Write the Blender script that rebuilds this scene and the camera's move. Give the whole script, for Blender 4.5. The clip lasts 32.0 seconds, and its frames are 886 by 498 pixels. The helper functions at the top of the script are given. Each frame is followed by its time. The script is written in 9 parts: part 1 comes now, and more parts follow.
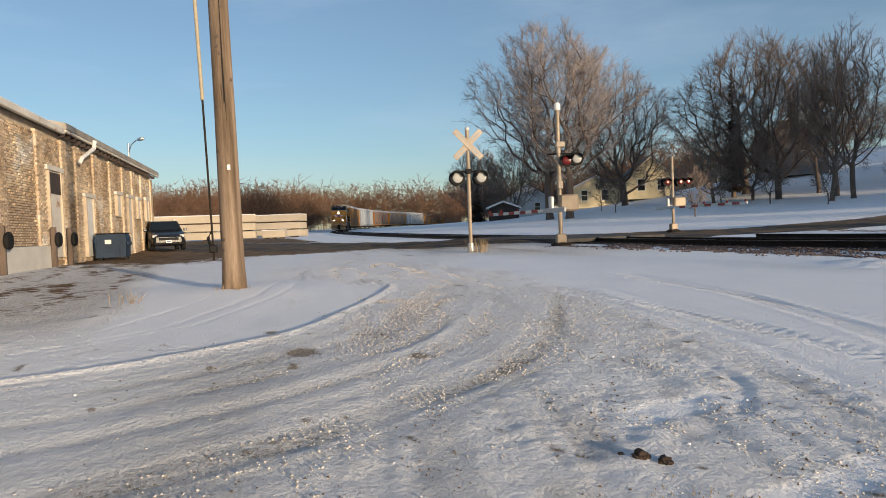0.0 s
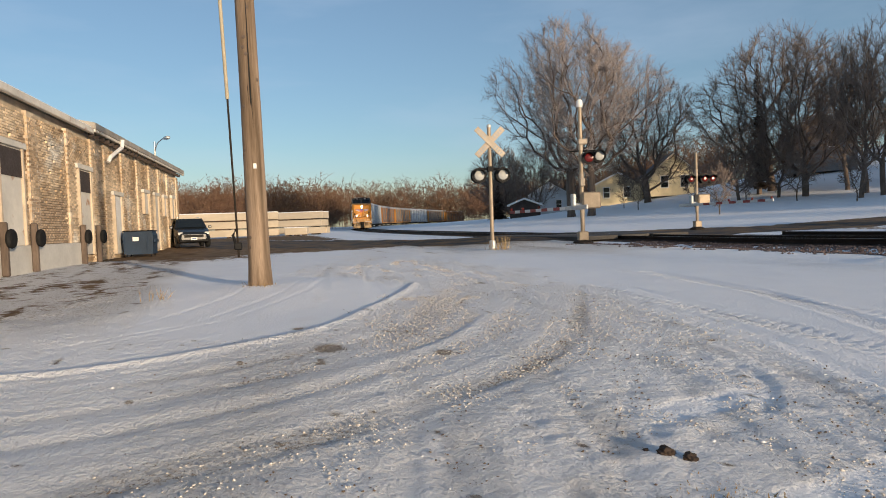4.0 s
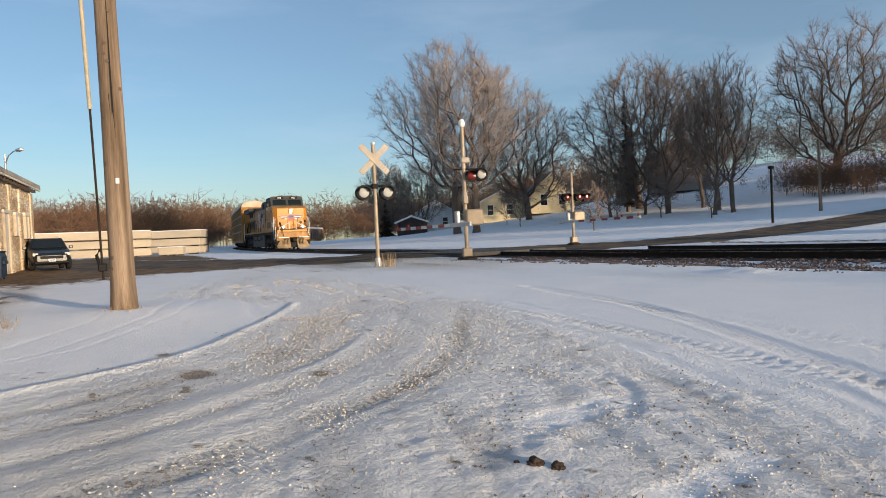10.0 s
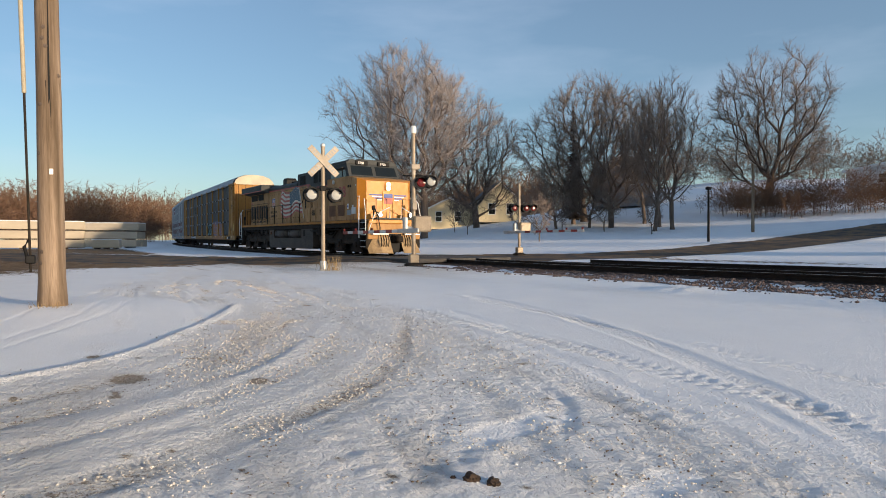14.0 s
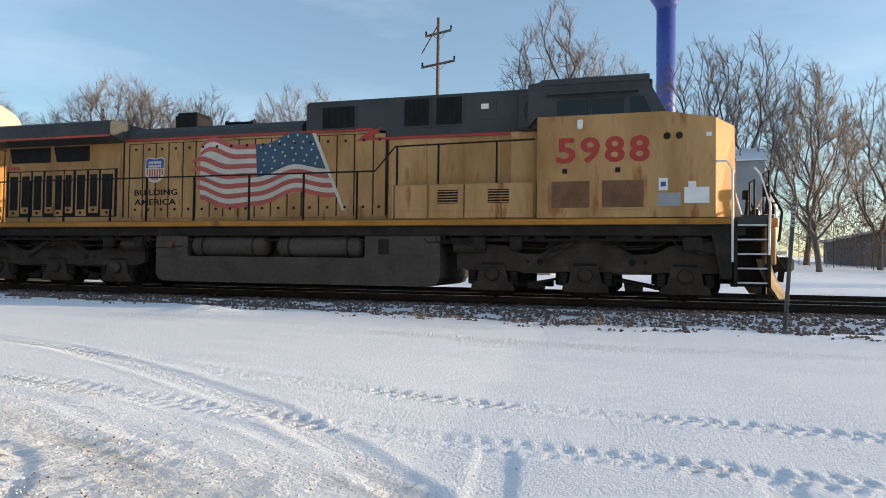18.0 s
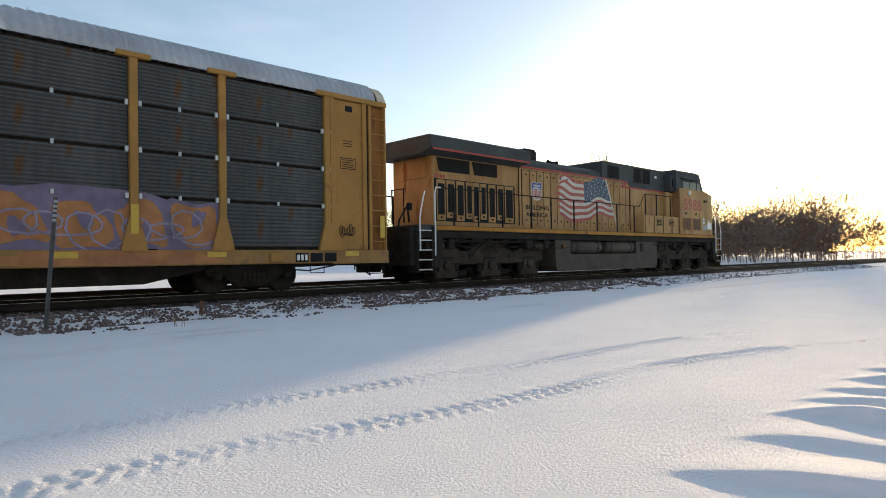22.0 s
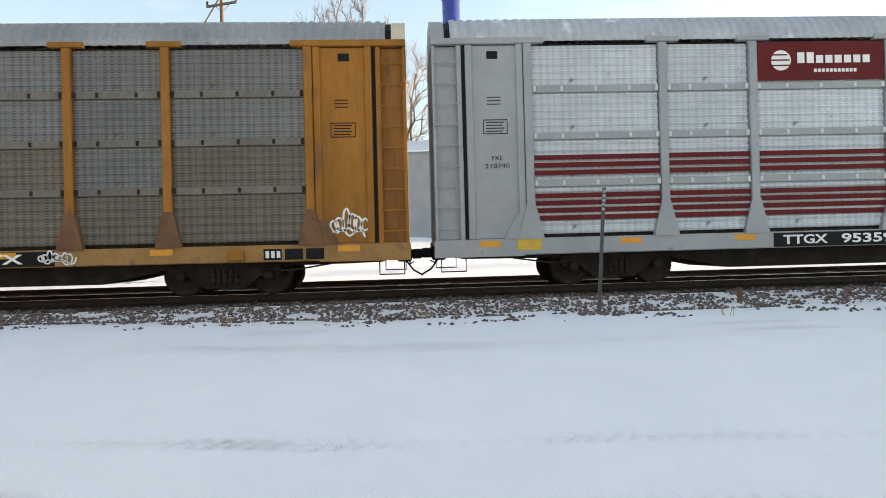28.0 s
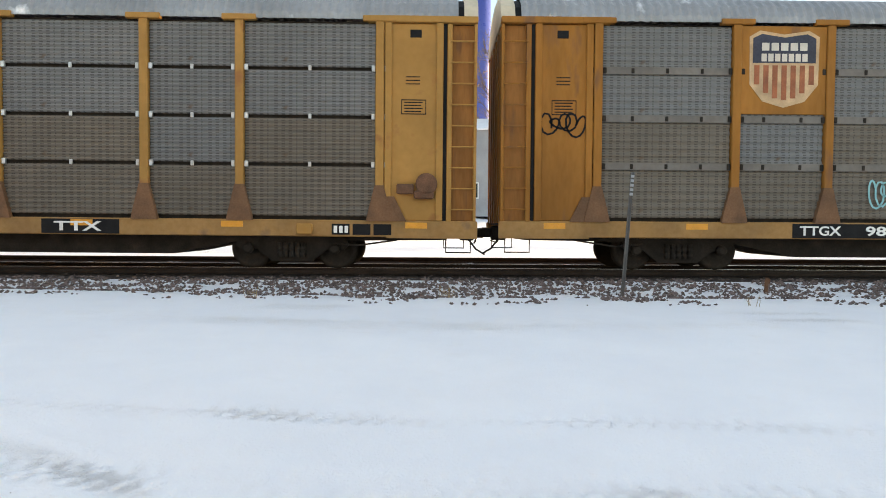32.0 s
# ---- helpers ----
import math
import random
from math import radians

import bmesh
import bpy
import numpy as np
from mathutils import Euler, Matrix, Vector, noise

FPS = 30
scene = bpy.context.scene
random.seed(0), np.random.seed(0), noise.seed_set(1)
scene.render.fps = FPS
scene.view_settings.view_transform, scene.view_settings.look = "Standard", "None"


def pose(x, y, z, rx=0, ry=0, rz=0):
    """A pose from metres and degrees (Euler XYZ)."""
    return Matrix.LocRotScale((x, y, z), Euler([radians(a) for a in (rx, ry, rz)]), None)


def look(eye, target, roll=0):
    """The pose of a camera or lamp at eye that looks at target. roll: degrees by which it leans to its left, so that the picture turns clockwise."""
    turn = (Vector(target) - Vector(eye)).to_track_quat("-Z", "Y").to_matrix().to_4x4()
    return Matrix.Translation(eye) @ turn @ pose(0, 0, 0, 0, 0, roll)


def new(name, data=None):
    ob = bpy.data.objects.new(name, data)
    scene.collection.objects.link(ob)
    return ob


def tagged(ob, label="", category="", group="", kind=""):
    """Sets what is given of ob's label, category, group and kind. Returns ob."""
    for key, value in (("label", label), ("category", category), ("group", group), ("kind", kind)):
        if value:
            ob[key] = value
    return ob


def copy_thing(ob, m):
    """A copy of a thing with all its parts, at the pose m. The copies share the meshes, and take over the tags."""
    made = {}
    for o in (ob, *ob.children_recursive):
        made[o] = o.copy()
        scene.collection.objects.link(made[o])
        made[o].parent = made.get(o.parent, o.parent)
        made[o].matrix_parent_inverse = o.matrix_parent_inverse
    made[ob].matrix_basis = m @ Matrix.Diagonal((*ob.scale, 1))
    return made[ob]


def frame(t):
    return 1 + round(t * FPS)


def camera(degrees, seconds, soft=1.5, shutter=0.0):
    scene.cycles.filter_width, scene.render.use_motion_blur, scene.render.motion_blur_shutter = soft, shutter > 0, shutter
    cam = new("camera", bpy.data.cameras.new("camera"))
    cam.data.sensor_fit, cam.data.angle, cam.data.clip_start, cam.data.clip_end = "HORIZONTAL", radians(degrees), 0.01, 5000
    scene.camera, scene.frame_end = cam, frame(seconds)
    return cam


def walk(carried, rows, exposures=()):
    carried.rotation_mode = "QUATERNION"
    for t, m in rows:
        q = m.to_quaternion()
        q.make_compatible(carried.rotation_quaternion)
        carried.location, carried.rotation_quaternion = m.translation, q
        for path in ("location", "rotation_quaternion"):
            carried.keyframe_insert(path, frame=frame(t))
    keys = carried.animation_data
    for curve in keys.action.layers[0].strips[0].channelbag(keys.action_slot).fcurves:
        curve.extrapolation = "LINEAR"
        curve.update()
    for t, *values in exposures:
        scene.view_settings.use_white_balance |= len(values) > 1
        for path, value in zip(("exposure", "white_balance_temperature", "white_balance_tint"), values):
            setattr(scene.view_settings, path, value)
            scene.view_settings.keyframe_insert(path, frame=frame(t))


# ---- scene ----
cam = camera(70.0, 32.0, soft=0.95)
PATH = [
    (0.0, (-0.01, -0.43, 1.50, 88.11, 2.07, 68.49)),
    (0.5, (0.02, -0.44, 1.50, 88.01, 1.95, 69.60)),
    (1.0, (0.01, -0.44, 1.49, 87.90, 2.12, 70.07)),
    (1.5, (0.03, -0.46, 1.50, 87.83, 2.05, 69.71)),
    (2.0, (0.04, -0.49, 1.51, 87.73, 1.92, 69.51)),
    (2.5, (0.04, -0.49, 1.51, 87.79, 1.81, 69.71)),
    (3.0, (0.03, -0.47, 1.51, 87.79, 1.85, 70.05)),
    (3.5, (0.04, -0.48, 1.51, 87.86, 2.05, 70.30)),
    (5.5, (0.04, -0.49, 1.51, 88.17, 1.96, 70.37)),
    (6.0, (0.05, -0.49, 1.51, 88.15, 1.78, 70.30)),
    (6.5, (0.05, -0.47, 1.50, 88.16, 2.35, 69.36)),
    (7.0, (0.06, -0.41, 1.51, 87.59, 3.23, 60.13)),
    (7.5, (0.07, -0.35, 1.50, 87.77, 3.36, 50.93)),
    (8.0, (0.10, -0.36, 1.51, 88.08, 2.98, 45.88)),
    (8.5, (0.11, -0.39, 1.51, 88.61, 2.97, 49.69)),
    (9.0, (0.08, -0.40, 1.51, 87.72, 3.00, 55.89)),
    (9.5, (0.06, -0.39, 1.50, 88.35, 3.09, 59.09)),
    (10.0, (0.03, -0.38, 1.50, 89.10, 2.54, 60.26)),
    (10.5, (0.03, -0.38, 1.50, 89.18, 2.47, 60.19)),
    (11.0, (0.04, -0.39, 1.50, 89.14, 2.45, 60.16)),
    (11.5, (0.05, -0.39, 1.50, 89.15, 2.43, 60.00)),
    (12.0, (0.04, -0.39, 1.50, 89.32, 2.61, 59.76)),
    (12.5, (0.06, -0.40, 1.51, 89.46, 2.45, 59.69)),
    (13.0, (0.07, -0.40, 1.51, 89.51, 1.54, 59.55)),
    (13.5, (0.05, -0.40, 1.53, 89.46, 0.59, 57.95)),
    (15.5, (0.06, -0.29, 1.58, 89.90, 0.56, 47.19)),
    (16.0, (0.08, -0.27, 1.57, 90.10, 0.48, 44.58)),
    (16.5, (0.13, -0.22, 1.55, 89.81, -0.24, 39.86)),
    (17.0, (0.16, -0.17, 1.55, 90.01, -0.21, 35.52)),
    (17.5, (0.20, -0.14, 1.56, 90.37, -0.47, 27.86)),
    (18.0, (0.19, -0.05, 1.57, 91.35, -0.72, 15.59)),
    (18.5, (0.22, -0.01, 1.57, 92.41, 0.34, 10.30)),
    (19.0, (0.25, -0.00, 1.56, 93.37, -0.37, 6.17)),
    (19.5, (0.32, 0.03, 1.55, 92.68, -0.91, -4.83)),
    (20.0, (0.37, 0.04, 1.56, 91.83, -0.57, -20.00)),
    (20.5, (0.34, 0.02, 1.58, 90.68, 0.08, -32.72)),
    (21.0, (0.38, -0.02, 1.57, 91.14, 0.34, -39.19)),
    (21.5, (0.40, 0.01, 1.54, 90.41, -0.31, -43.68)),
    (22.0, (0.39, 0.05, 1.55, 90.97, 0.90, -44.11)),
    (22.5, (0.33, 0.06, 1.55, 92.07, 1.16, -37.27)),
    (23.0, (0.31, 0.10, 1.60, 90.54, 1.93, -20.90)),
    (23.5, (0.24, 0.10, 1.61, 89.40, 0.56, 5.2)),
    (24.0, (0.17, 0.10, 1.60, 88.88, 2.30, 18.2)),
    (24.5, (-0.02, 0.26, 1.63, 87.95, 2.22, 19.2)),
    (26.5, (-0.43, 0.87, 1.72, 90.55, -0.16, 5.57)),
    (27.0, (-0.41, 0.89, 1.71, 91.14, 0.84, 4.10)),
    (27.5, (-0.39, 0.96, 1.70, 90.57, 1.36, 1.13)),
    (28.0, (-0.36, 0.97, 1.69, 89.93, 1.56, -2.76)),
    (28.5, (-0.36, 0.97, 1.69, 89.82, 1.51, -2.74)),
    (29.0, (-0.39, 0.97, 1.70, 89.13, 1.81, -0.68)),
    (29.5, (-0.39, 0.93, 1.71, 89.26, 0.94, 1.22)),
    (30.0, (-0.41, 0.92, 1.70, 89.57, 1.43, 3.05)),
    (30.5, (-0.41, 0.93, 1.69, 89.39, 1.27, 4.27)),
    (31.0, (-0.41, 0.94, 1.70, 88.87, 1.16, 2.91)),
    (31.5, (-0.41, 0.94, 1.69, 88.38, 0.32, 2.86)),
    (32.0, (-0.40, 0.96, 1.70, 88.07, -0.34, -0.74)),
]
walk(cam, [(t, pose(*p)) for t, p in PATH],
     exposures=[(0, 0.17, 6100, 8), (6, 0.13, 6100, 8), (9, 0.28, 6050, 8), (13, 0.31, 6050, 8), (16, 0.42, 5950, 7), (17, 0.55, 6000, 6), (18, 0.89, 6250, 6), (19, 1.34, 6550, 8), (20, 1.5, 7000, 10), (21, 1.25, 7000, 9), (22, 0.92, 7050, 10), (23, 1.25, 7150, 8), (24, 1.72, 7400, 8), (26.5, 1.7, 7900, 8), (28, 1.8, 8050, 10), (29, 1.88, 8200, 11), (32, 2.0, 8200, 11)])

# ---------- light ----------
SUN_AZ, SUN_EL = -74.0, 6.5   # degrees from +y towards -x, and above the horizon
world = bpy.data.worlds.new("sky")
scene.world = world
world.use_nodes = True
wn, wl = world.node_tree.nodes, world.node_tree.links
sky = wn.new("ShaderNodeTexSky")
sky.sky_type = "NISHITA"
sky.sun_disc = False
sky.sun_elevation, sky.sun_rotation = radians(SUN_EL), radians(-SUN_AZ)
sky.air_density, sky.dust_density, sky.ozone_density = 0.95, 0.7, 2.1
# thin high cloud, seen as faint veils
wtc = wn.new("ShaderNodeTexCoord")
wmap = wn.new("ShaderNodeMapping")
wmap.inputs["Scale"].default_value = (1.2, 1.2, 5.0)
wno = wn.new("ShaderNodeTexNoise")
wno.inputs["Scale"].default_value, wno.inputs["Detail"].default_value, wno.inputs["Roughness"].default_value = 2.2, 6.0, 0.55
wrp = wn.new("ShaderNodeMapRange")
wrp.inputs["From Min"].default_value, wrp.inputs["From Max"].default_value, wrp.inputs["To Max"].default_value = 0.47, 0.85, 0.42
wrp.inputs["To Min"].default_value = 0.14
wmx = wn.new("ShaderNodeMix")
wmx.data_type = "RGBA"
wmx.inputs["B"].default_value = (3.6, 4.0, 4.7, 1)
wl.new(wtc.outputs["Generated"], wmap.inputs["Vector"])
wl.new(wmap.outputs["Vector"], wno.inputs["Vector"])
wl.new(wno.outputs["Fac"], wrp.inputs["Value"])
wl.new(wrp.outputs["Result"], wmx.inputs["Factor"])
wl.new(sky.outputs["Color"], wmx.inputs["A"])
wl.new(wmx.outputs["Result"], wn["Background"].inputs["Color"])
wn["Background"].inputs["Strength"].default_value = 0.15

sun = new("sun", bpy.data.lights.new("sun", "SUN"))
sun.data.energy, sun.data.angle, sun.data.color = 4.6, radians(1.6), (1.0, 0.74, 0.48)
_sx = (-math.sin(radians(SUN_AZ)) * math.cos(radians(SUN_EL)), math.cos(radians(SUN_AZ)) * math.cos(radians(SUN_EL)), math.sin(radians(SUN_EL)))
sun.matrix_world = look((60 * _sx[0], 60 * _sx[1], 60 * _sx[2] + 30), (0, 0, 30))


# ---------- materials ----------
def mat(name, color, rough=0.6, metal=0.0, vary=0.25, scale=3.0, bump=0.2, bump_scale=None, other=None, spots=0.0, spot_color=(0.1, 0.05, 0.03),
        spot_scale=1.5, glow=None, stretch=(1, 1, 1), per_piece=0.0, dist=0.01, spec=0.5):
    """A painted, worn or grown surface: two scales of colour change, patches of a second colour, and fine relief."""
    m = bpy.data.materials.new(name)
    m.use_nodes = True
    n, l = m.node_tree.nodes, m.node_tree.links
    b = n["Principled BSDF"]
    b.inputs["Roughness"].default_value, b.inputs["Metallic"].default_value = rough, metal
    b.inputs["Specular IOR Level"].default_value = spec
    tc = n.new("ShaderNodeTexCoord")
    mp = n.new("ShaderNodeMapping")
    mp.inputs["Scale"].default_value = stretch
    l.new(tc.outputs["Object"], mp.inputs["Vector"])

    def nz(s, detail=5.0):
        t = n.new("ShaderNodeTexNoise")
        t.inputs["Scale"].default_value, t.inputs["Detail"].default_value = s, detail
        l.new(mp.outputs["Vector"], t.inputs["Vector"])
        return t.outputs["Fac"]

    def mix(fac, a, c, kind="MIX"):
        x = n.new("ShaderNodeMix")
        x.data_type, x.blend_type = "RGBA", kind
        if isinstance(fac, float):
            x.inputs["Factor"].default_value = fac
        else:
            l.new(fac, x.inputs["Factor"])
        for s, v in (("A", a), ("B", c)):
            if isinstance(v, tuple):
                x.inputs[s].default_value = (*v[:3], 1)
            else:
                l.new(v, x.inputs[s])
        return x.outputs["Result"]

    def span(v, a, c, lo=0.0, hi=1.0):
        r = n.new("ShaderNodeMapRange")
        for s, q in (("From Min", a), ("From Max", c), ("To Min", lo), ("To Max", hi)):
            r.inputs[s].default_value = q
        l.new(v, r.inputs["Value"])
        return r.outputs["Result"]

    dark = tuple(c * (1 - vary) for c in color)
    lite = tuple(min(1.0, c * (1 + 0.6 * vary)) for c in (other or color))
    big, fine = nz(scale), nz(scale * 9)
    col = mix(span(big, 0.3, 0.7), dark, lite)
    col = mix(span(fine, 0.35, 0.65, 0.0, 0.6 * vary), col, tuple(c * 0.45 for c in color))
    if spots:
        col = mix(span(nz(spot_scale, 8.0), 0.72 - 0.3 * spots, 0.78 - 0.2 * spots), col, spot_color)
    if per_piece:
        oi = n.new("ShaderNodeObjectInfo")
        col = mix(span(oi.outputs["Random"], 0, 1, 0.0, per_piece), col, tuple(c * 0.4 for c in color))
    l.new(col, b.inputs["Base Color"])
    l.new(span(fine, 0.3, 0.7, max(0.05, rough - 0.12), min(1, rough + 0.12)), b.inputs["Roughness"])
    if bump:
        bp = n.new("ShaderNodeBump")
        bp.inputs["Strength"].default_value, bp.inputs["Distance"].default_value = bump, dist
        l.new(nz(bump_scale or scale * 12), bp.inputs["Height"])
        l.new(bp.outputs["Normal"], b.inputs["Normal"])
    if glow:
        b.inputs["Emission Color"].default_value = (*glow[:3], 1)
        b.inputs["Emission Strength"].default_value = glow[3]
    return m


def ground_material():
    """Snow, packed grey snow, frozen dirt and asphalt, told apart by the sheet's own marks of wear."""
    m = bpy.data.materials.new("snowy_ground")
    m.use_nodes = True
    n, l = m.node_tree.nodes, m.node_tree.links
    b = n["Principled BSDF"]
    tc = n.new("ShaderNodeTexCoord")

    def nz(s, detail=6.0, rough=0.6):
        t = n.new("ShaderNodeTexNoise")
        t.inputs["Scale"].default_value, t.inputs["Detail"].default_value, t.inputs["Roughness"].default_value = s, detail, rough
        l.new(tc.outputs["Object"], t.inputs["Vector"])
        return t.outputs["Fac"]

    def attr(name):
        a = n.new("ShaderNodeAttribute")
        a.attribute_name = name
        return a.outputs["Fac"]

    def op(kind, a, c):
        x = n.new("ShaderNodeMath")
        x.operation = kind
        for i, v in enumerate((a, c)):
            if isinstance(v, float):
                x.inputs[i].default_value = v
            else:
                l.new(v, x.inputs[i])
        return x.outputs[0]

    def span(v, a, c, lo=0.0, hi=1.0):
        r = n.new("ShaderNodeMapRange")
        for s, q in (("From Min", a), ("From Max", c), ("To Min", lo), ("To Max", hi)):
            r.inputs[s].default_value = q
        l.new(v, r.inputs["Value"])
        return r.outputs["Result"]

    def mix(fac, a, c):
        x = n.new("ShaderNodeMix")
        x.data_type = "RGBA"
        l.new(fac, x.inputs["Factor"])
        for s, v in (("A", a), ("B", c)):
            if isinstance(v, tuple):
                x.inputs[s].default_value = (*v, 1)
            else:
                l.new(v, x.inputs[s])
        return x.outputs["Result"]

    snow = mix(span(nz(0.9), 0.35, 0.65), (0.87, 0.88, 0.90), (0.91, 0.915, 0.925))
    snow = mix(span(op("ADD", attr("dirt"), op("MULTIPLY", op("SUBTRACT", nz(2.6, 8.0, 0.65), 0.5), 0.9)), 0.10, 0.60, 0.0, 0.40), snow, (0.74, 0.70, 0.65))
    grit = mix(span(nz(70.0), 0.42, 0.62), (0.50, 0.44, 0.37), (0.20, 0.15, 0.10))
    soil = mix(span(nz(2.0), 0.35, 0.65), (0.13, 0.085, 0.05), (0.26, 0.18, 0.11))
    tar = mix(span(nz(30.0), 0.35, 0.7), (0.055, 0.055, 0.06), (0.10, 0.098, 0.095))
    tar = mix(span(nz(0.9, 8.0), 0.40, 0.58, 0.0, 0.85), tar, (0.23, 0.155, 0.09))
    speck = op("ADD", op("MULTIPLY", nz(26.0, 8.0, 0.75), 0.75), op("MULTIPLY", nz(110.0, 3.0), 0.3))
    speck = op("ADD", speck, op("MULTIPLY", attr("dirt"), 0.34))
    col = mix(span(speck, 0.725, 0.79, 0.0, 0.9), snow, grit)
    col = mix(span(op("ADD", attr("soil"), op("MULTIPLY", op("SUBTRACT", nz(3.5), 0.5), 1.2)), 0.45, 0.6), col, soil)
    col = mix(span(op("ADD", attr("tar"), op("MULTIPLY", op("SUBTRACT", nz(1.8), 0.5), 0.7)), 0.42, 0.58), col, tar)
    l.new(col, b.inputs["Base Color"])
    b.inputs["Roughness"].default_value = 0.9
    b.inputs["Specular IOR Level"].default_value = 0.1
    vo = n.new("ShaderNodeTexVoronoi")
    vo.inputs["Scale"].default_value = 17.0
    wob = n.new("ShaderNodeVectorMath")
    wob.operation = "ADD"
    nv = n.new("ShaderNodeTexNoise")
    nv.inputs["Scale"].default_value = 12.0
    l.new(tc.outputs["Object"], nv.inputs["Vector"])
    sc = n.new("ShaderNodeVectorMath")
    sc.operation = "SCALE"
    sc.inputs["Scale"].default_value = 0.12
    l.new(nv.outputs["Color"], sc.inputs[0])
    l.new(tc.outputs["Object"], wob.inputs[0])
    l.new(sc.outputs[0], wob.inputs[1])
    l.new(wob.outputs[0], vo.inputs["Vector"])
    bp = n.new("ShaderNodeBump")
    bp.inputs["Strength"].default_value, bp.inputs["Distance"].default_value = 1.0, 0.075
    fresh = op("ADD", op("MULTIPLY", nz(4.0), 0.10), op("MULTIPLY", nz(45.0), 0.16))
    crumbs = op("SUBTRACT", op("MULTIPLY", nz(30.0, 8.0, 0.7), 0.8), op("MULTIPLY", vo.outputs["Distance"], 0.55))
    l.new(op("ADD", fresh, op("MULTIPLY", crumbs, span(attr("dirt"), 0.08, 0.45, 0.06, 1.0))), bp.inputs["Height"])
    l.new(bp.outputs["Normal"], b.inputs["Normal"])
    return m


def brick_material():
    m = mat("painted_brick", (0.58, 0.40, 0.25), 0.85, vary=0.3, scale=1.3, other=(0.74, 0.62, 0.46), spots=0.5, spot_color=(0.76, 0.67, 0.54), spot_scale=1.1, bump=0.4, per_piece=0.75)
    return m


SNOW = mat("old_snow", (0.80, 0.81, 0.83), 0.7, vary=0.06, scale=2, bump=0.4, bump_scale=20, dist=0.02)
GROUND = ground_material()
WOOD_POLE = mat("weathered_pole_wood", (0.19, 0.125, 0.07), 0.9, vary=0.55, scale=1.4, other=(0.27, 0.20, 0.14), stretch=(7, 7, 0.35), bump=0.6, bump_scale=14, spots=0.25, spot_color=(0.07, 0.04, 0.02), spot_scale=2.5)
BARK = mat("grey_brown_bark", (0.14, 0.105, 0.082), 0.9, vary=0.35, scale=2, bump=0.5, stretch=(3, 3, 0.6))
TWIG = mat("fine_twigs", (0.22, 0.17, 0.14), 0.9, vary=0.3, scale=1.0, bump=0)
TWIG_FROST = mat("frosted_twigs", (0.33, 0.29, 0.28), 0.9, vary=0.25, scale=0.4, bump=0)
TWIG_RED = mat("rusty_twigs", (0.20, 0.11, 0.065), 0.9, vary=0.3, scale=0.5, bump=0)
BRUSH = mat("dry_brush", (0.15, 0.085, 0.05), 0.95, vary=0.35, scale=0.15, other=(0.22, 0.13, 0.075), bump=0)
NEEDLES = mat("dark_spruce_needles", (0.065, 0.040, 0.024), 0.9, vary=0.4, scale=1.5, bump=0)
BRICK = brick_material()
WASHED = mat("whitewashed_brick_pier", (0.56, 0.42, 0.29), 0.88, vary=0.3, scale=1.6, other=(0.72, 0.62, 0.48), spots=0.5, spot_color=(0.76, 0.69, 0.58), spot_scale=1.4, bump=0.4)
MORTAR = mat("old_mortar", (0.58, 0.48, 0.36), 0.95, vary=0.25, scale=3, bump=0.3)
WHITE_WALL = mat("flaking_white_paint", (0.72, 0.68, 0.60), 0.8, vary=0.2, scale=0.8, spots=0.3, spot_color=(0.45, 0.27, 0.16), spot_scale=2.2, bump=0.3)
CONCRETE = mat("pale_concrete", (0.62, 0.60, 0.55), 0.85, vary=0.15, scale=1.2, bump=0.3)
PRECAST = mat("precast_concrete", (0.50, 0.43, 0.33), 0.85, vary=0.15, scale=0.8, bump=0.25, stretch=(0.3, 1, 1))
RUST = mat("rusty_iron", (0.16, 0.075, 0.04), 0.85, 0.2, vary=0.4, scale=4, bump=0.4)
STEEL = mat("galvanised_steel", (0.55, 0.56, 0.56), 0.45, 0.7, vary=0.15, scale=6, bump=0.1)
ALU = mat("dull_aluminium_paint", (0.58, 0.58, 0.56), 0.5, 0.35, vary=0.15, scale=5, spots=0.2, spot_color=(0.33, 0.17, 0.08), spot_scale=4, bump=0.1)
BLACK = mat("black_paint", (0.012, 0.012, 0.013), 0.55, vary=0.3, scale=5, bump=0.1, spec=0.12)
DARKGRIME = mat("grimy_underframe", (0.034, 0.028, 0.023), 0.8, 0.1, vary=0.4, scale=3, bump=0.4, spots=0.3, spot_color=(0.05, 0.036, 0.027), spot_scale=3, spec=0.12)
RUBBER = mat("black_rubber", (0.02, 0.02, 0.02), 0.8, vary=0.3, scale=6, bump=0.2, spec=0.12)
RAIL = mat("dark_rail_steel", (0.04, 0.030, 0.025), 0.6, 0.5, vary=0.3, scale=3, bump=0.2, spec=0.12)
RAIL_HEAD = mat("worn_rail_head", (0.5, 0.5, 0.5), 0.3, 1.0, vary=0.15, scale=8, bump=0)
TIE = mat("creosoted_tie", (0.06, 0.045, 0.035), 0.9, vary=0.35, scale=4, bump=0.4, spec=0.12)
STONE = mat("ballast_stone", (0.12, 0.082, 0.070), 0.9, vary=0.4, scale=7, bump=0.3, other=(0.20, 0.15, 0.135))
BALLAST_SNOW = mat("snow_over_ballast", (0.84, 0.85, 0.87), 0.8, vary=0.06, scale=3, spots=0.24, spot_color=(0.14, 0.10, 0.088), spot_scale=9, bump=0.9, bump_scale=22, dist=0.04)
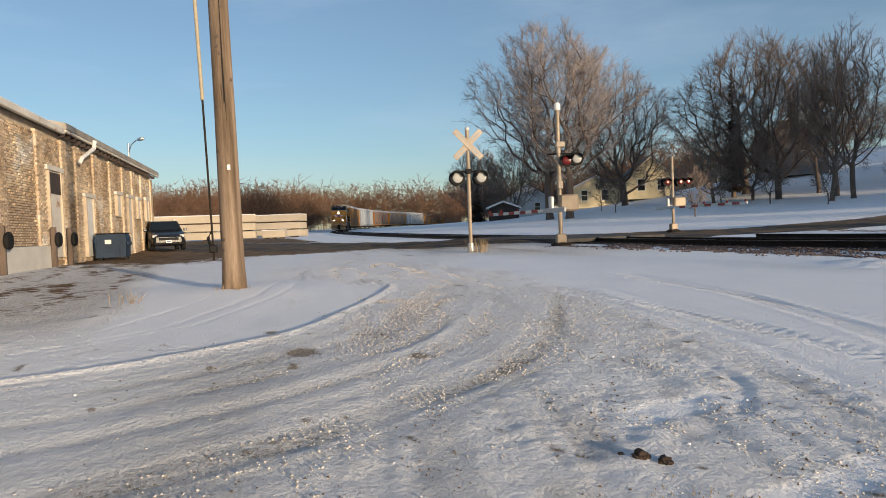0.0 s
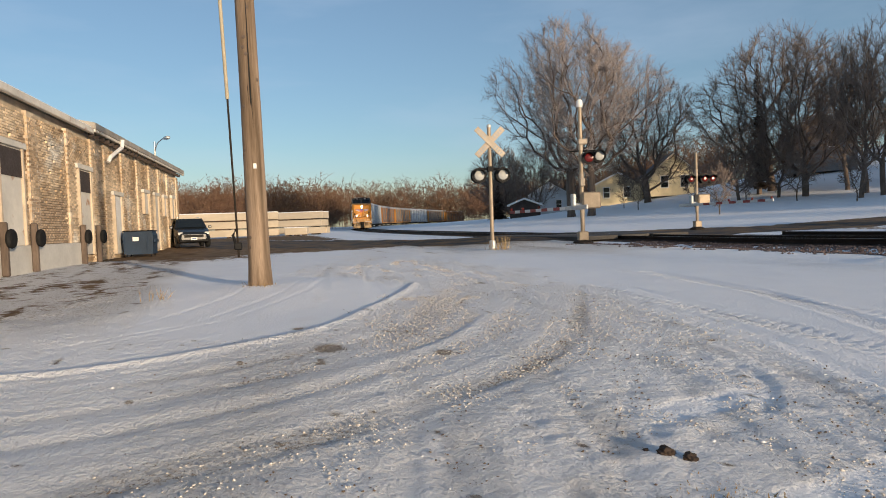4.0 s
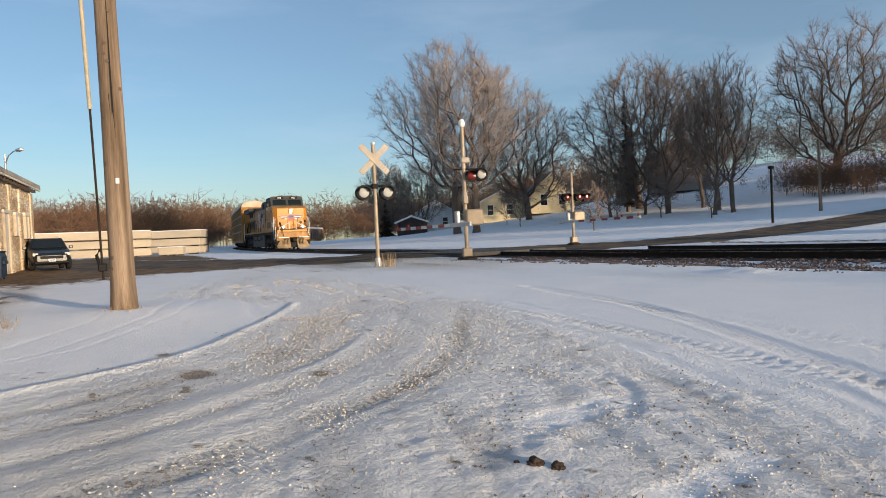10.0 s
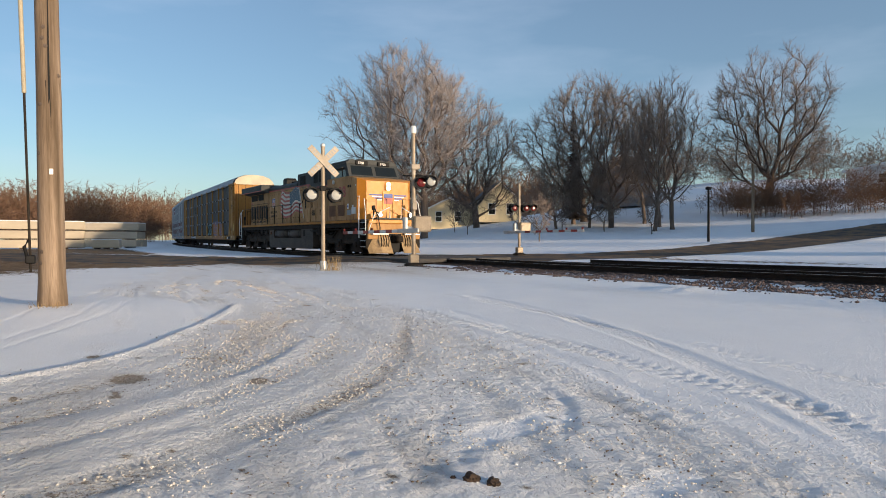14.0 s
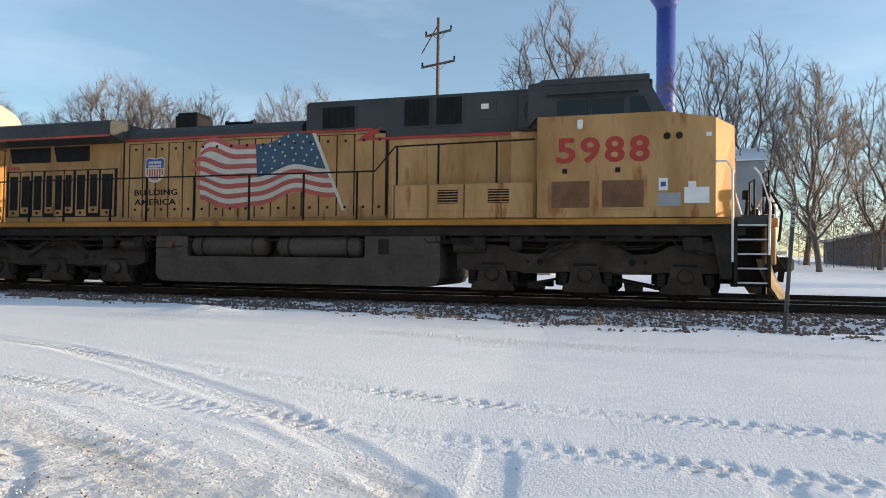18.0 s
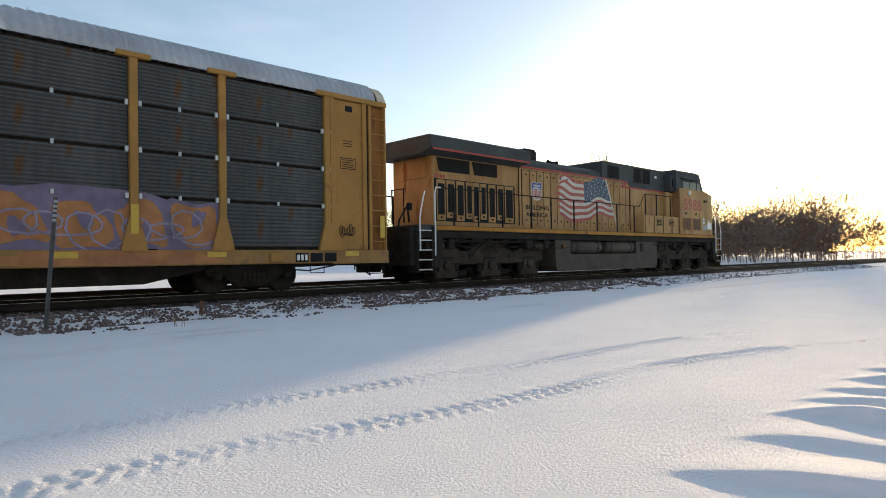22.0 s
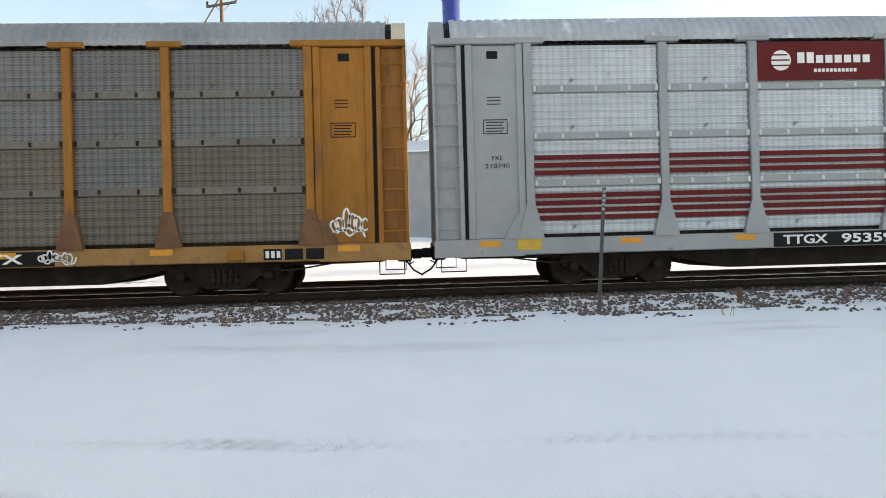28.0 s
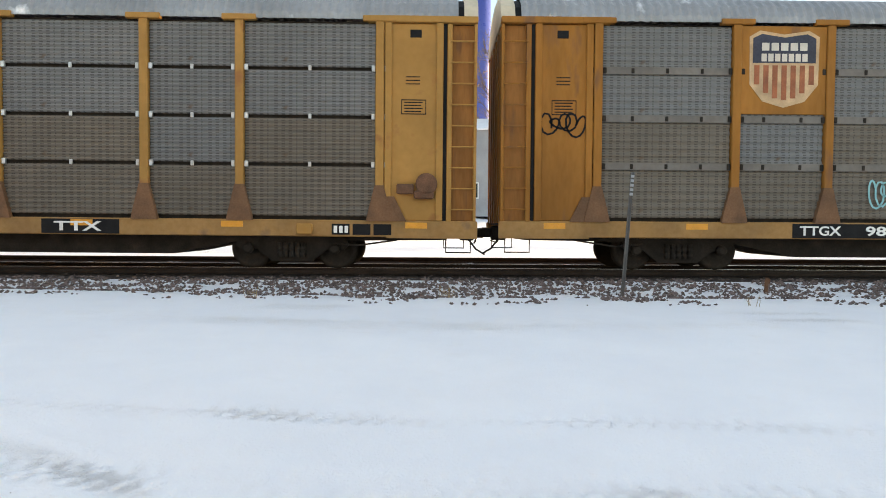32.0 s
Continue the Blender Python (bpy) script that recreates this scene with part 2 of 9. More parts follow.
BALLAST = mat("dark_ballast_bed", (0.07, 0.055, 0.048), 0.95, vary=0.4, scale=9, spots=0.25, spot_color=(0.75, 0.76, 0.78), spot_scale=5, bump=0.9, bump_scale=30, dist=0.04, spec=0.12)
# train
SILL_ORANGE = mat("scuffed_sill_orange", (0.46, 0.20, 0.03), 0.6, vary=0.3, scale=0.9, spots=0.35, spot_color=(0.22, 0.09, 0.03), spot_scale=1.8, bump=0.08, spec=0.2)
TRUCK_DUST = mat("dusty_cast_steel", (0.060, 0.045, 0.034), 0.85, 0.0, vary=0.35, scale=2.5, spots=0.3, spot_color=(0.095, 0.075, 0.055), spot_scale=2.5, bump=0.35, spec=0.12)
LOCO_YELLOW = mat("faded_yellow_paint", (0.41, 0.215, 0.076), 0.6, vary=0.26, scale=1.1, other=(0.47, 0.28, 0.12), spots=0.42, spot_color=(0.27, 0.105, 0.032), spot_scale=2.2, bump=0.08, stretch=(1.3, 1, 0.35), spec=0.2)
NOSE_YELLOW = mat("bright_yellow_paint", (0.55, 0.215, 0.012), 0.45, vary=0.15, scale=1.0, spots=0.12, spot_color=(0.4, 0.2, 0.06), spot_scale=3, bump=0.05)
LOCO_GREY = mat("harbour_grey_paint", (0.062, 0.066, 0.067), 0.6, vary=0.2, scale=1.0, spots=0.15, spot_color=(0.07, 0.06, 0.05), bump=0.08, spec=0.12)
RED_LINE = mat("red_stripe_paint", (0.36, 0.026, 0.014), 0.45, vary=0.15, scale=3, bump=0)
WHITE_PAINT = mat("white_paint", (0.78, 0.77, 0.74), 0.5, vary=0.1, scale=4, bump=0.05)
DARKGRILLE = mat("black_grille", (0.018, 0.017, 0.016), 0.7, vary=0.3, scale=4, bump=0.3, bump_scale=60, spec=0.12)
FLAG_RED = mat("flag_red_paint", (0.42, 0.085, 0.06), 0.5, vary=0.2, scale=2, bump=0)
FLAG_WHITE = mat("flag_white_paint", (0.58, 0.52, 0.44), 0.5, vary=0.15, scale=2, bump=0)
FLAG_BLUE = mat("flag_blue_paint", (0.028, 0.07, 0.12), 0.5, vary=0.3, scale=2, bump=0)
SHIELD_BLUE = mat("shield_blue_paint", (0.03, 0.07, 0.30), 0.5, vary=0.2, scale=2, bump=0)
RACK_YELLOW = mat("weathered_rack_yellow", (0.39, 0.20, 0.055), 0.6, vary=0.22, scale=0.8, spots=0.3, spot_color=(0.28, 0.12, 0.04), spot_scale=1.6, bump=0.12, spec=0.2)
RACK_ORANGE = mat("dirty_rack_yellow", (0.33, 0.135, 0.026), 0.65, vary=0.32, scale=0.8, stretch=(1.6, 1.6, 0.45), spots=0.46, spot_color=(0.19, 0.085, 0.035), spot_scale=1.5, bump=0.15, spec=0.2)
POST_RUST = mat("rusty_post_foot", (0.17, 0.08, 0.036), 0.8, vary=0.35, scale=3, bump=0.25)
PANEL_DARK = mat("grey_galvanised_panel", (0.105, 0.107, 0.107), 0.6, 0.2, vary=0.3, scale=0.7, spots=0.24, spot_color=(0.15, 0.075, 0.035), spot_scale=1.6, bump=0.15, per_piece=0.25, stretch=(1.2, 1, 0.4), spec=0.2)
ROOF_PALE = mat("snow_dusted_pale_roof", (0.41, 0.43, 0.46), 0.65, 0.1, vary=0.18, scale=1.0, spots=0.3, spot_color=(0.66, 0.68, 0.71), spot_scale=1.3, bump=0.1)
SILVER = mat("silver_grey_paint", (0.30, 0.315, 0.325), 0.5, 0.1, vary=0.12, scale=1.0, spots=0.1, spot_color=(0.25, 0.2, 0.16), bump=0.08)
ROOF = mat("ribbed_galvanised_roof", (0.30, 0.31, 0.32), 0.5, 0.25, vary=0.18, scale=1.0, spots=0.2, spot_color=(0.75, 0.76, 0.78), spot_scale=1.3, bump=0.1, spec=0.2)
MAROON = mat("maroon_paint", (0.125, 0.014, 0.015), 0.6, vary=0.15, scale=2, bump=0, spec=0.15)
ORANGE_REF = mat("orange_reflector", (0.70, 0.29, 0.025), 0.35, vary=0.1, scale=6, bump=0)
YELLOW_REF = mat("yellow_plate", (0.58, 0.37, 0.04), 0.4, vary=0.1, scale=6, bump=0)
GRAF_TEAL = mat("teal_spray_paint", (0.22, 0.50, 0.52), 0.6, vary=0.25, scale=3, bump=0)
GRAF_ORANGE = mat("orange_spray_paint", (0.40, 0.16, 0.05), 0.6, vary=0.3, scale=3, bump=0)
GRAF_PURPLE = mat("purple_spray_paint", (0.17, 0.13, 0.20), 0.6, vary=0.3, scale=3, bump=0)
GLASS = mat("dark_window_glass", (0.012, 0.016, 0.018), 0.08, vary=0.1, scale=2, bump=0, spec=0.35)
HEADLIGHT = mat("lit_headlight", (1, 0.9, 0.7), 0.3, vary=0, bump=0, glow=(1.0, 0.83, 0.55, 26.0))
LENS_RED = mat("dark_red_lens", (0.12, 0.01, 0.01), 0.15, vary=0.1, bump=0)
LENS_CLEAR = mat("pale_signal_lens", (0.42, 0.42, 0.40), 0.15, vary=0.05, bump=0)
GATE_RED = mat("gate_red", (0.35, 0.06, 0.045), 0.5, vary=0.2, scale=4, bump=0)
SIGN_TAN = mat("weathered_sign_back", (0.42, 0.35, 0.27), 0.6, vary=0.25, scale=3, spots=0.2, spot_color=(0.25, 0.17, 0.11), bump=0.1)
MAST_TAN = mat("dull_aluminium_mast", (0.36, 0.29, 0.21), 0.55, 0.2, vary=0.25, scale=2.5, spots=0.25, spot_color=(0.16, 0.09, 0.05), bump=0.1)
# town
SIDING_YELLOW = mat("cream_clapboard", (0.74, 0.64, 0.42), 0.7, vary=0.12, scale=1, bump=0.1)
SIDING_WHITE = mat("white_clapboard", (0.62, 0.64, 0.66), 0.7, vary=0.1, scale=1, bump=0.1)
POST_GREY = mat("dull_grey_post", (0.12, 0.115, 0.11), 0.7, 0.0, vary=0.25, scale=4, bump=0.1, spec=0.2)
GREY_WOOD = mat("silvered_pole_wood", (0.30, 0.27, 0.235), 0.9, vary=0.3, scale=1.5, stretch=(6, 6, 0.4), bump=0.4)
SIDING_PALE = mat("pale_grey_siding", (0.34, 0.345, 0.355), 0.7, vary=0.1, scale=1, bump=0.1)
SIDING_GREY = mat("grey_siding", (0.22, 0.225, 0.235), 0.7, vary=0.1, scale=1, bump=0.1)
BARN_DARK = mat("dark_barn_boards", (0.06, 0.045, 0.04), 0.85, vary=0.3, scale=2, bump=0.2)
SHINGLE = mat("dark_shingles", (0.10, 0.09, 0.085), 0.9, vary=0.3, scale=4, bump=0.4)
TOWER_BLUE = mat("blue_tower_paint", (0.065, 0.095, 0.36), 0.35, vary=0.12, scale=0.2, bump=0.03)
SUV_PAINT = mat("dark_metallic_paint", (0.014, 0.018, 0.024), 0.3, 0.0, vary=0.15, scale=2, bump=0, spec=0.35)
SILVER_CAR = mat("silver_car_paint", (0.42, 0.45, 0.48), 0.3, 0.4, vary=0.1, scale=2, bump=0)
DUMP_BLUE = mat("blue_dumpster_paint", (0.010, 0.030, 0.065), 0.6, vary=0.25, scale=2, spots=0.15, spot_color=(0.1, 0.06, 0.04), bump=0.1)
TAR_ROOF = mat("grey_flashing", (0.40, 0.36, 0.30), 0.7, vary=0.3, scale=1.5, bump=0.2)
GRASS_DRY = mat("dry_grass", (0.38, 0.27, 0.13), 0.9, vary=0.3, scale=3, bump=0)


# ---------- mesh tools ----------
class Solid:
    """Collects boxes, tubes, plates and sweeps into one mesh."""

    def __init__(self):
        self.v, self.f, self.m = [], [], []

    def add(self, verts, faces, mi=0):
        k = len(self.v)
        self.v += [tuple(p) for p in verts]
        self.f += [tuple(i + k for i in q) for q in faces]
        self.m += [mi] * len(faces)
        return self

    def box(self, a, b, c=0.0, mi=0):
        """A box from corner a to corner b with edges cut back by c."""
        lo = [min(p, q) for p, q in zip(a, b)]
        hi = [max(p, q) for p, q in zip(a, b)]
        if c <= 0:
            v = [(x, y, z) for x in (lo[0], hi[0]) for y in (lo[1], hi[1]) for z in (lo[2], hi[2])]
            return self.add(v, [(0, 1, 3, 2), (4, 6, 7, 5), (0, 4, 5, 1), (2, 3, 7, 6), (0, 2, 6, 4), (1, 5, 7, 3)], mi)
        c = min(c, *(0.45 * (h - l) for l, h in zip(lo, hi)))
        v, idx = [], {}
        for sx in (0, 1):
            for sy in (0, 1):
                for sz in (0, 1):
                    p = [(lo, hi)[s][i] for i, s in enumerate((sx, sy, sz))]
                    s = [1 if q == 0 else -1 for q in (sx, sy, sz)]
                    for ax in range(3):
                        idx[sx, sy, sz, ax] = len(v)
                        v.append(tuple(p[i] + (c * s[i] if i != ax else 0) for i in range(3)))
        F = []
        for ax in range(3):
            o = [i for i in range(3) if i != ax]
            for side in (0, 1):
                q = []
                for u, w in ((0, 0), (1, 0), (1, 1), (0, 1)):
                    k = [0, 0, 0]
                    k[ax], k[o[0]], k[o[1]] = side, u, w
                    q.append(idx[(*k, ax)])
                flip = (side == 1) != (ax == 1)
                F.append(tuple(q if flip else q[::-1]))
            for u in (0, 1):
                for w in (0, 1):
                    k0, k1 = [0, 0, 0], [0, 0, 0]
                    k0[o[0]] = k1[o[0]] = u
                    k0[o[1]] = k1[o[1]] = w
                    k1[ax] = 1
                    F.append((idx[(*k0, o[0])], idx[(*k0, o[1])], idx[(*k1, o[1])], idx[(*k1, o[0])]))
        for sx in (0, 1):
            for sy in (0, 1):
                for sz in (0, 1):
                    F.append(tuple(idx[sx, sy, sz, a] for a in range(3)))
        return self.add(v, F, mi)

    def tube(self, pts, radii, seg=8, mi=0, caps=True):
        """A round bar along points, with a radius at each."""
        if not hasattr(radii, "__len__"):
            radii = [radii] * len(pts)
        P = [Vector(p) for p in pts]
        v, F = [], []
        for i, p in enumerate(P):
            d = (P[min(i + 1, len(P) - 1)] - P[max(i - 1, 0)]).normalized()
            a = d.orthogonal().normalized() if abs(d.z) < 0.99 else Vector((1, 0, 0))
            if abs(d.z) < 0.99:
                a = Vector((0, 0, 1)).cross(d).normalized()
            b = d.cross(a)
            for j in range(seg):
                t = 2 * math.pi * j / seg
                v.append(p + radii[i] * (math.cos(t) * a + math.sin(t) * b))
        for i in range(len(P) - 1):
            for j in range(seg):
                k = (j + 1) % seg
                F.append((i * seg + j, i * seg + k, (i + 1) * seg + k, (i + 1) * seg + j))
        if caps:
            F.append(tuple(range(seg))[::-1])
            F.append(tuple((len(P) - 1) * seg + j for j in range(seg)))
        return self.add(v, F, mi)

    def plate(self, outline, y0, y1, mi=0, axis="y"):
        """A flat outline (pairs) given thickness from y0 to y1 along an axis."""
        n = len(outline)

        def at(p, w):
            return {"y": (p[0], w, p[1]), "x": (w, p[0], p[1]), "z": (p[0], p[1], w)}[axis]

        v = [at(p, y0) for p in outline] + [at(p, y1) for p in outline]
        F = [tuple(range(n)), tuple(range(n, 2 * n))[::-1]] + [(i, i + n, (i + 1) % n + n, (i + 1) % n) for i in range(n)]
        return self.add(v, F, mi)

    def lathe(self, profile, seg=24, mi=0, centre=(0, 0, 0), axis="z"):
        """Turns (radius, height) pairs round an axis."""
        v, F = [], []
        for r, h in profile:
            for j in range(seg):
                t = 2 * math.pi * j / seg
                c, s = r * math.cos(t), r * math.sin(t)
                q = {"z": (c, s, h), "y": (c, h, s), "x": (h, c, s)}[axis]
                v.append(tuple(a + b for a, b in zip(q, centre)))
        for i in range(len(profile) - 1):
            for j in range(seg):
                k = (j + 1) % seg
                F.append((i * seg + j, i * seg + k, (i + 1) * seg + k, (i + 1) * seg + j))
        F.append(tuple(range(seg)))
        F.append(tuple((len(profile) - 1) * seg + j for j in range(seg)))
        return self.add(v, F, mi)

    def mesh(self, name, mats, smooth=False):
        me = bpy.data.meshes.new(name)
        me.from_pydata(self.v, [], self.f)
        for m in (mats if isinstance(mats, (list, tuple)) else [mats]):
            me.materials.append(m)
        if any(self.m):
            me.polygons.foreach_set("material_index", self.m)
        bm = bmesh.new()
        bm.from_mesh(me)
        bmesh.ops.recalc_face_normals(bm, faces=bm.faces)
        bm.to_mesh(me)
        bm.free()
        if smooth:
            me.polygons.foreach_set("use_smooth", [True] * len(me.polygons))
        return me


def part(name, solid, mats, parent=None, label="", m=None, smooth=False):
    """Links a Solid (or a ready mesh) as one mesh object under a thing or a part."""
    me = solid.mesh(name, mats, smooth) if isinstance(solid, Solid) else solid
    ob = new(name, me)
    if parent is not None:
        ob.parent = parent
    if m is not None:
        ob.matrix_basis = m
    return tagged(ob, label)


def thing(name, label, category, m=None, group="", kind="", data=None):
    ob = new(name, data)
    if m is not None:
        ob.matrix_basis = m
    return tagged(ob, label, category, group, kind)


def letters(text, size, thick=0.004, spacing=1.0, bold=0.0):
    """A mesh of raised letters in the xz plane, from x = 0, facing -y."""
    cu = bpy.data.curves.new("letters", "FONT")
    cu.body, cu.size, cu.extrude, cu.space_character, cu.offset, cu.resolution_u = text, size, thick / 2, spacing, bold, 3
    ob = bpy.data.objects.new("letters", cu)
    scene.collection.objects.link(ob)
    me = bpy.data.meshes.new_from_object(ob.evaluated_get(bpy.context.evaluated_depsgraph_get()))
    bpy.data.objects.remove(ob)
    me.transform(Matrix.Rotation(radians(90), 4, "X"))
    return me


def sign_text(name, text, size, mat_, parent, x, y, z, width=None, label="", bold=0.0, spacing=1.0):
    me = letters(text, size, bold=bold, spacing=spacing)
    xs = [v.co.x for v in me.vertices]
    k = width / (max(xs) - min(xs)) if width else 1.0
    me.transform(Matrix.Diagonal((k, 1, 1, 1)) @ Matrix.Translation((-min(xs), 0, 0)))
    me.materials.clear()
    me.materials.append(mat_)
    return part(name, me, None, parent, label, pose(x, y, z))


def hash_noise(x, y, seed=0):
    """Smooth value noise on arrays, 0 to 1."""
    x, y = np.asarray(x, float), np.asarray(y, float)
    xi, yi = np.floor(x).astype(np.int64), np.floor(y).astype(np.int64)
    fx, fy = x - xi, y - yi
    fx, fy = fx * fx * (3 - 2 * fx), fy * fy * (3 - 2 * fy)

    def h(a, b):
        k = (a * 374761393 + b * 668265263 + seed * 974634721) & 0xFFFFFFFF
        k = ((k ^ (k >> 13)) * 1274126177) & 0xFFFFFFFF
        return ((k ^ (k >> 16)) & 0xFFFF) / 65535.0

    return (h(xi, yi) * (1 - fx) + h(xi + 1, yi) * fx) * (1 - fy) + (h(xi, yi + 1) * (1 - fx) + h(xi + 1, yi + 1) * fx) * fy


# ---------- the lie of the land ----------
TRACK_Y, RAIL_Z, BEND_X, BEND_R = 15.26, 0.83, -30.0, 400.0


def ramp(v, a, b):
    u = np.clip((np.asarray(v, float) - a) / (b - a), 0.0, 1.0)
    return u * u * (3 - 2 * u)


def off_track(x, y):
    """Signed distance from the track's middle; positive on its far side."""
    x, y = np.asarray(x, float), np.asarray(y, float)
    bend = BEND_R - np.hypot(x - BEND_X, y - TRACK_Y - BEND_R)
    return np.where(x > BEND_X, y - TRACK_Y, bend)


def land(x, y):
    """Height of the lie of the land, without snow relief."""
    x, y = np.asarray(x, float), np.asarray(y, float)
    d = off_track(x, y)
    left = np.exp(-np.maximum(0, -x - 1) / 9)
    near = 0.30 + 0.45 * (1 - left) + 0.20 * ramp(d, -13.0, -3.6) * left + 0.009 * np.maximum(0, -np.maximum(x, -250) - 30)
    rail = RAIL_Z + 0.009 * np.maximum(0, -np.maximum(x, -250) - 15)
    u = np.maximum(0, d - 6)
    v = np.minimum(u, 75)
    k = (0.25 + 0.75 * (1 - ramp(x, -8, 25))) * (1 - 0.55 * ramp(-x, 70, 110))
    far = rail - 0.08 + k * (0.015 * u + 0.0015 * v * v + 0.03 * np.minimum(u, 40) * ramp(-x, 35, 60))
    z = np.where(d < 0, near, far)
    bed = rail - 0.50
    z = z + (bed - z) * (1 - ramp(np.abs(d), 2.2, 3.6))
    cross = ramp(x, -34, -29) * (1 - ramp(x, -23.5, -18.5)) * (1 - ramp(np.abs(d), 3.0, 8.0))
    return z + (rail - 0.03 - z) * cross


def track_at(u):
    """A point of the track's middle line, at rail height, and its heading; u runs with the train, 0 before the camera."""
    rise = 0.009
    if u > BEND_X:
        x, y, head = u, TRACK_Y, 0.0
    else:
        a = (BEND_X - u) / BEND_R
        x, y, head = BEND_X - BEND_R * math.sin(a), TRACK_Y + BEND_R * (1 - math.cos(a)), -a
    return Vector((x, y, RAIL_Z + rise * max(0.0, -max(x, -250) - 15))), head


def grown(lo, hi, fine_lo, fine_hi, step, growth=1.16):
    mid = list(np.arange(fine_lo, fine_hi + step / 2, step))
    a, s = [fine_lo], step
    while a[-1] > lo:
        s = min(s * growth, 150)
        a.append(a[-1] - s)
    b, s = [mid[-1]], step
    while b[-1] < hi:
        s = min(s * growth, 150)
        b.append(b[-1] + s)
    return np.array(a[:0:-1] + mid + b[1:])


def rut(x, y, line, width, depth, lip=0.5):
    """A wheel rut along a polyline: a trough with raised lips."""
    best = np.full(x.shape, 1e9)
    for (ax, ay), (bx, by) in zip(line, line[1:]):
        dx, dy = bx - ax, by - ay
        t = np.clip(((x - ax) * dx + (y - ay) * dy) / (dx * dx + dy * dy), 0, 1)
        best = np.minimum(best, np.hypot(x - ax - t * dx, y - ay - t * dy))
    q = best / width
    return depth * (-np.exp(-(q ** 4)) + lip * np.exp(-((q - 1.35) / 0.3) ** 2)), best


def along(x, y, line, fine=6):
    """Length run, signed distance and distance, from a line smoothed through its points."""
    P = [Vector((*p, 0)) for p in line]
    P = [2 * P[0] - P[1]] + P + [2 * P[-1] - P[-2]]
    pts = []
    for i in range(1, len(P) - 2):
        for k in range(fine):
            t = k / fine
            pts.append(0.5 * (2 * P[i] + (P[i + 1] - P[i - 1]) * t + (2 * P[i - 1] - 5 * P[i] + 4 * P[i + 1] - P[i + 2]) * t * t + (3 * P[i] - P[i - 1] - 3 * P[i + 1] + P[i + 2]) * t ** 3))
    pts.append(P[-2])
    best, run, side, s = np.full(x.shape, 1e9), np.zeros(x.shape), np.zeros(x.shape), 0.0
    for a, b in zip(pts, pts[1:]):
        dx, dy = b.x - a.x, b.y - a.y
        ln = math.hypot(dx, dy)
        t = np.clip(((x - a.x) * dx + (y - a.y) * dy) / (ln * ln), 0, 1)
        q = np.hypot(x - a.x - t * dx, y - a.y - t * dy)
        hit = q < best
        best = np.where(hit, q, best)
        run = np.where(hit, s + t * ln, run)
        side = np.where(hit, np.sign(dx * (y - a.y) - dy * (x - a.x)), side)
        s += ln
    return run, side * best, best


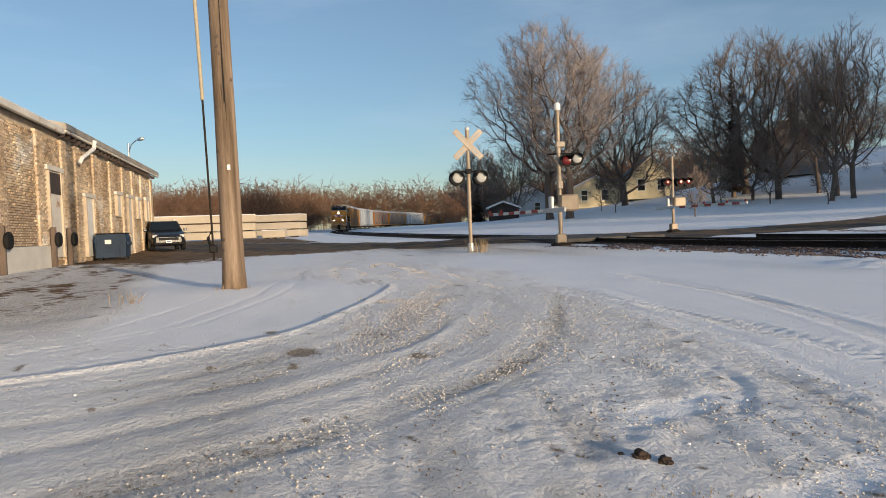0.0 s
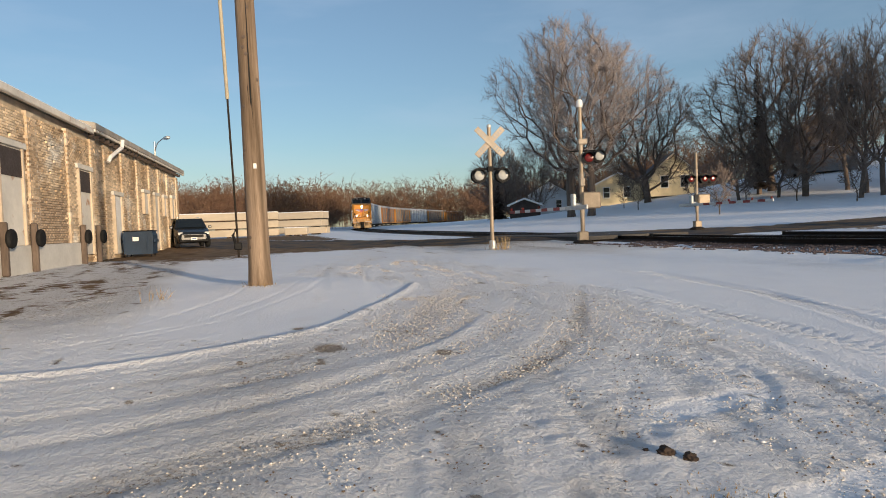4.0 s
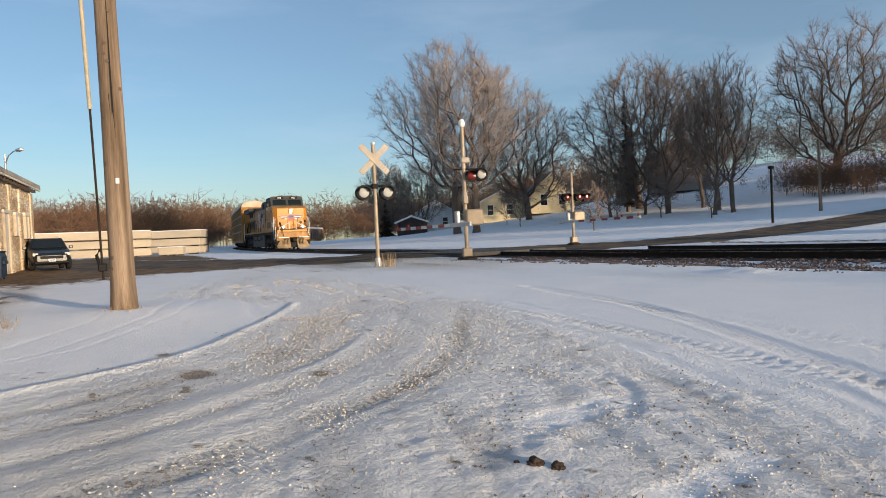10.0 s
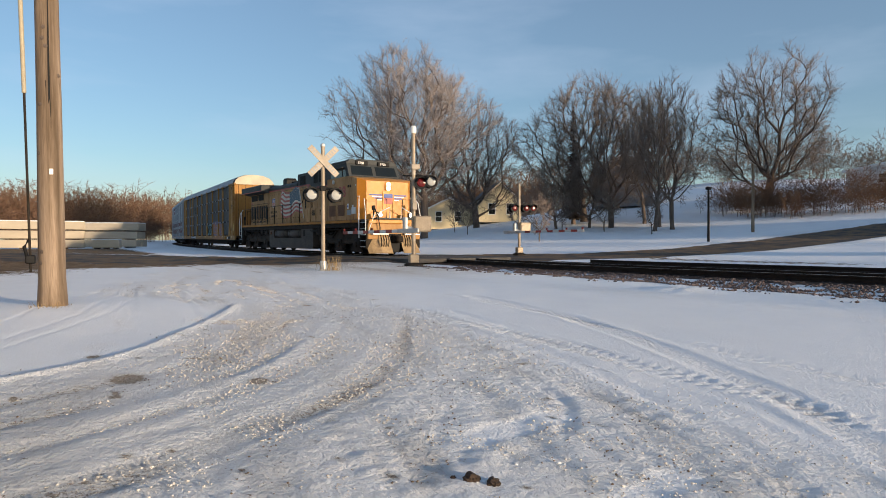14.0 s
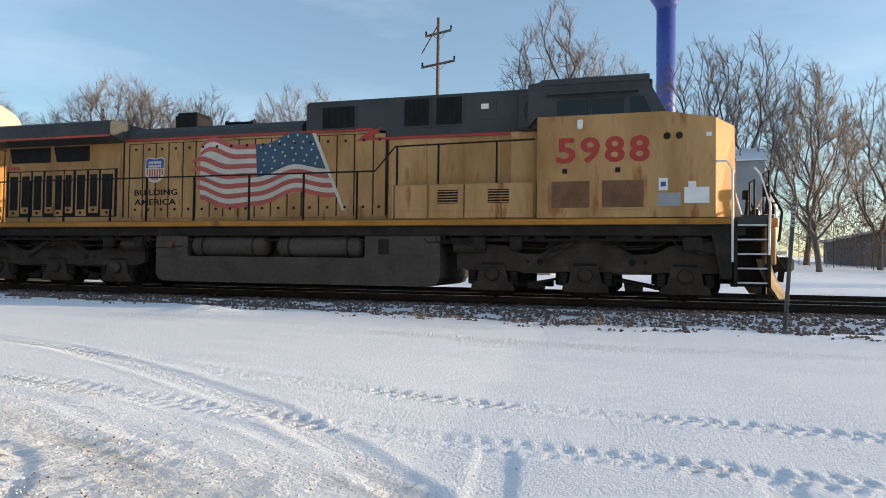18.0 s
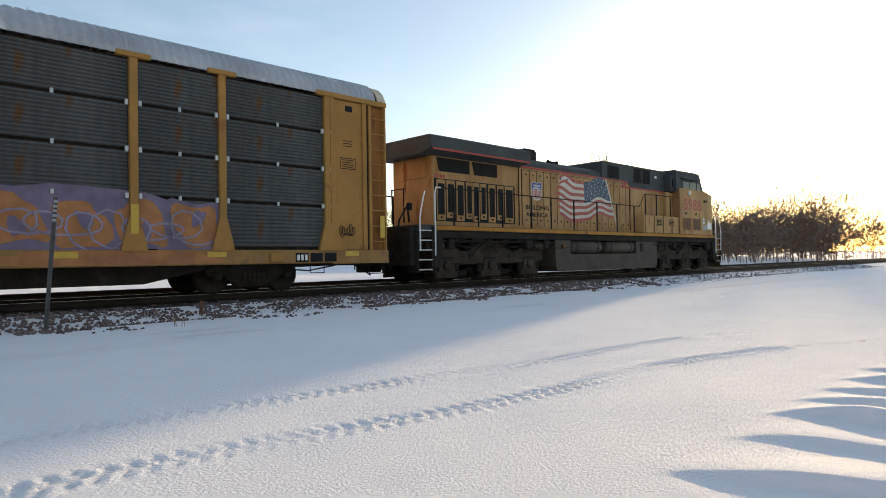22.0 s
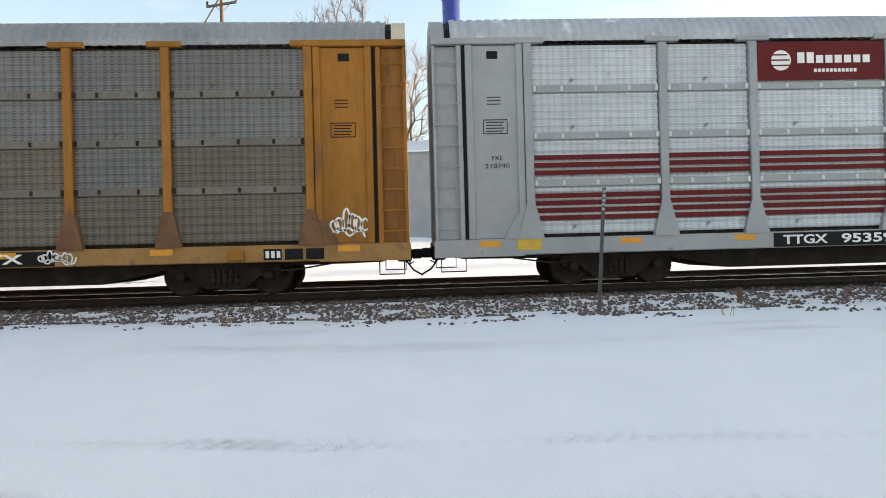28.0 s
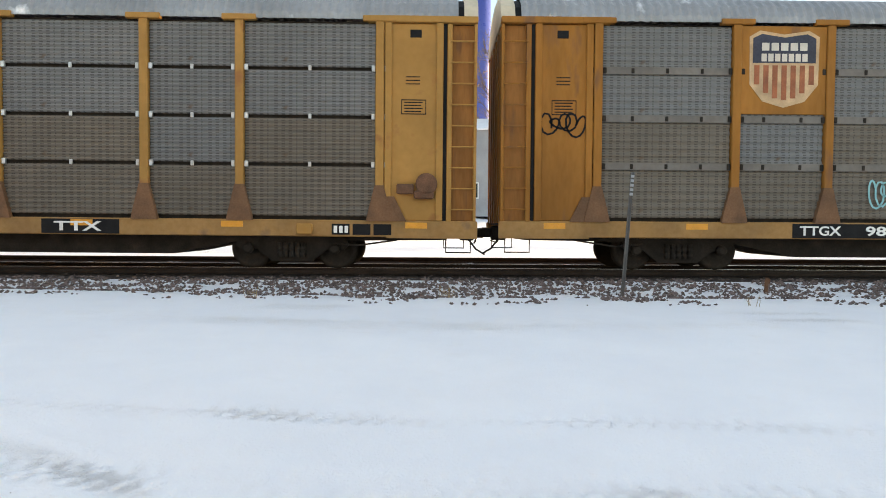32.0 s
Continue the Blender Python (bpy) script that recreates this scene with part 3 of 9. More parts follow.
def build_ground():
    xs = grown(-2200, 2200, -14.0, 9.5, 0.034)
    ys = grown(-2200, 2200, -2.2, 8.0, 0.034)
    X, Y = np.meshgrid(xs, ys)
    Z = land(X, Y)
    d = off_track(X, Y)
    near = np.exp(-(np.hypot(X, Y) / 30) ** 2)
    # drifts and hummocks
    Z += 0.02 * (hash_noise(X / 2.6, Y / 1.4, 1) - 0.5) * ramp(-d, 3.6, 6) * near
    Z += 0.012 * (hash_noise(X / 0.8, Y / 0.35, 15) - 0.5) * ramp(-d, 3.6, 5) * near
    Z += 0.25 * (hash_noise(X / 17, Y / 11, 2) - 0.5) * ramp(np.abs(d), 8, 25) * ramp(np.hypot(X, Y), 15, 45)
    # the driveway that swings in from the crossing: packed, crumbly and streaked along its run
    lane = [(-27, 8.0), (-20, 5.4), (-14, 3.2), (-8.5, 2.5), (-3.5, 1.5), (2, -0.8), (8, -4.5)]
    la, lc, ld = along(X, Y, lane)
    packed = 1 - ramp(ld + 0.9 * (hash_noise(X / 1.1, Y / 0.8, 3) - 0.5), 1.4, 3.0)
    swing = [(-10.9, 2.9), (-9.3, 2.3), (-7.8, 1.42), (-6.5, 0.55), (-5.95, -0.25), (-5.62, -1.1), (-5.5, -2.2), (-5.6, -4.5), (-6.2, -8)]
    sa, sc, sd2 = along(X, Y, swing)
    fan = (1 - ramp(np.abs(sc - 1.3), 1.0, 2.2)) * ramp(X, -10.8, -9.0) * (1 - ramp(sa, 16, 19))
    fan = fan * ramp(sc, -0.25, 0.1)
    lane2 = [(-23, 1.0), (-17, -1.4), (-9.5, -1.7), (-5.5, -1.4), (0, -2.6), (6, -5)]
    _, _, ld2 = along(X, Y, lane2)
    packed2 = (1 - ramp(ld2 + 0.5 * (hash_noise(X / 1.2, Y / 1.2, 4) - 0.5), 1.0, 2.0)) * (1 - ramp(-X, 9, 12) * 0.3)
    # the smooth island of snow round the pole
    island = ramp(-sc, -0.1, 0.25) * (1 - ramp(np.hypot((X + 9.4) / 3.6, (Y - 0.1) / 2.2), 0.75, 1.0))
    rough = np.clip(np.maximum(np.maximum(packed, fan), 0.8 * packed2), 0, 1) * (1 - 0.95 * island)
    main = packed * (1 - fan)
    streak = (hash_noise(la / 0.9, lc / 0.075, 5) - 0.5) + 0.7 * (hash_noise(la / 2.2, lc / 0.19, 6) - 0.5)
    streak2 = 0.8 * (hash_noise(sa / 1.6, sc / 0.09, 16) - 0.5) + 1.5 * (hash_noise(sa / 5.0, sc / 0.21, 17) - 0.5)
    crumb = hash_noise(X / 0.10, Y / 0.10, 18) - 0.5 + 0.6 * (hash_noise(X / 0.22, Y / 0.16, 19) - 0.5)
    patch = ramp(hash_noise(X / 0.7, Y / 0.45, 21), 0.25, 0.75)
    crumb2 = hash_noise(X / 0.072, Y / 0.072, 20) - 0.5
    Z += rough * (0.016 * crumb * (0.35 + 0.65 * patch) * (1 - 0.6 * fan) + 0.012 * crumb2 * (0.5 + 0.5 * patch) * (1 - 0.5 * fan) + 0.012 * main * streak + 0.014 * fan * streak2 * (0.35 + 0.65 * ramp(sa, 2.0, 4.5)))
    Z += 0.030 * np.exp(-((sc + 0.02) / 0.06) ** 2) * ramp(sa, 0.6, 1.6) * (1 - ramp(sa, 8, 10))
    dirt = (0.21 * packed + 0.14 * packed2 + 0.07 * fan) * (1 - 0.95 * island)
    dirt += rough * (0.32 * main * np.maximum(0, -streak) * ramp(patch, 0.2, 0.8) + 0.34 * fan * np.maximum(0, -streak2)) * (0.4 + patch)
    dirt += 0.16 * main * ramp(hash_noise(la / 1.3, lc / 0.22, 22), 0.62, 0.9)
    # old wheel lines of the driveway, fanning out
    for k, (off, w) in enumerate(((-1.5, 0.12), (-0.7, 0.10), (0.1, 0.11), (0.8, 0.10), (1.5, 0.12), (2.2, 0.11))):
        line = [(x, y + off * (1 + 0.05 * i) + 0.1 * math.sin(k + i)) for i, (x, y) in enumerate(lane)]
        z, b = rut(X, Y, line, w, 0.006)
        Z += z * hash_noise(la / 1.2, lc / 0.5, 23 + k)
        dirt += 0.10 * np.exp(-(b / w) ** 2) * hash_noise(la / 2.0, lc, 33 + k)
    # faint tyre lines over the pole's island
    for k, off in enumerate((-0.9, -0.55, -1.6)):
        z, b = rut(X, Y, [(-11.5, 1.9 + off), (-9.5, 1.3 + off), (-7.5, 0.1 + off), (-6.6, -1.2 + off)], 0.05, 0.006)
        Z += z
    # dusty streaks drifted along the ballast's foot
    dirt += 0.22 * ramp(hash_noise(X / 2.4, Y / 0.16, 91), 0.66, 0.92) * ramp(-d, 3.3, 3.9) * (1 - ramp(-d, 5.2, 7.5)) * near
    # two wheel lanes with lug prints, along the track side
    for k, (line, w) in enumerate((([(-9.5, 6.3), (-6.0, 5.9), (-3.4, 5.5), (-1.2, 5.4), (1.4, 5.3), (4.3, 4.95), (6.7, 4.6), (9.2, 4.4), (12, 3.4), (16, 1)], 0.15),
                                   ([(-8, 4.6), (-4.4, 4.45), (-2.0, 4.3), (-0.5, 4.25), (1.2, 4.15), (2.4, 4.02), (4.0, 3.75), (5.4, 3.6), (7.4, 3.5), (10, 2.8), (14, 1)], 0.17))):
        ta, tcr, b = along(X, Y, line)
        inside = np.exp(-(b / w) ** 6)
        kept = 0.6 + 0.4 * ramp(hash_noise(X / 1.3, Y / 1.3, 60 + k), 0.25, 0.6)
        half = np.where(tcr > 0, 0.0, 0.072)
        lug = (np.mod(ta + half + 0.35 * np.abs(tcr), 0.144) < 0.075) * ramp(np.abs(tcr), 0.01, 0.035)
        Z += inside * (-0.007 + 0.0125 * lug * kept) * 0.85 + 0.003 * np.exp(-((b - 1.25 * w) / 0.05) ** 2)
        dirt += 0.17 * inside * (1 - lug) * kept
        dirt += 0.10 * inside * ramp(hash_noise(ta / 0.8, tcr / 0.3, 66 + k), 0.78, 0.97)
    # a wheel's smooth swing across them
    z, b = rut(X, Y, [(-9.0, 6.5), (-6.2, 6.0), (-4.7, 5.45), (-2.5, 4.5), (-1.5, 3.8), (-0.8, 3.2), (-0.2, 2.4), (0.2, 1.0)], 0.15, 0.010, 0.6)
    Z += z
    dirt += 0.16 * np.exp(-(b / 0.12) ** 4)
    # a scraped half loop and the long swing of an older rut
    for line, w, dp in (([(-3.85, 3.15), (-3.4, 3.02), (-3.08, 2.82), (-2.88, 2.62), (-2.78, 2.46)], 0.06, 0.008), ([(-9.5, 4.6), (-6.5, 4.3), (-4.2, 4.0), (-2.2, 3.3), (-0.6, 2.2)], 0.09, 0.006),
                        ([(-7.5, 5.0), (-4.6, 4.6), (-2.4, 4.0), (-0.2, 2.9)], 0.08, 0.006)):
        z, b = rut(X, Y, line, w, dp)
        Z += z
    # slid boot prints: flat-floored scrapes
    for px, py, hw in ((-0.52, 3.65, 0.12), (1.10, 3.75, 0.09), (-3.0, 2.3, 0.12), (-1.9, 2.1, 0.10)):
        flat = (1 - ramp(np.abs(X - px + 0.12 * (Y - py)), hw - 0.02, hw + 0.03)) * (1 - ramp(np.abs(Y - py), 0.46, 0.52))
        Z -= 0.009 * flat
        dirt = dirt * (1 - flat) + 0.10 * flat
    # wind-laid stains on the open snow
    dirt += 0.12 * ramp(hash_noise(X / 1.6, Y / 0.16, 71), 0.55, 0.95) * hash_noise(X / 4.0, Y / 1.2, 73) * ramp(-d, 3.0, 4.5) * near * (1 - rough)
    # scattered snow clods
    dirt += 1.0 * ramp(hash_noise(X / 0.16, Y / 0.12, 72), 0.93, 0.99) * rough
    # wind-cut drifts on the bank, and the ploughed ridge
    wv = ramp(X, 3.4, 4.2) * (1 - ramp(X, 12, 15)) * ramp(-Y, -1.95 - 0.02, -1.2)
    su = (X + 0.28 * (Y - 1.5) + 0.75 * hash_noise(X / 1.9, Y / 0.8, 8) - 3.5) / 0.78
    saw = su - np.floor(su)
    Z += wv * 0.095 * ramp(saw, 0.0, 0.13) * (1 - ramp(saw, 0.13, 1.0)) * (0.35 + hash_noise(np.floor(su), Y / 1.1, 9))
    ridge = np.exp(-((Y - 6.9 - 0.6 * np.sin(X / 3)) / 0.7) ** 2) * ramp(X, 12, 17) * (1 - ramp(X, 34, 40))
    Z += ridge * (0.05 + 0.12 * hash_noise(X / 1.1, Y / 0.9, 10))
    tuft = np.exp(-((X + 7.4) / 0.7) ** 2 - ((Y - 10.2) / 0.35) ** 2)
    Z += tuft * (0.05 + 0.13 * hash_noise(X / 0.22, Y / 0.22, 11))
    Z += 0.10 * np.exp(-(np.hypot(X + 10.4, Y - 0.1) / 1.5) ** 2)
    # roads: worn tar over the crossing and up the hill, and the frozen yard
    road = [(-47, -1.5), (-38, 3.0), (-30, 7.5), (-26.3, 11.5), (-25.5, 15.3), (-24.5, 20.0), (-21.5, 27.0), (-20.0, 34.0), (-20.5, 44.0), (-17.5, 56.0), (-15.0, 68.0), (-9.0, 90.0)]
    _, rd = rut(X, Y, road, 1, 0)
    wid = np.where(Y < 12, 4.6, np.where(Y < 24, 4.4, 3.0))
    tar = 1 - ramp(rd, wid - 0.5, wid + 0.5)
    side = [(-27, 22.5), (-10, 22.8), (12, 22.6)]
    yard = ramp(-X, 22, 26) * (1 - ramp(-X, 62, 70)) * ramp(Y, -6.5, -4.5) * (1 - ramp(d, -9.5, -6.5))
    soil = 0.95 * yard * (1 - tar)
    soil = np.maximum(soil, 0.72 * np.exp(-((Y + 1.2) / 3.2) ** 2) * ramp(-X, 17, 23) * (1 - ramp(-X, 45, 52)))
    soil *= ramp(-X, 12, 20)
    _, sd = rut(X, Y, [(-30, 25.5), (-22, 24.3), (-12, 23.6), (5, 23.4)], 1, 0)
    soil = np.maximum(soil, 0.62 * (1 - ramp(sd, 0.6, 1.6)) * ramp(X, -30, -24) * (1 - ramp(X, -12, -4)))
    # trampled dirt and thin snow before the brick building
    fa, fc, _ = along(X, Y, [(-40, -3.5), (-30, -3.0), (-20, -2.6), (-12, -2.4), (-6, -2.6)])
    front = ramp(-X, 6, 10) * (1 - ramp(-X, 44, 50)) * ramp(Y, -7, -5.5) * (1 - ramp(Y + 0.6 * hash_noise(X / 1.5, Y / 0.8, 84), -1.6, -0.6))
    soil = np.maximum(soil, front * (0.24 + 0.40 * hash_noise(fa / 2.2, fc / 0.30, 81)))
    dirt += 0.45 * front
    Z += front * (0.035 * (hash_noise(fa / 1.2, fc / 0.28, 82) - 0.5) + 0.03 * (hash_noise(X / 0.3, Y / 0.25, 83) - 0.5))
    Z -= 0.04 * tar * ramp(np.abs(d), 2, 5)
    verge = np.exp(-((rd - wid - 0.7) / 0.5) ** 2) * ramp(np.abs(d), 3.0, 5.5)
    Z += 0.13 * verge * hash_noise(X / 0.9, Y / 0.9, 12)
    dirt += 0.35 * verge + 0.5 * (1 - ramp(np.abs(X + 24), 6, 14)) * (1 - ramp(np.abs(d + 5), 1.5, 5))
    dirt += 0.30 * np.exp(-((d + 6.2) / 0.5) ** 2) * hash_noise(X / 2.5, Y / 0.5, 13)
    for px, py, r in ((-5.5, 0.39, 0.10), (-6.55, 0.25, 0.045), (-4.9, 1.25, 0.06)):
        dirt += 1.6 * np.exp(-(((X - px) / (1.3 * r)) ** 2 + ((Y - py) / r) ** 2))
    nx, ny = len(xs), len(ys)
    me = bpy.data.meshes.new("ground")
    me.vertices.add(nx * ny)
    me.vertices.foreach_set("co", np.stack([X, Y, Z], -1).astype(np.float32).ravel())
    i, j = np.meshgrid(np.arange(nx - 1), np.arange(ny - 1))
    a = (j * nx + i).ravel()
    quads = np.stack([a, a + 1, a + nx + 1, a + nx], 1).astype(np.int32)
    me.loops.add(quads.size)
    me.loops.foreach_set("vertex_index", quads.ravel())
    me.polygons.add(len(quads))
    me.polygons.foreach_set("loop_start", np.arange(0, quads.size, 4, dtype=np.int32))
    me.update()
    me.polygons.foreach_set("use_smooth", np.ones(len(quads), bool))
    for name, field in (("dirt", dirt), ("soil", soil), ("tar", tar)):
        me.attributes.new(name, "FLOAT", "POINT").data.foreach_set("value", np.clip(field, 0, 1.5).astype(np.float32).ravel())
    me.materials.append(GROUND)
    tagged(new("ground", me), "snow-covered ground with tyre ruts, gritty packed lanes and bare road", "ground", kind="structure")


build_ground()


# ---------- the track ----------
def sweep(name, section, u0, u1, step, mats, parent, label=""):
    """Sweeps a cross-section (offset, height over the rail) along the track."""
    s = Solid()
    us = list(np.arange(u0, u1 + 0.01, step))
    n = len(section)
    for u in us:
        p, h = track_at(u)
        ax = Vector((-math.sin(h), math.cos(h), 0))
        s.v += [tuple(p + ax * o + Vector((0, 0, z))) for o, z in section]
    for i in range(len(us) - 1):
        for j in range(n):
            k = (j + 1) % n
            s.f.append((i * n + j, i * n + k, (i + 1) * n + k, (i + 1) * n + j))
            s.m.append(0)
    return part(name, s, mats, parent, label)


def build_track():
    tr = thing("railway_track", "single railway track on snowy stone ballast, dark rails and ties", "railway track", kind="structure")
    sweep("ballast_bed", [(-3.75, -0.62), (-3.0, -0.36), (-1.55, -0.175), (1.55, -0.175), (3.0, -0.38), (3.8, -0.62)], -330, 260, 3.0, BALLAST_SNOW, tr, "snow-dusted crushed stone")
    sweep("track_bed", [(-1.72, -0.21), (-1.6, -0.168), (1.6, -0.168), (1.72, -0.21)], -330, 260, 3.0, BALLAST, tr, "dark oily stone between the ties")
    for o in (-0.755, 0.755):
        sweep("rail", [(o - 0.07, -0.172), (o - 0.07, -0.155), (o - 0.012, -0.13), (o - 0.012, -0.045), (o - 0.036, -0.035), (o - 0.036, 0.0),
                       (o + 0.036, 0.0), (o + 0.036, -0.035), (o + 0.012, -0.045), (o + 0.012, -0.13), (o + 0.07, -0.155), (o + 0.07, -0.172)], -330, 260, 3.0, RAIL, tr)
        sweep("rail_head", [(o - 0.026, 0.0), (o - 0.026, 0.004), (o + 0.026, 0.004), (o + 0.026, 0.0)], -330, 260, 3.0, RAIL_HEAD, tr, "polished running surface")
    sweep("far_shoulder", [(1.75, -0.40), (2.3, -0.13), (2.9, -0.085), (3.55, -0.10), (4.2, -0.27), (4.7, -0.55)], -19, 260, 3.0, BALLAST, tr, "dark bare stone heaped beyond the rails")
    sweep("spare_rail", [(2.98, -0.09), (2.98, -0.07), (3.045, -0.05), (3.045, 0.0), (3.02, 0.015), (3.02, 0.05), (3.10, 0.05), (3.10, 0.015), (3.075, 0.0), (3.075, -0.05), (3.14, -0.07), (3.14, -0.09)], -17, 240, 3.0, RAIL, tr, "dark rail lying on the far shoulder")
    tie = Solid().box((-0.115, -1.3, -0.33), (0.115, 1.3, -0.155), 0.012).mesh("tie", TIE)
    rest = Solid()
    for i in range(int(590 / 0.52)):
        u = -330 + 0.52 * i
        p, h = track_at(u)
        if -22 < u < 26:
            part("tie", tie, None, tr, m=Matrix.Translation(p) @ pose(0, 0, 0, 0, 0, math.degrees(h) + random.uniform(-0.8, 0.8)))
        else:
            c, s_ = math.cos(h), math.sin(h)
            v = [(p.x + c * x - s_ * y, p.y + s_ * x + c * y, p.z + z) for x in (-0.115, 0.115) for y in (-1.3, 1.3) for z in (-0.33, -0.155)]
            rest.add(v, [(0, 1, 3, 2), (4, 6, 7, 5), (0, 4, 5, 1), (2, 3, 7, 6), (0, 2, 6, 4), (1, 5, 7, 3)])
    tagged(part("ties", rest, TIE, tr), kind="stuff")
    # loose stones on the shoulder nearest the walker, and thinner ones beyond
    rnd = np.random.RandomState(5)
    st = Solid()
    for i in range(27000):
        u = rnd.uniform(-19, 24) if i < 23500 else rnd.uniform(24, 60)
        o = -1.45 - 3.1 * rnd.beta(1.15, 1.55) if rnd.rand() < 0.93 else rnd.uniform(-1.5, 3.4)
        rim = 2.35 + 1.5 * hash_noise(u / 2.1, 0.5, 78) + 0.5 * hash_noise(u / 0.5, 0.5, 79)
        if hash_noise(u / 0.42, o / 0.22, 77) < 0.26 + (0.42 if -o > rim else 0.0):
            continue
        z = np.interp(abs(o), [1.55, 3.0, 3.75, 4.6], [-0.168, -0.36, -0.40, -0.36])
        r = rnd.uniform(0.018, 0.048)
        p, h = track_at(u)
        if o < -2.6:
            z = max(z, float(land(p.x, p.y + o)) - p.z)
        c = p + Vector((0, o, z + 0.3 * r))
        a = rnd.uniform(0, 6.28)
        k = [Vector((math.cos(a + q), math.sin(a + q), rnd.uniform(-0.25, 0.25))) * r * rnd.uniform(0.7, 1.2) for q in (0, 1.5, 3.0, 4.6)]
        top = Vector((rnd.uniform(-0.3, 0.3), rnd.uniform(-0.3, 0.3), rnd.uniform(0.5, 0.9))) * r
        low = Vector((0, 0, -0.6 * r))
        st.add([c + q for q in (*k, top, low)], [(0, 1, 4), (1, 2, 4), (2, 3, 4), (3, 0, 4), (1, 0, 5), (2, 1, 5), (3, 2, 5), (0, 3, 5)])
    me = bpy.data.meshes.new("ballast_stones")
    me.from_pydata(st.v, [], st.f)
    me.materials.append(STONE)
    tagged(new("ballast_stones", me), "loose reddish-grey crushed stones lying half in snow", "gravel", kind="stuff")
    # plank and tar infill of the level crossing
    lc = thing("level_crossing", "dark worn crossing deck between and beside the rails", "level crossing", kind="structure")
    p = track_at(-26.0)[0]
    for o0, o1 in ((-2.6, -0.83), (-0.66, 0.66), (0.83, 2.6)):
        part("deck_panel", Solid().box((-30.6, TRACK_Y + o0, p.z - 0.17), (-21.2, TRACK_Y + o1, p.z - 0.012), 0.01), mat("crossing_tar", (0.07, 0.065, 0.06), 0.85, vary=0.3, scale=3, bump=0.3), lc)


build_track()


# ---------- the train ----------
def wheelset(r, gauge=0.76, width=0.135, mats=None):
    s = Solid()
    for sgn in (-1, 1):
        y = sgn * gauge
        s.lathe([(0.09, y + sgn * 0.09), (0.12, y + sgn * 0.075), (r * 0.72, y + sgn * 0.035), (r * 0.8, y + sgn * 0.075), (r, y + sgn * 0.07), (r, y - sgn * 0.03), (r + 0.025, y - sgn * 0.045), (r + 0.02, y - sgn * 0.075),
                 (r * 0.78, y - sgn * 0.07), (r * 0.7, y - sgn * 0.02), (0.12, y - sgn * 0.04)], 28, 0, axis="y")
    s.tube([(0, -gauge - 0.2, 0), (0, gauge + 0.2, 0)], 0.075, 10)
    return s


ROLLING = []   # (wheelset, radius, x in its vehicle)


def freight_truck(car, x, wheel_mesh, r, base):
    """A two-axle truck: side frames with pedestals, spring nest and bolster."""
    tk = part("truck", Solid().box((x - 0.20, -0.98, 0.26), (x + 0.20, 0.98, 0.66), 0.03).box((x - 0.62, -0.6, 0.22), (x + 0.62, 0.6, 0.40), 0.03), DARKGRIME, car, "grimy cast steel bogie")
    for e in (-1, 1):
        part("brake_beam", Solid().box((x + e * 0.42 - 0.05, -0.8, 0.30), (x + e * 0.42 + 0.05, 0.8, 0.44), 0.02).box((x + e * 0.50 - 0.04, -0.86, 0.22), (x + e * 0.50 + 0.04, -0.68, 0.56), 0.02), DARKGRIME, tk)
    for sgn in (-1, 1):
        y0, y1 = sgn * 0.92, sgn * 1.06
        s = Solid()
        h = base / 2
        out = [(x - h - 0.28, 0.50), (x - h - 0.22, 0.62), (x - h + 0.18, 0.66), (x - 0.36, 0.80), (x + 0.36, 0.80), (x + h - 0.18, 0.66), (x + h + 0.22, 0.62), (x + h + 0.28, 0.50),
               (x + h + 0.18, 0.40), (x + h - 0.18, 0.40), (x + 0.42, 0.16), (x - 0.42, 0.16), (x - h + 0.18, 0.40), (x - h - 0.18, 0.40)]
        s.plate(out, y0, y1)
        part("side_frame", s, DARKGRIME, tk)
        sp = Solid()
        for i in range(5):
            sp.lathe([(0.055, 0.24), (0.07, 0.30), (0.05, 0.36), (0.07, 0.42), (0.05, 0.48), (0.065, 0.54)], 8, 0, (x - 0.24 + 0.12 * i, sgn * 1.09, 0))
        part("spring_nest", sp, DARKGRIME, tk)
        for e in (-1, 1):
            part("bearing_cap", Solid().lathe([(0.11, sgn * 1.05), (0.11, sgn * 1.14), (0.07, sgn * 1.17)], 12, 0, (x + e * h, 0, r), "y"), DARKGRIME, tk)
    for e in (-1, 1):
        w = part("wheelset", wheel_mesh, None, car, m=pose(x + e * base / 2, 0, r))
        ROLLING.append((w, r, x + e * base / 2))
    return tk


POSTS = (-11.95, -9.15, -7.25, -4.33, -1.44, 1.44, 4.33, 7.25, 9.15, 11.95)
HALF, SIDE = 13.93, 1.50


def ribbed_panel(w, h, ribs, depth):
    """A corrugated steel sheet, w by h, ribs running along it."""
    s = Solid()
    prof = []
    n = ribs * 4
    for i in range(n + 1):
        z = h * i / n
        prof.append((z, -depth if i % 4 in (1, 2) else 0.0))
    for z, y in prof:
        s.v += [(0, y, z), (w, y, z)]
    for i in range(n):
        s.f.append((2 * i, 2 * i + 1, 2 * i + 3, 2 * i + 2))
        s.m.append(0)
    k = len(s.v)
    s.v += [(0, 0.03, 0), (w, 0.03, 0), (w, 0.03, h), (0, 0.03, h)]
    s.f.append((k, k + 3, k + 2, k + 1))
    s.m.append(0)
    return s


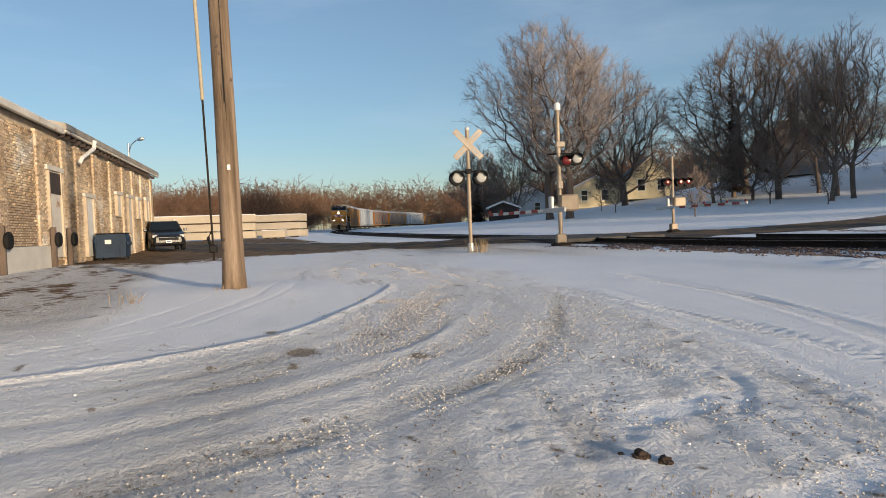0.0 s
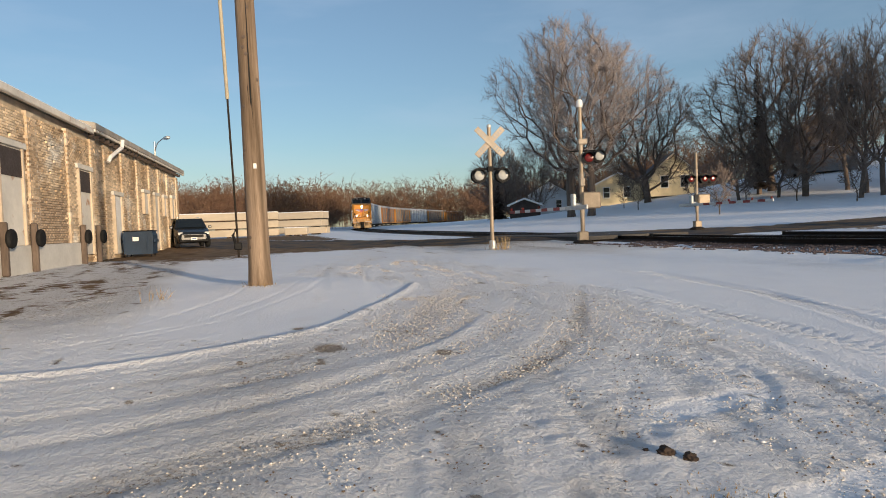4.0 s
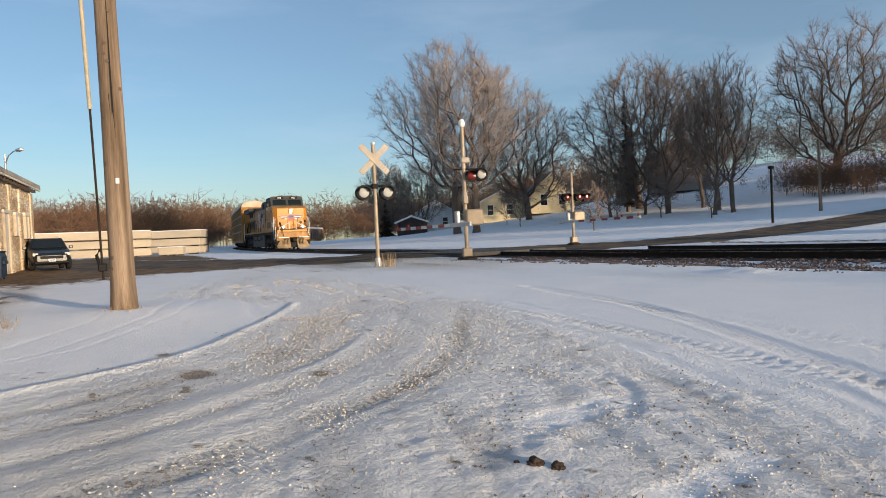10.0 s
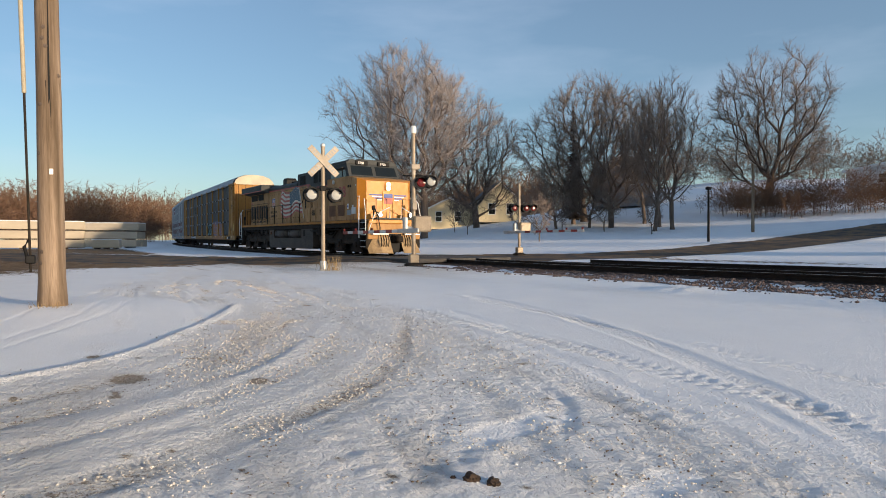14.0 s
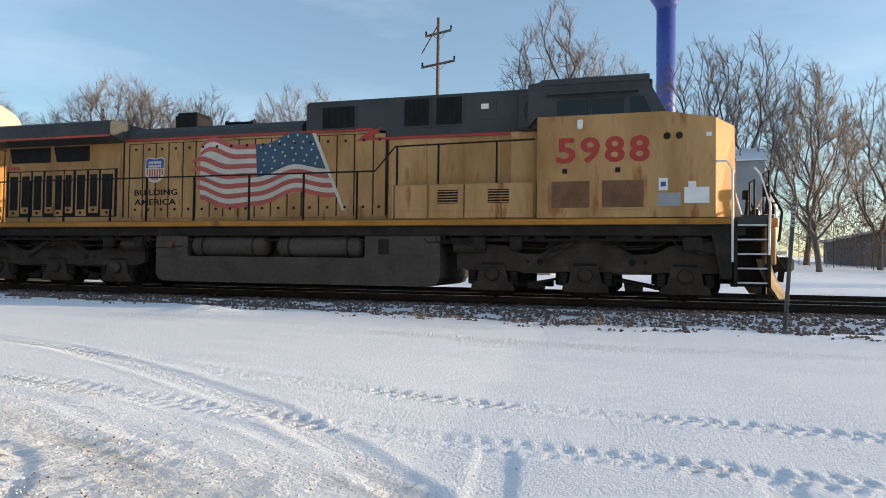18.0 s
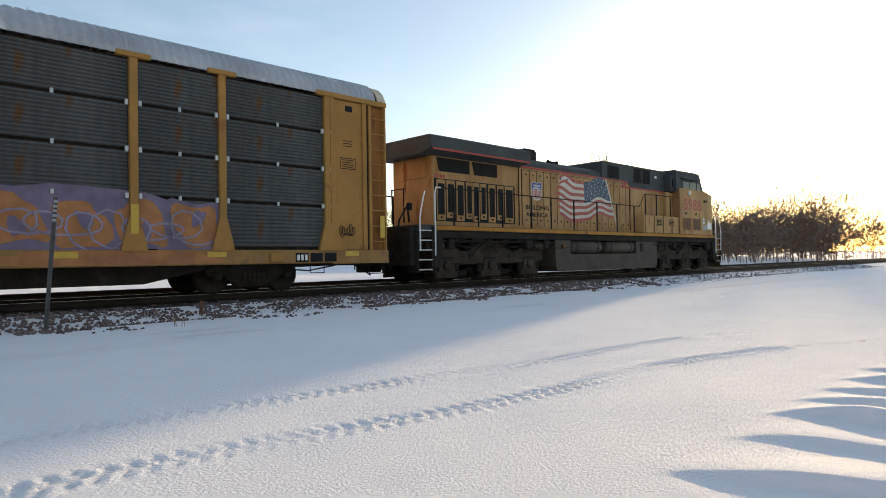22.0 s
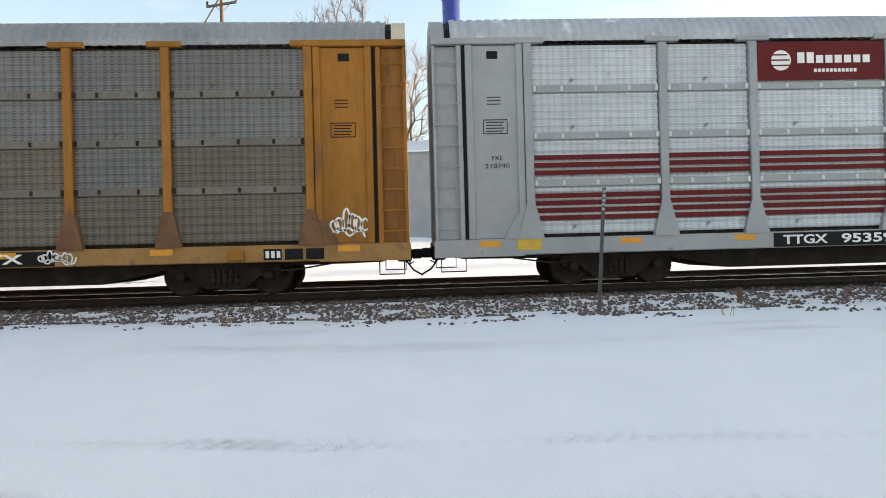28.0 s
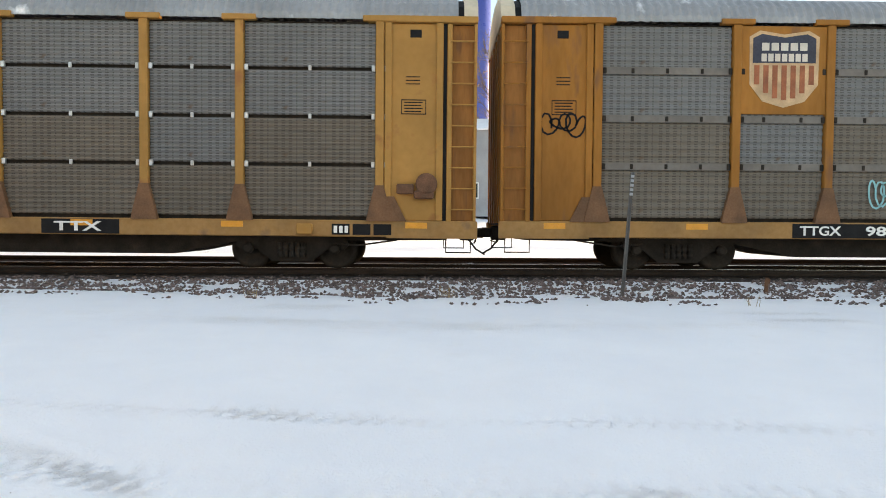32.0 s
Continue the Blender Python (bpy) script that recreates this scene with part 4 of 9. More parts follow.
def slotted_material(base, dark, name, slot=0.30, metal=0.3):
    """Galvanised sheet pierced with rows of small slots, and dusted with road grime."""
    m = mat(name, base, 0.6, metal, spec=0.2, vary=0.18, scale=0.6, spots=0.08, spot_color=(0.13, 0.09, 0.06), spot_scale=2.0, bump=0.1, per_piece=0.2)
    n, l = m.node_tree.nodes, m.node_tree.links
    b = n["Principled BSDF"]
    src = b.inputs["Base Color"].links[0].from_socket
    tc = n.new("ShaderNodeTexCoord")
    sep = n.new("ShaderNodeSeparateXYZ")
    l.new(tc.outputs["Object"], sep.inputs[0])

    def wave(sock, period, duty):
        d = n.new("ShaderNodeMath")
        d.operation = "DIVIDE"
        l.new(sock, d.inputs[0])
        d.inputs[1].default_value = period
        f = n.new("ShaderNodeMath")
        f.operation = "FRACT"
        l.new(d.outputs[0], f.inputs[0])
        g = n.new("ShaderNodeMath")
        g.operation = "LESS_THAN"
        l.new(f.outputs[0], g.inputs[0])
        g.inputs[1].default_value = duty
        return g.outputs[0]

    a, c, e = wave(sep.outputs["X"], 0.145, 0.5), wave(sep.outputs["Z"], 0.052, 0.45), wave(sep.outputs["X"], 0.58, 0.8)
    p = n.new("ShaderNodeMath")
    p.operation = "MULTIPLY"
    l.new(a, p.inputs[0])
    l.new(c, p.inputs[1])
    q = n.new("ShaderNodeMath")
    q.operation = "MULTIPLY"
    l.new(p.outputs[0], q.inputs[0])
    l.new(e, q.inputs[1])
    k = n.new("ShaderNodeMath")
    k.operation = "MULTIPLY"
    l.new(q.outputs[0], k.inputs[0])
    k.inputs[1].default_value = slot
    x = n.new("ShaderNodeMix")
    x.data_type = "RGBA"
    l.new(k.outputs[0], x.inputs["Factor"])
    l.new(src, x.inputs["A"])
    x.inputs["B"].default_value = (*dark, 1)
    l.new(x.outputs["Result"], b.inputs["Base Color"])
    return m


SLOT_GREY = slotted_material((0.185, 0.185, 0.18), (0.055, 0.052, 0.047), "slotted_grey_panel", 0.75, metal=0.0)
SLOT_BROWN = slotted_material((0.165, 0.14, 0.112), (0.05, 0.04, 0.032), "dirt_filmed_slotted_panel", 0.75, metal=0.0)
SLOT_PALE = slotted_material((0.58, 0.62, 0.645), (0.27, 0.285, 0.30), "slotted_bright_panel", 0.55)


def shield(parent, x, y, z, w, h, label, field=FLAG_WHITE, chief=SHIELD_BLUE, pale=FLAG_RED):
    """A plain heraldic shield: blue chief over red and white pales."""
    hw = w / 2
    sh = part("shield_emblem", Solid().plate([(x - hw, z + h * 0.42), (x - hw * 0.7, z + h / 2), (x, z + h * 0.45), (x + hw * 0.7, z + h / 2), (x + hw, z + h * 0.42), (x + hw * 0.98, z - h * 0.2), (x + hw * 0.6, z - h * 0.42), (x, z - h / 2), (x - hw * 0.6, z - h * 0.42), (x - hw * 0.98, z - h * 0.2)], y, y - 0.004), field, parent, label)
    part("chief", Solid().plate([(x - hw * 0.9, z + h * 0.08), (x - hw * 0.9, z + h * 0.40), (x - hw * 0.65, z + h * 0.455), (x, z + h * 0.41), (x + hw * 0.65, z + h * 0.455), (x + hw * 0.9, z + h * 0.40), (x + hw * 0.9, z + h * 0.08)], y - 0.005, y - 0.009), chief, sh)
    for zz, n in ((0.29, 5), (0.15, 7)):
        for j in range(n):
            c = x + hw * 1.36 * ((j + 0.5) / n - 0.5)
            part("lettering_bar", Solid().box((c - hw * 0.52 / n, y - 0.009, z + h * (zz - 0.05)), (c + hw * 0.52 / n, y - 0.012, z + h * (zz + 0.05))), FLAG_WHITE, sh)
    for i in range(7):
        cx = x + hw * (-0.78 + 0.26 * i)
        low = -0.40 + 0.33 * abs(-0.78 + 0.26 * i) ** 2
        part("pale", Solid().box((cx - hw * 0.075, y - 0.005, z + h * low), (cx + hw * 0.075, y - 0.009, z + h * 0.05)), pale, sh)


def scrawl(name, parent, x, y, z, w, h, mat_, seed, n=9, r=0.022, label="sprayed graffiti tag"):
    """A loose line of spray paint, drawn as a flat band of strokes."""
    rnd = random.Random(seed)
    s = Solid()
    fine = []
    ph = [rnd.uniform(0, 6.28) for _ in range(4)]
    for i in range(n * 14 + 1):
        t = i / 14
        big = 0.62 + 0.26 * math.sin(1.9 * t + ph[0]) + 0.12 * math.sin(4.3 * t + ph[1])
        a = 6.283 * (1.15 * t + 0.16 * math.sin(2.7 * t + ph[2]))
        fine.append((x + w * (0.08 + 0.84 * t / n) + 0.62 * w / n * math.cos(a), z + h * (0.48 + 0.08 * math.sin(1.1 * t + ph[3])) + 0.5 * h * big * math.sin(a)))
    for i, (ax, az_) in enumerate(fine):
        bx, bz = fine[min(i + 1, len(fine) - 1)]
        cx, cz = fine[max(i - 1, 0)]
        dx, dz = bx - cx, bz - cz
        q = math.hypot(dx, dz) or 1
        s.v += [(ax - dz / q * r, y, az_ + dx / q * r), (ax + dz / q * r, y, az_ - dx / q * r)]
    for i in range(len(fine) - 1):
        s.f.append((2 * i, 2 * i + 1, 2 * i + 3, 2 * i + 2))
        s.m.append(0)
    return part(name, s, mat_, parent, label)


CREAM_END = mat("dusty_cream_end", (0.56, 0.48, 0.36), 0.7, vary=0.2, scale=1.2, spots=0.2, spot_color=(0.36, 0.22, 0.11), bump=0.1)
LADDER_RUST = mat("rust_streaked_yellow", (0.30, 0.125, 0.035), 0.75, vary=0.35, scale=1.5, spots=0.4, spot_color=(0.13, 0.06, 0.03), spot_scale=2, bump=0.15, stretch=(1.5, 1, 0.3), spec=0.2)


def autorack(name, label, style):
    """A closed car carrier: posts, four tiers of sheet panels a side, ribbed roof, end doors with ladders, trucks and couplers."""
    yellow, pale = style["frame"], style.get("pale", False)
    car = thing(name, label, "freight car", group="car carriers of the train")
    y = SIDE
    # core walls behind the panels close the car
    part("inner_wall", Solid().box((-HALF + 0.1, -y + 0.12, 0.95), (HALF - 0.1, y - 0.12, 5.0)), DARKGRIME, car)
    # side sills, belly and centre sill
    for sgn in (-1, 1):
        part("side_sill", Solid().box((-HALF, sgn * (y - 0.10), 0.68), (HALF, sgn * (y + 0.02), 1.02), 0.02), style["sill"], car)
    belly = Solid()
    out = [(-HALF + 0.6, 0.70), (-HALF + 0.6, 0.62), (-8.9, 0.56), (-7.6, 0.29), (7.6, 0.29), (8.9, 0.56), (HALF - 0.6, 0.62), (HALF - 0.6, 0.70)]
    belly.plate(out, -1.0, 1.0)
    part("underframe", belly, DARKGRIME, car)
    # posts with flared feet and T-shaped heads
    for sgn in (-1, 1):
        for i, px in enumerate(POSTS):
            s = Solid()
            s.box((px - 0.085, sgn * (y - 0.08), 1.7), (px + 0.085, sgn * (y + 0.055), 4.98), 0.015)
            s.box((px - 0.34, sgn * (y - 0.06), 4.98), (px + 0.34, sgn * (y + 0.07), 5.09), 0.012)
            post = part("post", s, yellow, car)
            foot = Solid().plate([(px - 0.26, 1.0), (px - 0.24, 1.12), (px - 0.09, 1.72), (px + 0.09, 1.72), (px + 0.24, 1.12), (px + 0.26, 1.0)], sgn * (y - 0.05), sgn * (y + 0.058))
            part("flared_foot", foot, style["foot"], post)
    # panels: bays between posts, four tiers
    tiers = (1.06, 2.13, 3.09, 4.05, 4.98)
    cache = {}
    for b in range(9):
        w = POSTS[b + 1] - POSTS[b] - 0.2
        for t in range(4):
            h = tiers[t + 1] - tiers[t] - 0.07
            sheet = style.get("low_panel", style["panel"]) if t < (1 if b % 3 == 1 else 2) else style["panel"]
            key = (round(w, 2), round(h, 2), sheet.name)
            if key not in cache:
                cache[key] = ribbed_panel(w, h, style["ribs"], 0.03 if style["ribs"] > 10 else 0.022).mesh("side_panel", sheet)
            part("side_panel", cache[key], None, car, m=pose(POSTS[b] + 0.1, -y + 0.05, tiers[t] + 0.035))
    part("far_side_sheet", Solid().box((POSTS[0], y - 0.1, 1.06), (POSTS[-1], y - 0.05, 4.98)), style["panel"], car)
    if style["beams"]:
        for z in tiers[1:4]:
            for b in range(9):
                part("tier_beam", Solid().box((POSTS[b] + 0.09, -y - 0.005, z - 0.075), (POSTS[b + 1] - 0.09, -y + 0.06, z + 0.075), 0.01), style["beam"], car)
    bolts = Solid()
    for px in POSTS:
        for z in tiers[1:4]:
            for e in (-0.13, 0.13):
                bolts.box((px + e - 0.035, -y - 0.03, z - 0.06), (px + e + 0.035, -y + 0.04, z + 0.06), 0.01)
    for b in range(9):
        w = POSTS[b + 1] - POSTS[b]
        for z in tiers[1:4]:
            for q in ((0.25, 0.5, 0.75) if w > 2.2 else (0.3, 0.7)) if style["beams"] else (0.5,):
                bolts.box((POSTS[b] + w * q - 0.03, -y - 0.02, z - 0.05), (POSTS[b] + w * q + 0.03, -y + 0.02, z + 0.05), 0.008)
    tagged(part("bolts", bolts, style["bolt"], car), kind="stuff")
    # roof: arched, ribbed across
    s = Solid()
    prof = [(-y - 0.03, 5.02), (-y - 0.03, 5.13), (-1.42, 5.36), (-1.2, 5.55), (-0.75, 5.72), (0, 5.80), (0.75, 5.72), (1.2, 5.55), (1.42, 5.36), (y + 0.03, 5.13), (y + 0.03, 5.02)]
    n, m_ = int(2 * HALF / 0.05), len(prof)
    for i in range(n + 1):
        x = -HALF + 0.42 + (2 * HALF - 0.84) * i / n
        k = 0.028 if i % 4 in (1, 2) else 0.0
        s.v += [(x, py * (1 + 0.012 * (k > 0)), pz + (k if 0 < j < m_ - 1 else 0)) for j, (py, pz) in enumerate(prof)]
    for i in range(n):
        for j in range(m_ - 1):
            s.f.append((i * m_ + j, i * m_ + j + 1, (i + 1) * m_ + j + 1, (i + 1) * m_ + j))
            s.m.append(0)
    part("roof", s, style["roof"], car)
    for e in (-1, 1):
        part("roof_gasket", Solid().plate([(a * 0.97, b - 0.03) for a, b in prof], e * (HALF - 0.5), e * (HALF - 0.3), axis="x"), BLACK, car)
        end = Solid().plate([(a * 0.985, b - 0.01) for a, b in prof], e * (HALF - 0.3), e * (HALF - 0.02), axis="x")
        part("roof_end", end, style.get("end", CREAM_END), car, "cream arched end cap")
        # end doors: folded leaves, ladder, grab irons, side door panel
        dx0, dx1 = e * 12.04, e * 13.22
        for sgn in (-1, 1):
            dr = Solid().box((dx0, sgn * (y - 0.1), 1.02), (dx1, sgn * (y - 0.01), 4.96), 0.015)
            door = part("corner_panel", dr, yellow, car)
            part("header", Solid().box((e * 11.7, sgn * (y - 0.1), 4.97), (e * (HALF - 0.02), sgn * (y + 0.06), 5.10), 0.015), yellow, door)
            for q in (12.12, 13.15):
                part("stile", Solid().box((e * (q - 0.07), sgn * (y - 0.05), 1.02), (e * (q + 0.07), sgn * (y + 0.035), 4.97), 0.012), yellow, door)
            part("port", Solid().box((e * 12.55, sgn * (y - 0.02), 4.68), (e * 12.78, sgn * (y - 0.004), 4.84), 0.01), BLACK, door)
            part("foot_bracket", Solid().plate([(e * 12.0, 1.0), (e * 12.0, 1.5), (e * 12.25, 1.5), (e * 12.5, 1.0)], sgn * (y - 0.02), sgn * (y + 0.04)), style["foot"], door)
            part("ladder_panel", Solid().box((e * 13.22, sgn * (y - 0.14), 1.02), (e * 13.88, sgn * (y - 0.09), 4.96), 0.01), style.get("ladder", LADDER_RUST), car)
            # black strip fills the slot beside the ladder, its shade put into the colour
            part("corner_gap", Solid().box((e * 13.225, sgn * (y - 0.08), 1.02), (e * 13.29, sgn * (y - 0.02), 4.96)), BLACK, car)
            part("end_sill", Solid().box((e * 12.1, sgn * (y + 0.021), 0.66), (e * (HALF + 0.004), sgn * (y + 0.024), 0.99)), style["sill"], car)
            lad = part("ladder_stile", Solid().box((e * 13.30, sgn * (y - 0.06), 1.0), (e * 13.40, sgn * (y + 0.02), 4.96), 0.01).box((e * 13.84, sgn * (y - 0.06), 1.0), (e * 13.90, sgn * (y + 0.02), 4.96), 0.01), yellow, car)
            for i in range(9):
                z = 1.25 + 0.42 * i
                part("rung", Solid().tube([(e * 13.36, sgn * (y + 0.03), z), (e * 13.87, sgn * (y + 0.03), z)], 0.016, 6), yellow, lad)
        for k in range(-5, 6):
            part("door_leaf", Solid().box((e * (HALF - 0.10), k * 0.27 - 0.125, 0.98), (e * (HALF - 0.04 - 0.03 * (k % 2)), k * 0.27 + 0.125, 5.0), 0.01), style["endleaf"], car)
        # coupler, draft gear, hoses, stirrup steps
        cp = Solid().box((e * (HALF - 0.3), -0.16, 0.60), (e * (HALF + 0.02), 0.16, 0.92), 0.03).box((e * HALF, -0.12, 0.66), (e * (HALF + 0.26), 0.12, 0.88), 0.04)
        coup = part("coupler", cp, DARKGRIME, car)
        part("air_hose", Solid().tube([(e * (HALF - 0.1), -0.35, 0.62), (e * (HALF + 0.05), -0.38, 0.42), (e * (HALF + 0.25), -0.36, 0.30)], 0.022, 6), RUBBER, coup)
        part("uncoupling_bar", Solid().tube([(e * (HALF - 0.02), -1.45, 0.66), (e * (HALF - 0.02), -0.9, 0.56), (e * (HALF + 0.06), -0.3, 0.6)], 0.014, 6), DARKGRIME, coup)
        for yy in (-y + 0.02, y - 0.02):
            part("stirrup_step", Solid().tube([(e * 13.3, yy, 0.70), (e * 13.3, yy, 0.38), (e * 13.8, yy, 0.38), (e * 13.8, yy, 0.70)], 0.017, 6), DARKGRIME, car)
    for e in (-1, 1):
        pipe = Solid().tube([(e * 12.3, -1.3, 0.62), (e * 11.5, -1.3, 0.50), (e * 10.9, -1.2, 0.55)], 0.02, 6)
        part("brake_pipe", pipe, DARKGRIME, car)
        freight_truck(car, e * 10.1, style["wheels"], 0.42, 1.80)
    # reflectors along the sill
    for x in style.get("refx", (-12.8, -9.9, -5.6, -2.6, 0.5, 3.6, 6.0, 9.0, 12.7)):
        part("reflector", Solid().box((x - 0.22, -y - 0.028, 0.86), (x + 0.22, -y - 0.021, 0.98)), style["ref"], car)
    box_ = part("release_box", Solid().box((10.3, -y - 0.10, 0.72), (10.62, -y - 0.02, 0.94), 0.02), yellow, car)
    for k in range(3):
        part("data_panel", Solid().box((11.0 + 0.42 * k, -y - 0.026, 0.72), (11.36 + 0.42 * k, -y - 0.021, 0.94)), BLACK, car)
    for k in range(3):
        part("data_line", Solid().box((11.04 + 0.11 * k, -y - 0.031, 0.76), (11.11 + 0.11 * k, -y - 0.0265, 0.90)), WHITE_PAINT, car)
    # a framed notice and small stencil lines on the corner panels
    for e in (-1, 1):
        c = e * 12.63
        fr = Solid()
        for a, b in (((-0.25, 3.15), (0.25, 3.17)), ((-0.25, 3.43), (0.25, 3.45)), ((-0.25, 3.15), (-0.235, 3.45)), ((0.235, 3.15), (0.25, 3.45))):
            fr.box((c + a[0], -y + 0.012, a[1]), (c + b[0], -y + 0.006, b[1]))
        part("notice_frame", fr, style["stencil"], car)
        ln = Solid()
        for i in range(4):
            ln.box((c - 0.19, -y + 0.012, 3.20 + 0.06 * i), (c + 0.15 + 0.03 * (i % 2), -y + 0.007, 3.222 + 0.06 * i))
        for i in range(3):
            ln.box((c - 0.16, -y + 0.012, 3.75 + 0.07 * i), (c + 0.12, -y + 0.007, 3.77 + 0.07 * i))
        tagged(part("stencil_line", ln, style["stencil"], car), kind="stuff")
    return car


WHEEL = wheelset(0.42).mesh("wheelset", DARKGRIME, True)
RACK_SILL = mat("brown_rack_sill", (0.33, 0.17, 0.05), 0.7, vary=0.3, scale=1.2, spots=0.4, spot_color=(0.13, 0.08, 0.05), spot_scale=1.2, bump=0.15)
BEAM_GREY = mat("grey_tier_beam", (0.17, 0.15, 0.13), 0.65, 0.2, vary=0.25, scale=1.0, bump=0.1)
OLD = dict(frame=RACK_YELLOW, foot=RACK_YELLOW, sill=RACK_SILL, panel=PANEL_DARK, ribs=11, beams=False, beam=BEAM_GREY, bolt=STEEL, roof=ROOF_PALE, endleaf=RACK_YELLOW, wheels=WHEEL, ref=YELLOW_REF, stencil=BLACK)
NEWER = dict(low_panel=SLOT_BROWN, frame=RACK_ORANGE, foot=POST_RUST, sill=RACK_SILL, panel=SLOT_GREY, ribs=6, beams=True, beam=BEAM_GREY, bolt=DARKGRIME, roof=ROOF, endleaf=RACK_ORANGE, wheels=WHEEL, ref=ORANGE_REF, stencil=BLACK)
PALE = dict(frame=SILVER, foot=SILVER, sill=SILVER, panel=SLOT_PALE, ribs=6, beams=True, beam=SILVER, bolt=STEEL, roof=ROOF_PALE, endleaf=SILVER, wheels=WHEEL, ref=ORANGE_REF, stencil=DARKGRIME, end=SILVER, ladder=SILVER, refx=(-12.8, -9.9, -7.5, -3.2, 0.5, 3.6, 6.6, 9.0, 12.7))


def mark_board(car, x0, x1, text, tx, tw, text2="", tx2=0, tw2=0):
    bd = part("mark_board", Solid().box((x0, -SIDE - 0.026, 0.70), (x1, -SIDE - 0.021, 0.99)), BLACK, car, "black reporting mark panel")
    sign_text("reporting_mark", text, 0.26, WHITE_PAINT, bd, tx, -SIDE - 0.03, 0.76, tw, "white stencilled letters", 0.006)
    if text2:
        sign_text("car_number", text2, 0.26, WHITE_PAINT, bd, tx2, -SIDE - 0.03, 0.76, tw2, "white stencilled numbers", 0.006)


car_a = autorack("autorack_car", "yellow car carrier with grey corrugated side panels and graffiti", OLD)
mark_board(car_a, -8.35, -5.1, "ETTX", -8.2, 0.95, "905885", -6.85, 1.55)
lg = part("emblem_panel", Solid().box((-7.1, -SIDE + 0.01, 3.25), (-4.45, -SIDE + 0.022, 4.05)), PANEL_DARK, car_a, "dark panel with a striped emblem")
for i in range(4):
    part("emblem_stripe", Solid().box((-6.95, -SIDE + 0.004, 3.93 - 0.09 * i), (-5.75 + 0.05 * i, -SIDE + 0.009, 3.97 - 0.09 * i)), BLACK, lg)
part("emblem_bar", Solid().plate([(-5.75, 3.62), (-5.6, 3.98), (-5.3, 3.98), (-5.35, 3.85), (-4.95, 3.85), (-4.75, 3.98), (-4.7, 3.62)], -SIDE + 0.004, -SIDE + 0.009), BLACK, lg)
part("emblem_bar", Solid().box((-5.8, -SIDE + 0.004, 3.44), (-4.75, -SIDE + 0.009, 3.55)).box((-5.8, -SIDE + 0.004, 3.29), (-4.55, -SIDE + 0.009, 3.40)), BLACK, lg)
for x in (-13.7, -4.33, 1.44, 7.25, 13.7):
    part("yellow_marker", Solid().box((x - 0.075, -SIDE - 0.068, 1.35), (x + 0.075, -SIDE - 0.058, 1.95)), YELLOW_REF, car_a)


def bubble(x, z, w, h, seed, n=22):
    """The rounded, leaning outline of one sprayed letter."""
    rnd = random.Random(seed)
    p, q, e = rnd.uniform(0, 6.28), rnd.uniform(0, 6.28), rnd.uniform(-0.18, 0.18)
    out = []
    for i in range(n):
        t = 2 * math.pi * i / n
        c, s_ = math.cos(t), math.sin(t)
        c, s_ = math.copysign(abs(c) ** 0.6, c), math.copysign(abs(s_) ** 0.6, s_)
        k = 1 + 0.13 * math.sin(3 * t + p) + 0.08 * math.sin(5 * t + q)
        out.append((x + 0.5 * w * c * k + e * h * s_, z + 0.5 * h * s_ * k))
    return out


def throw_up(label, x, z, w, h, n, seed, fill, edge, rim, y0):
    """A sprayed word of bubble letters: a dark edge, the fills, and light cuts in them."""
    g = part("graffiti", Solid().plate(bubble(x + w / 2, z + h / 2, w * 1.04, h * 1.12, seed), y0, y0 - 0.004), edge, car_a, label)
    for i in range(n):
        cx, cz = x + w * (i + 0.5) / n, z + h * (0.5 + 0.05 * math.sin(2.1 * i + seed))
        part("letter_rim", Solid().plate(bubble(cx, cz, w / n * 1.05, h * 0.98, seed + i), y0 - 0.005 - 0.001 * i, y0 - 0.006 - 0.001 * i), rim, g)
        part("letter_fill", Solid().plate(bubble(cx, cz, w / n * 0.86, h * 0.80, seed + i), y0 - 0.0105 - 0.001 * i, y0 - 0.0115 - 0.001 * i), fill, g)
        part("letter_cut", Solid().plate(bubble(cx + 0.05 * w / n, cz - 0.12 * h * (-1) ** i, w / n * 0.24, h * 0.30, seed + 9 * i), y0 - 0.016 - 0.001 * i, y0 - 0.017 - 0.001 * i), edge, g)
    return g


throw_up("black and teal bubble graffiti", 1.7, 1.1, 2.5, 0.95, 5, 4, BLACK, BLACK, GRAF_TEAL, -SIDE + 0.022)
throw_up("orange and purple bubble graffiti", 4.6, 0.98, 4.5, 1.12, 4, 40, GRAF_ORANGE, GRAF_PURPLE, GRAF_PURPLE, -SIDE + 0.022)
part("graffiti", Solid().plate(bubble(6.9, 0.85, 4.3, 0.30, 61, 30), -SIDE - 0.0215, -SIDE - 0.024), GRAF_ORANGE, car_a, "orange spray over the sill")
scrawl("graffiti", car_a, 4.7, -SIDE - 0.004, 1.0, 4.4, 0.95, mat("lilac_spray_paint", (0.27, 0.23, 0.30), 0.6, vary=0.3, scale=3, bump=0), 44, 6, 0.022, "lilac graffiti outline")
scrawl("graffiti", car_a, -4.3, -SIDE + 0.016, 1.15, 3.6, 1.1, BLACK, 9, 7, 0.03, "faded black graffiti")
scrawl("graffiti", car_a, -4.6, -SIDE + 0.015, 1.2, 4.2, 1.2, BEAM_GREY, 12, 6, 0.02, "pale graffiti outline")
scrawl("graffiti", car_a, 12.3, -SIDE - 0.001, 1.35, 0.55, 0.35, BLACK, 21, 5, 0.012)
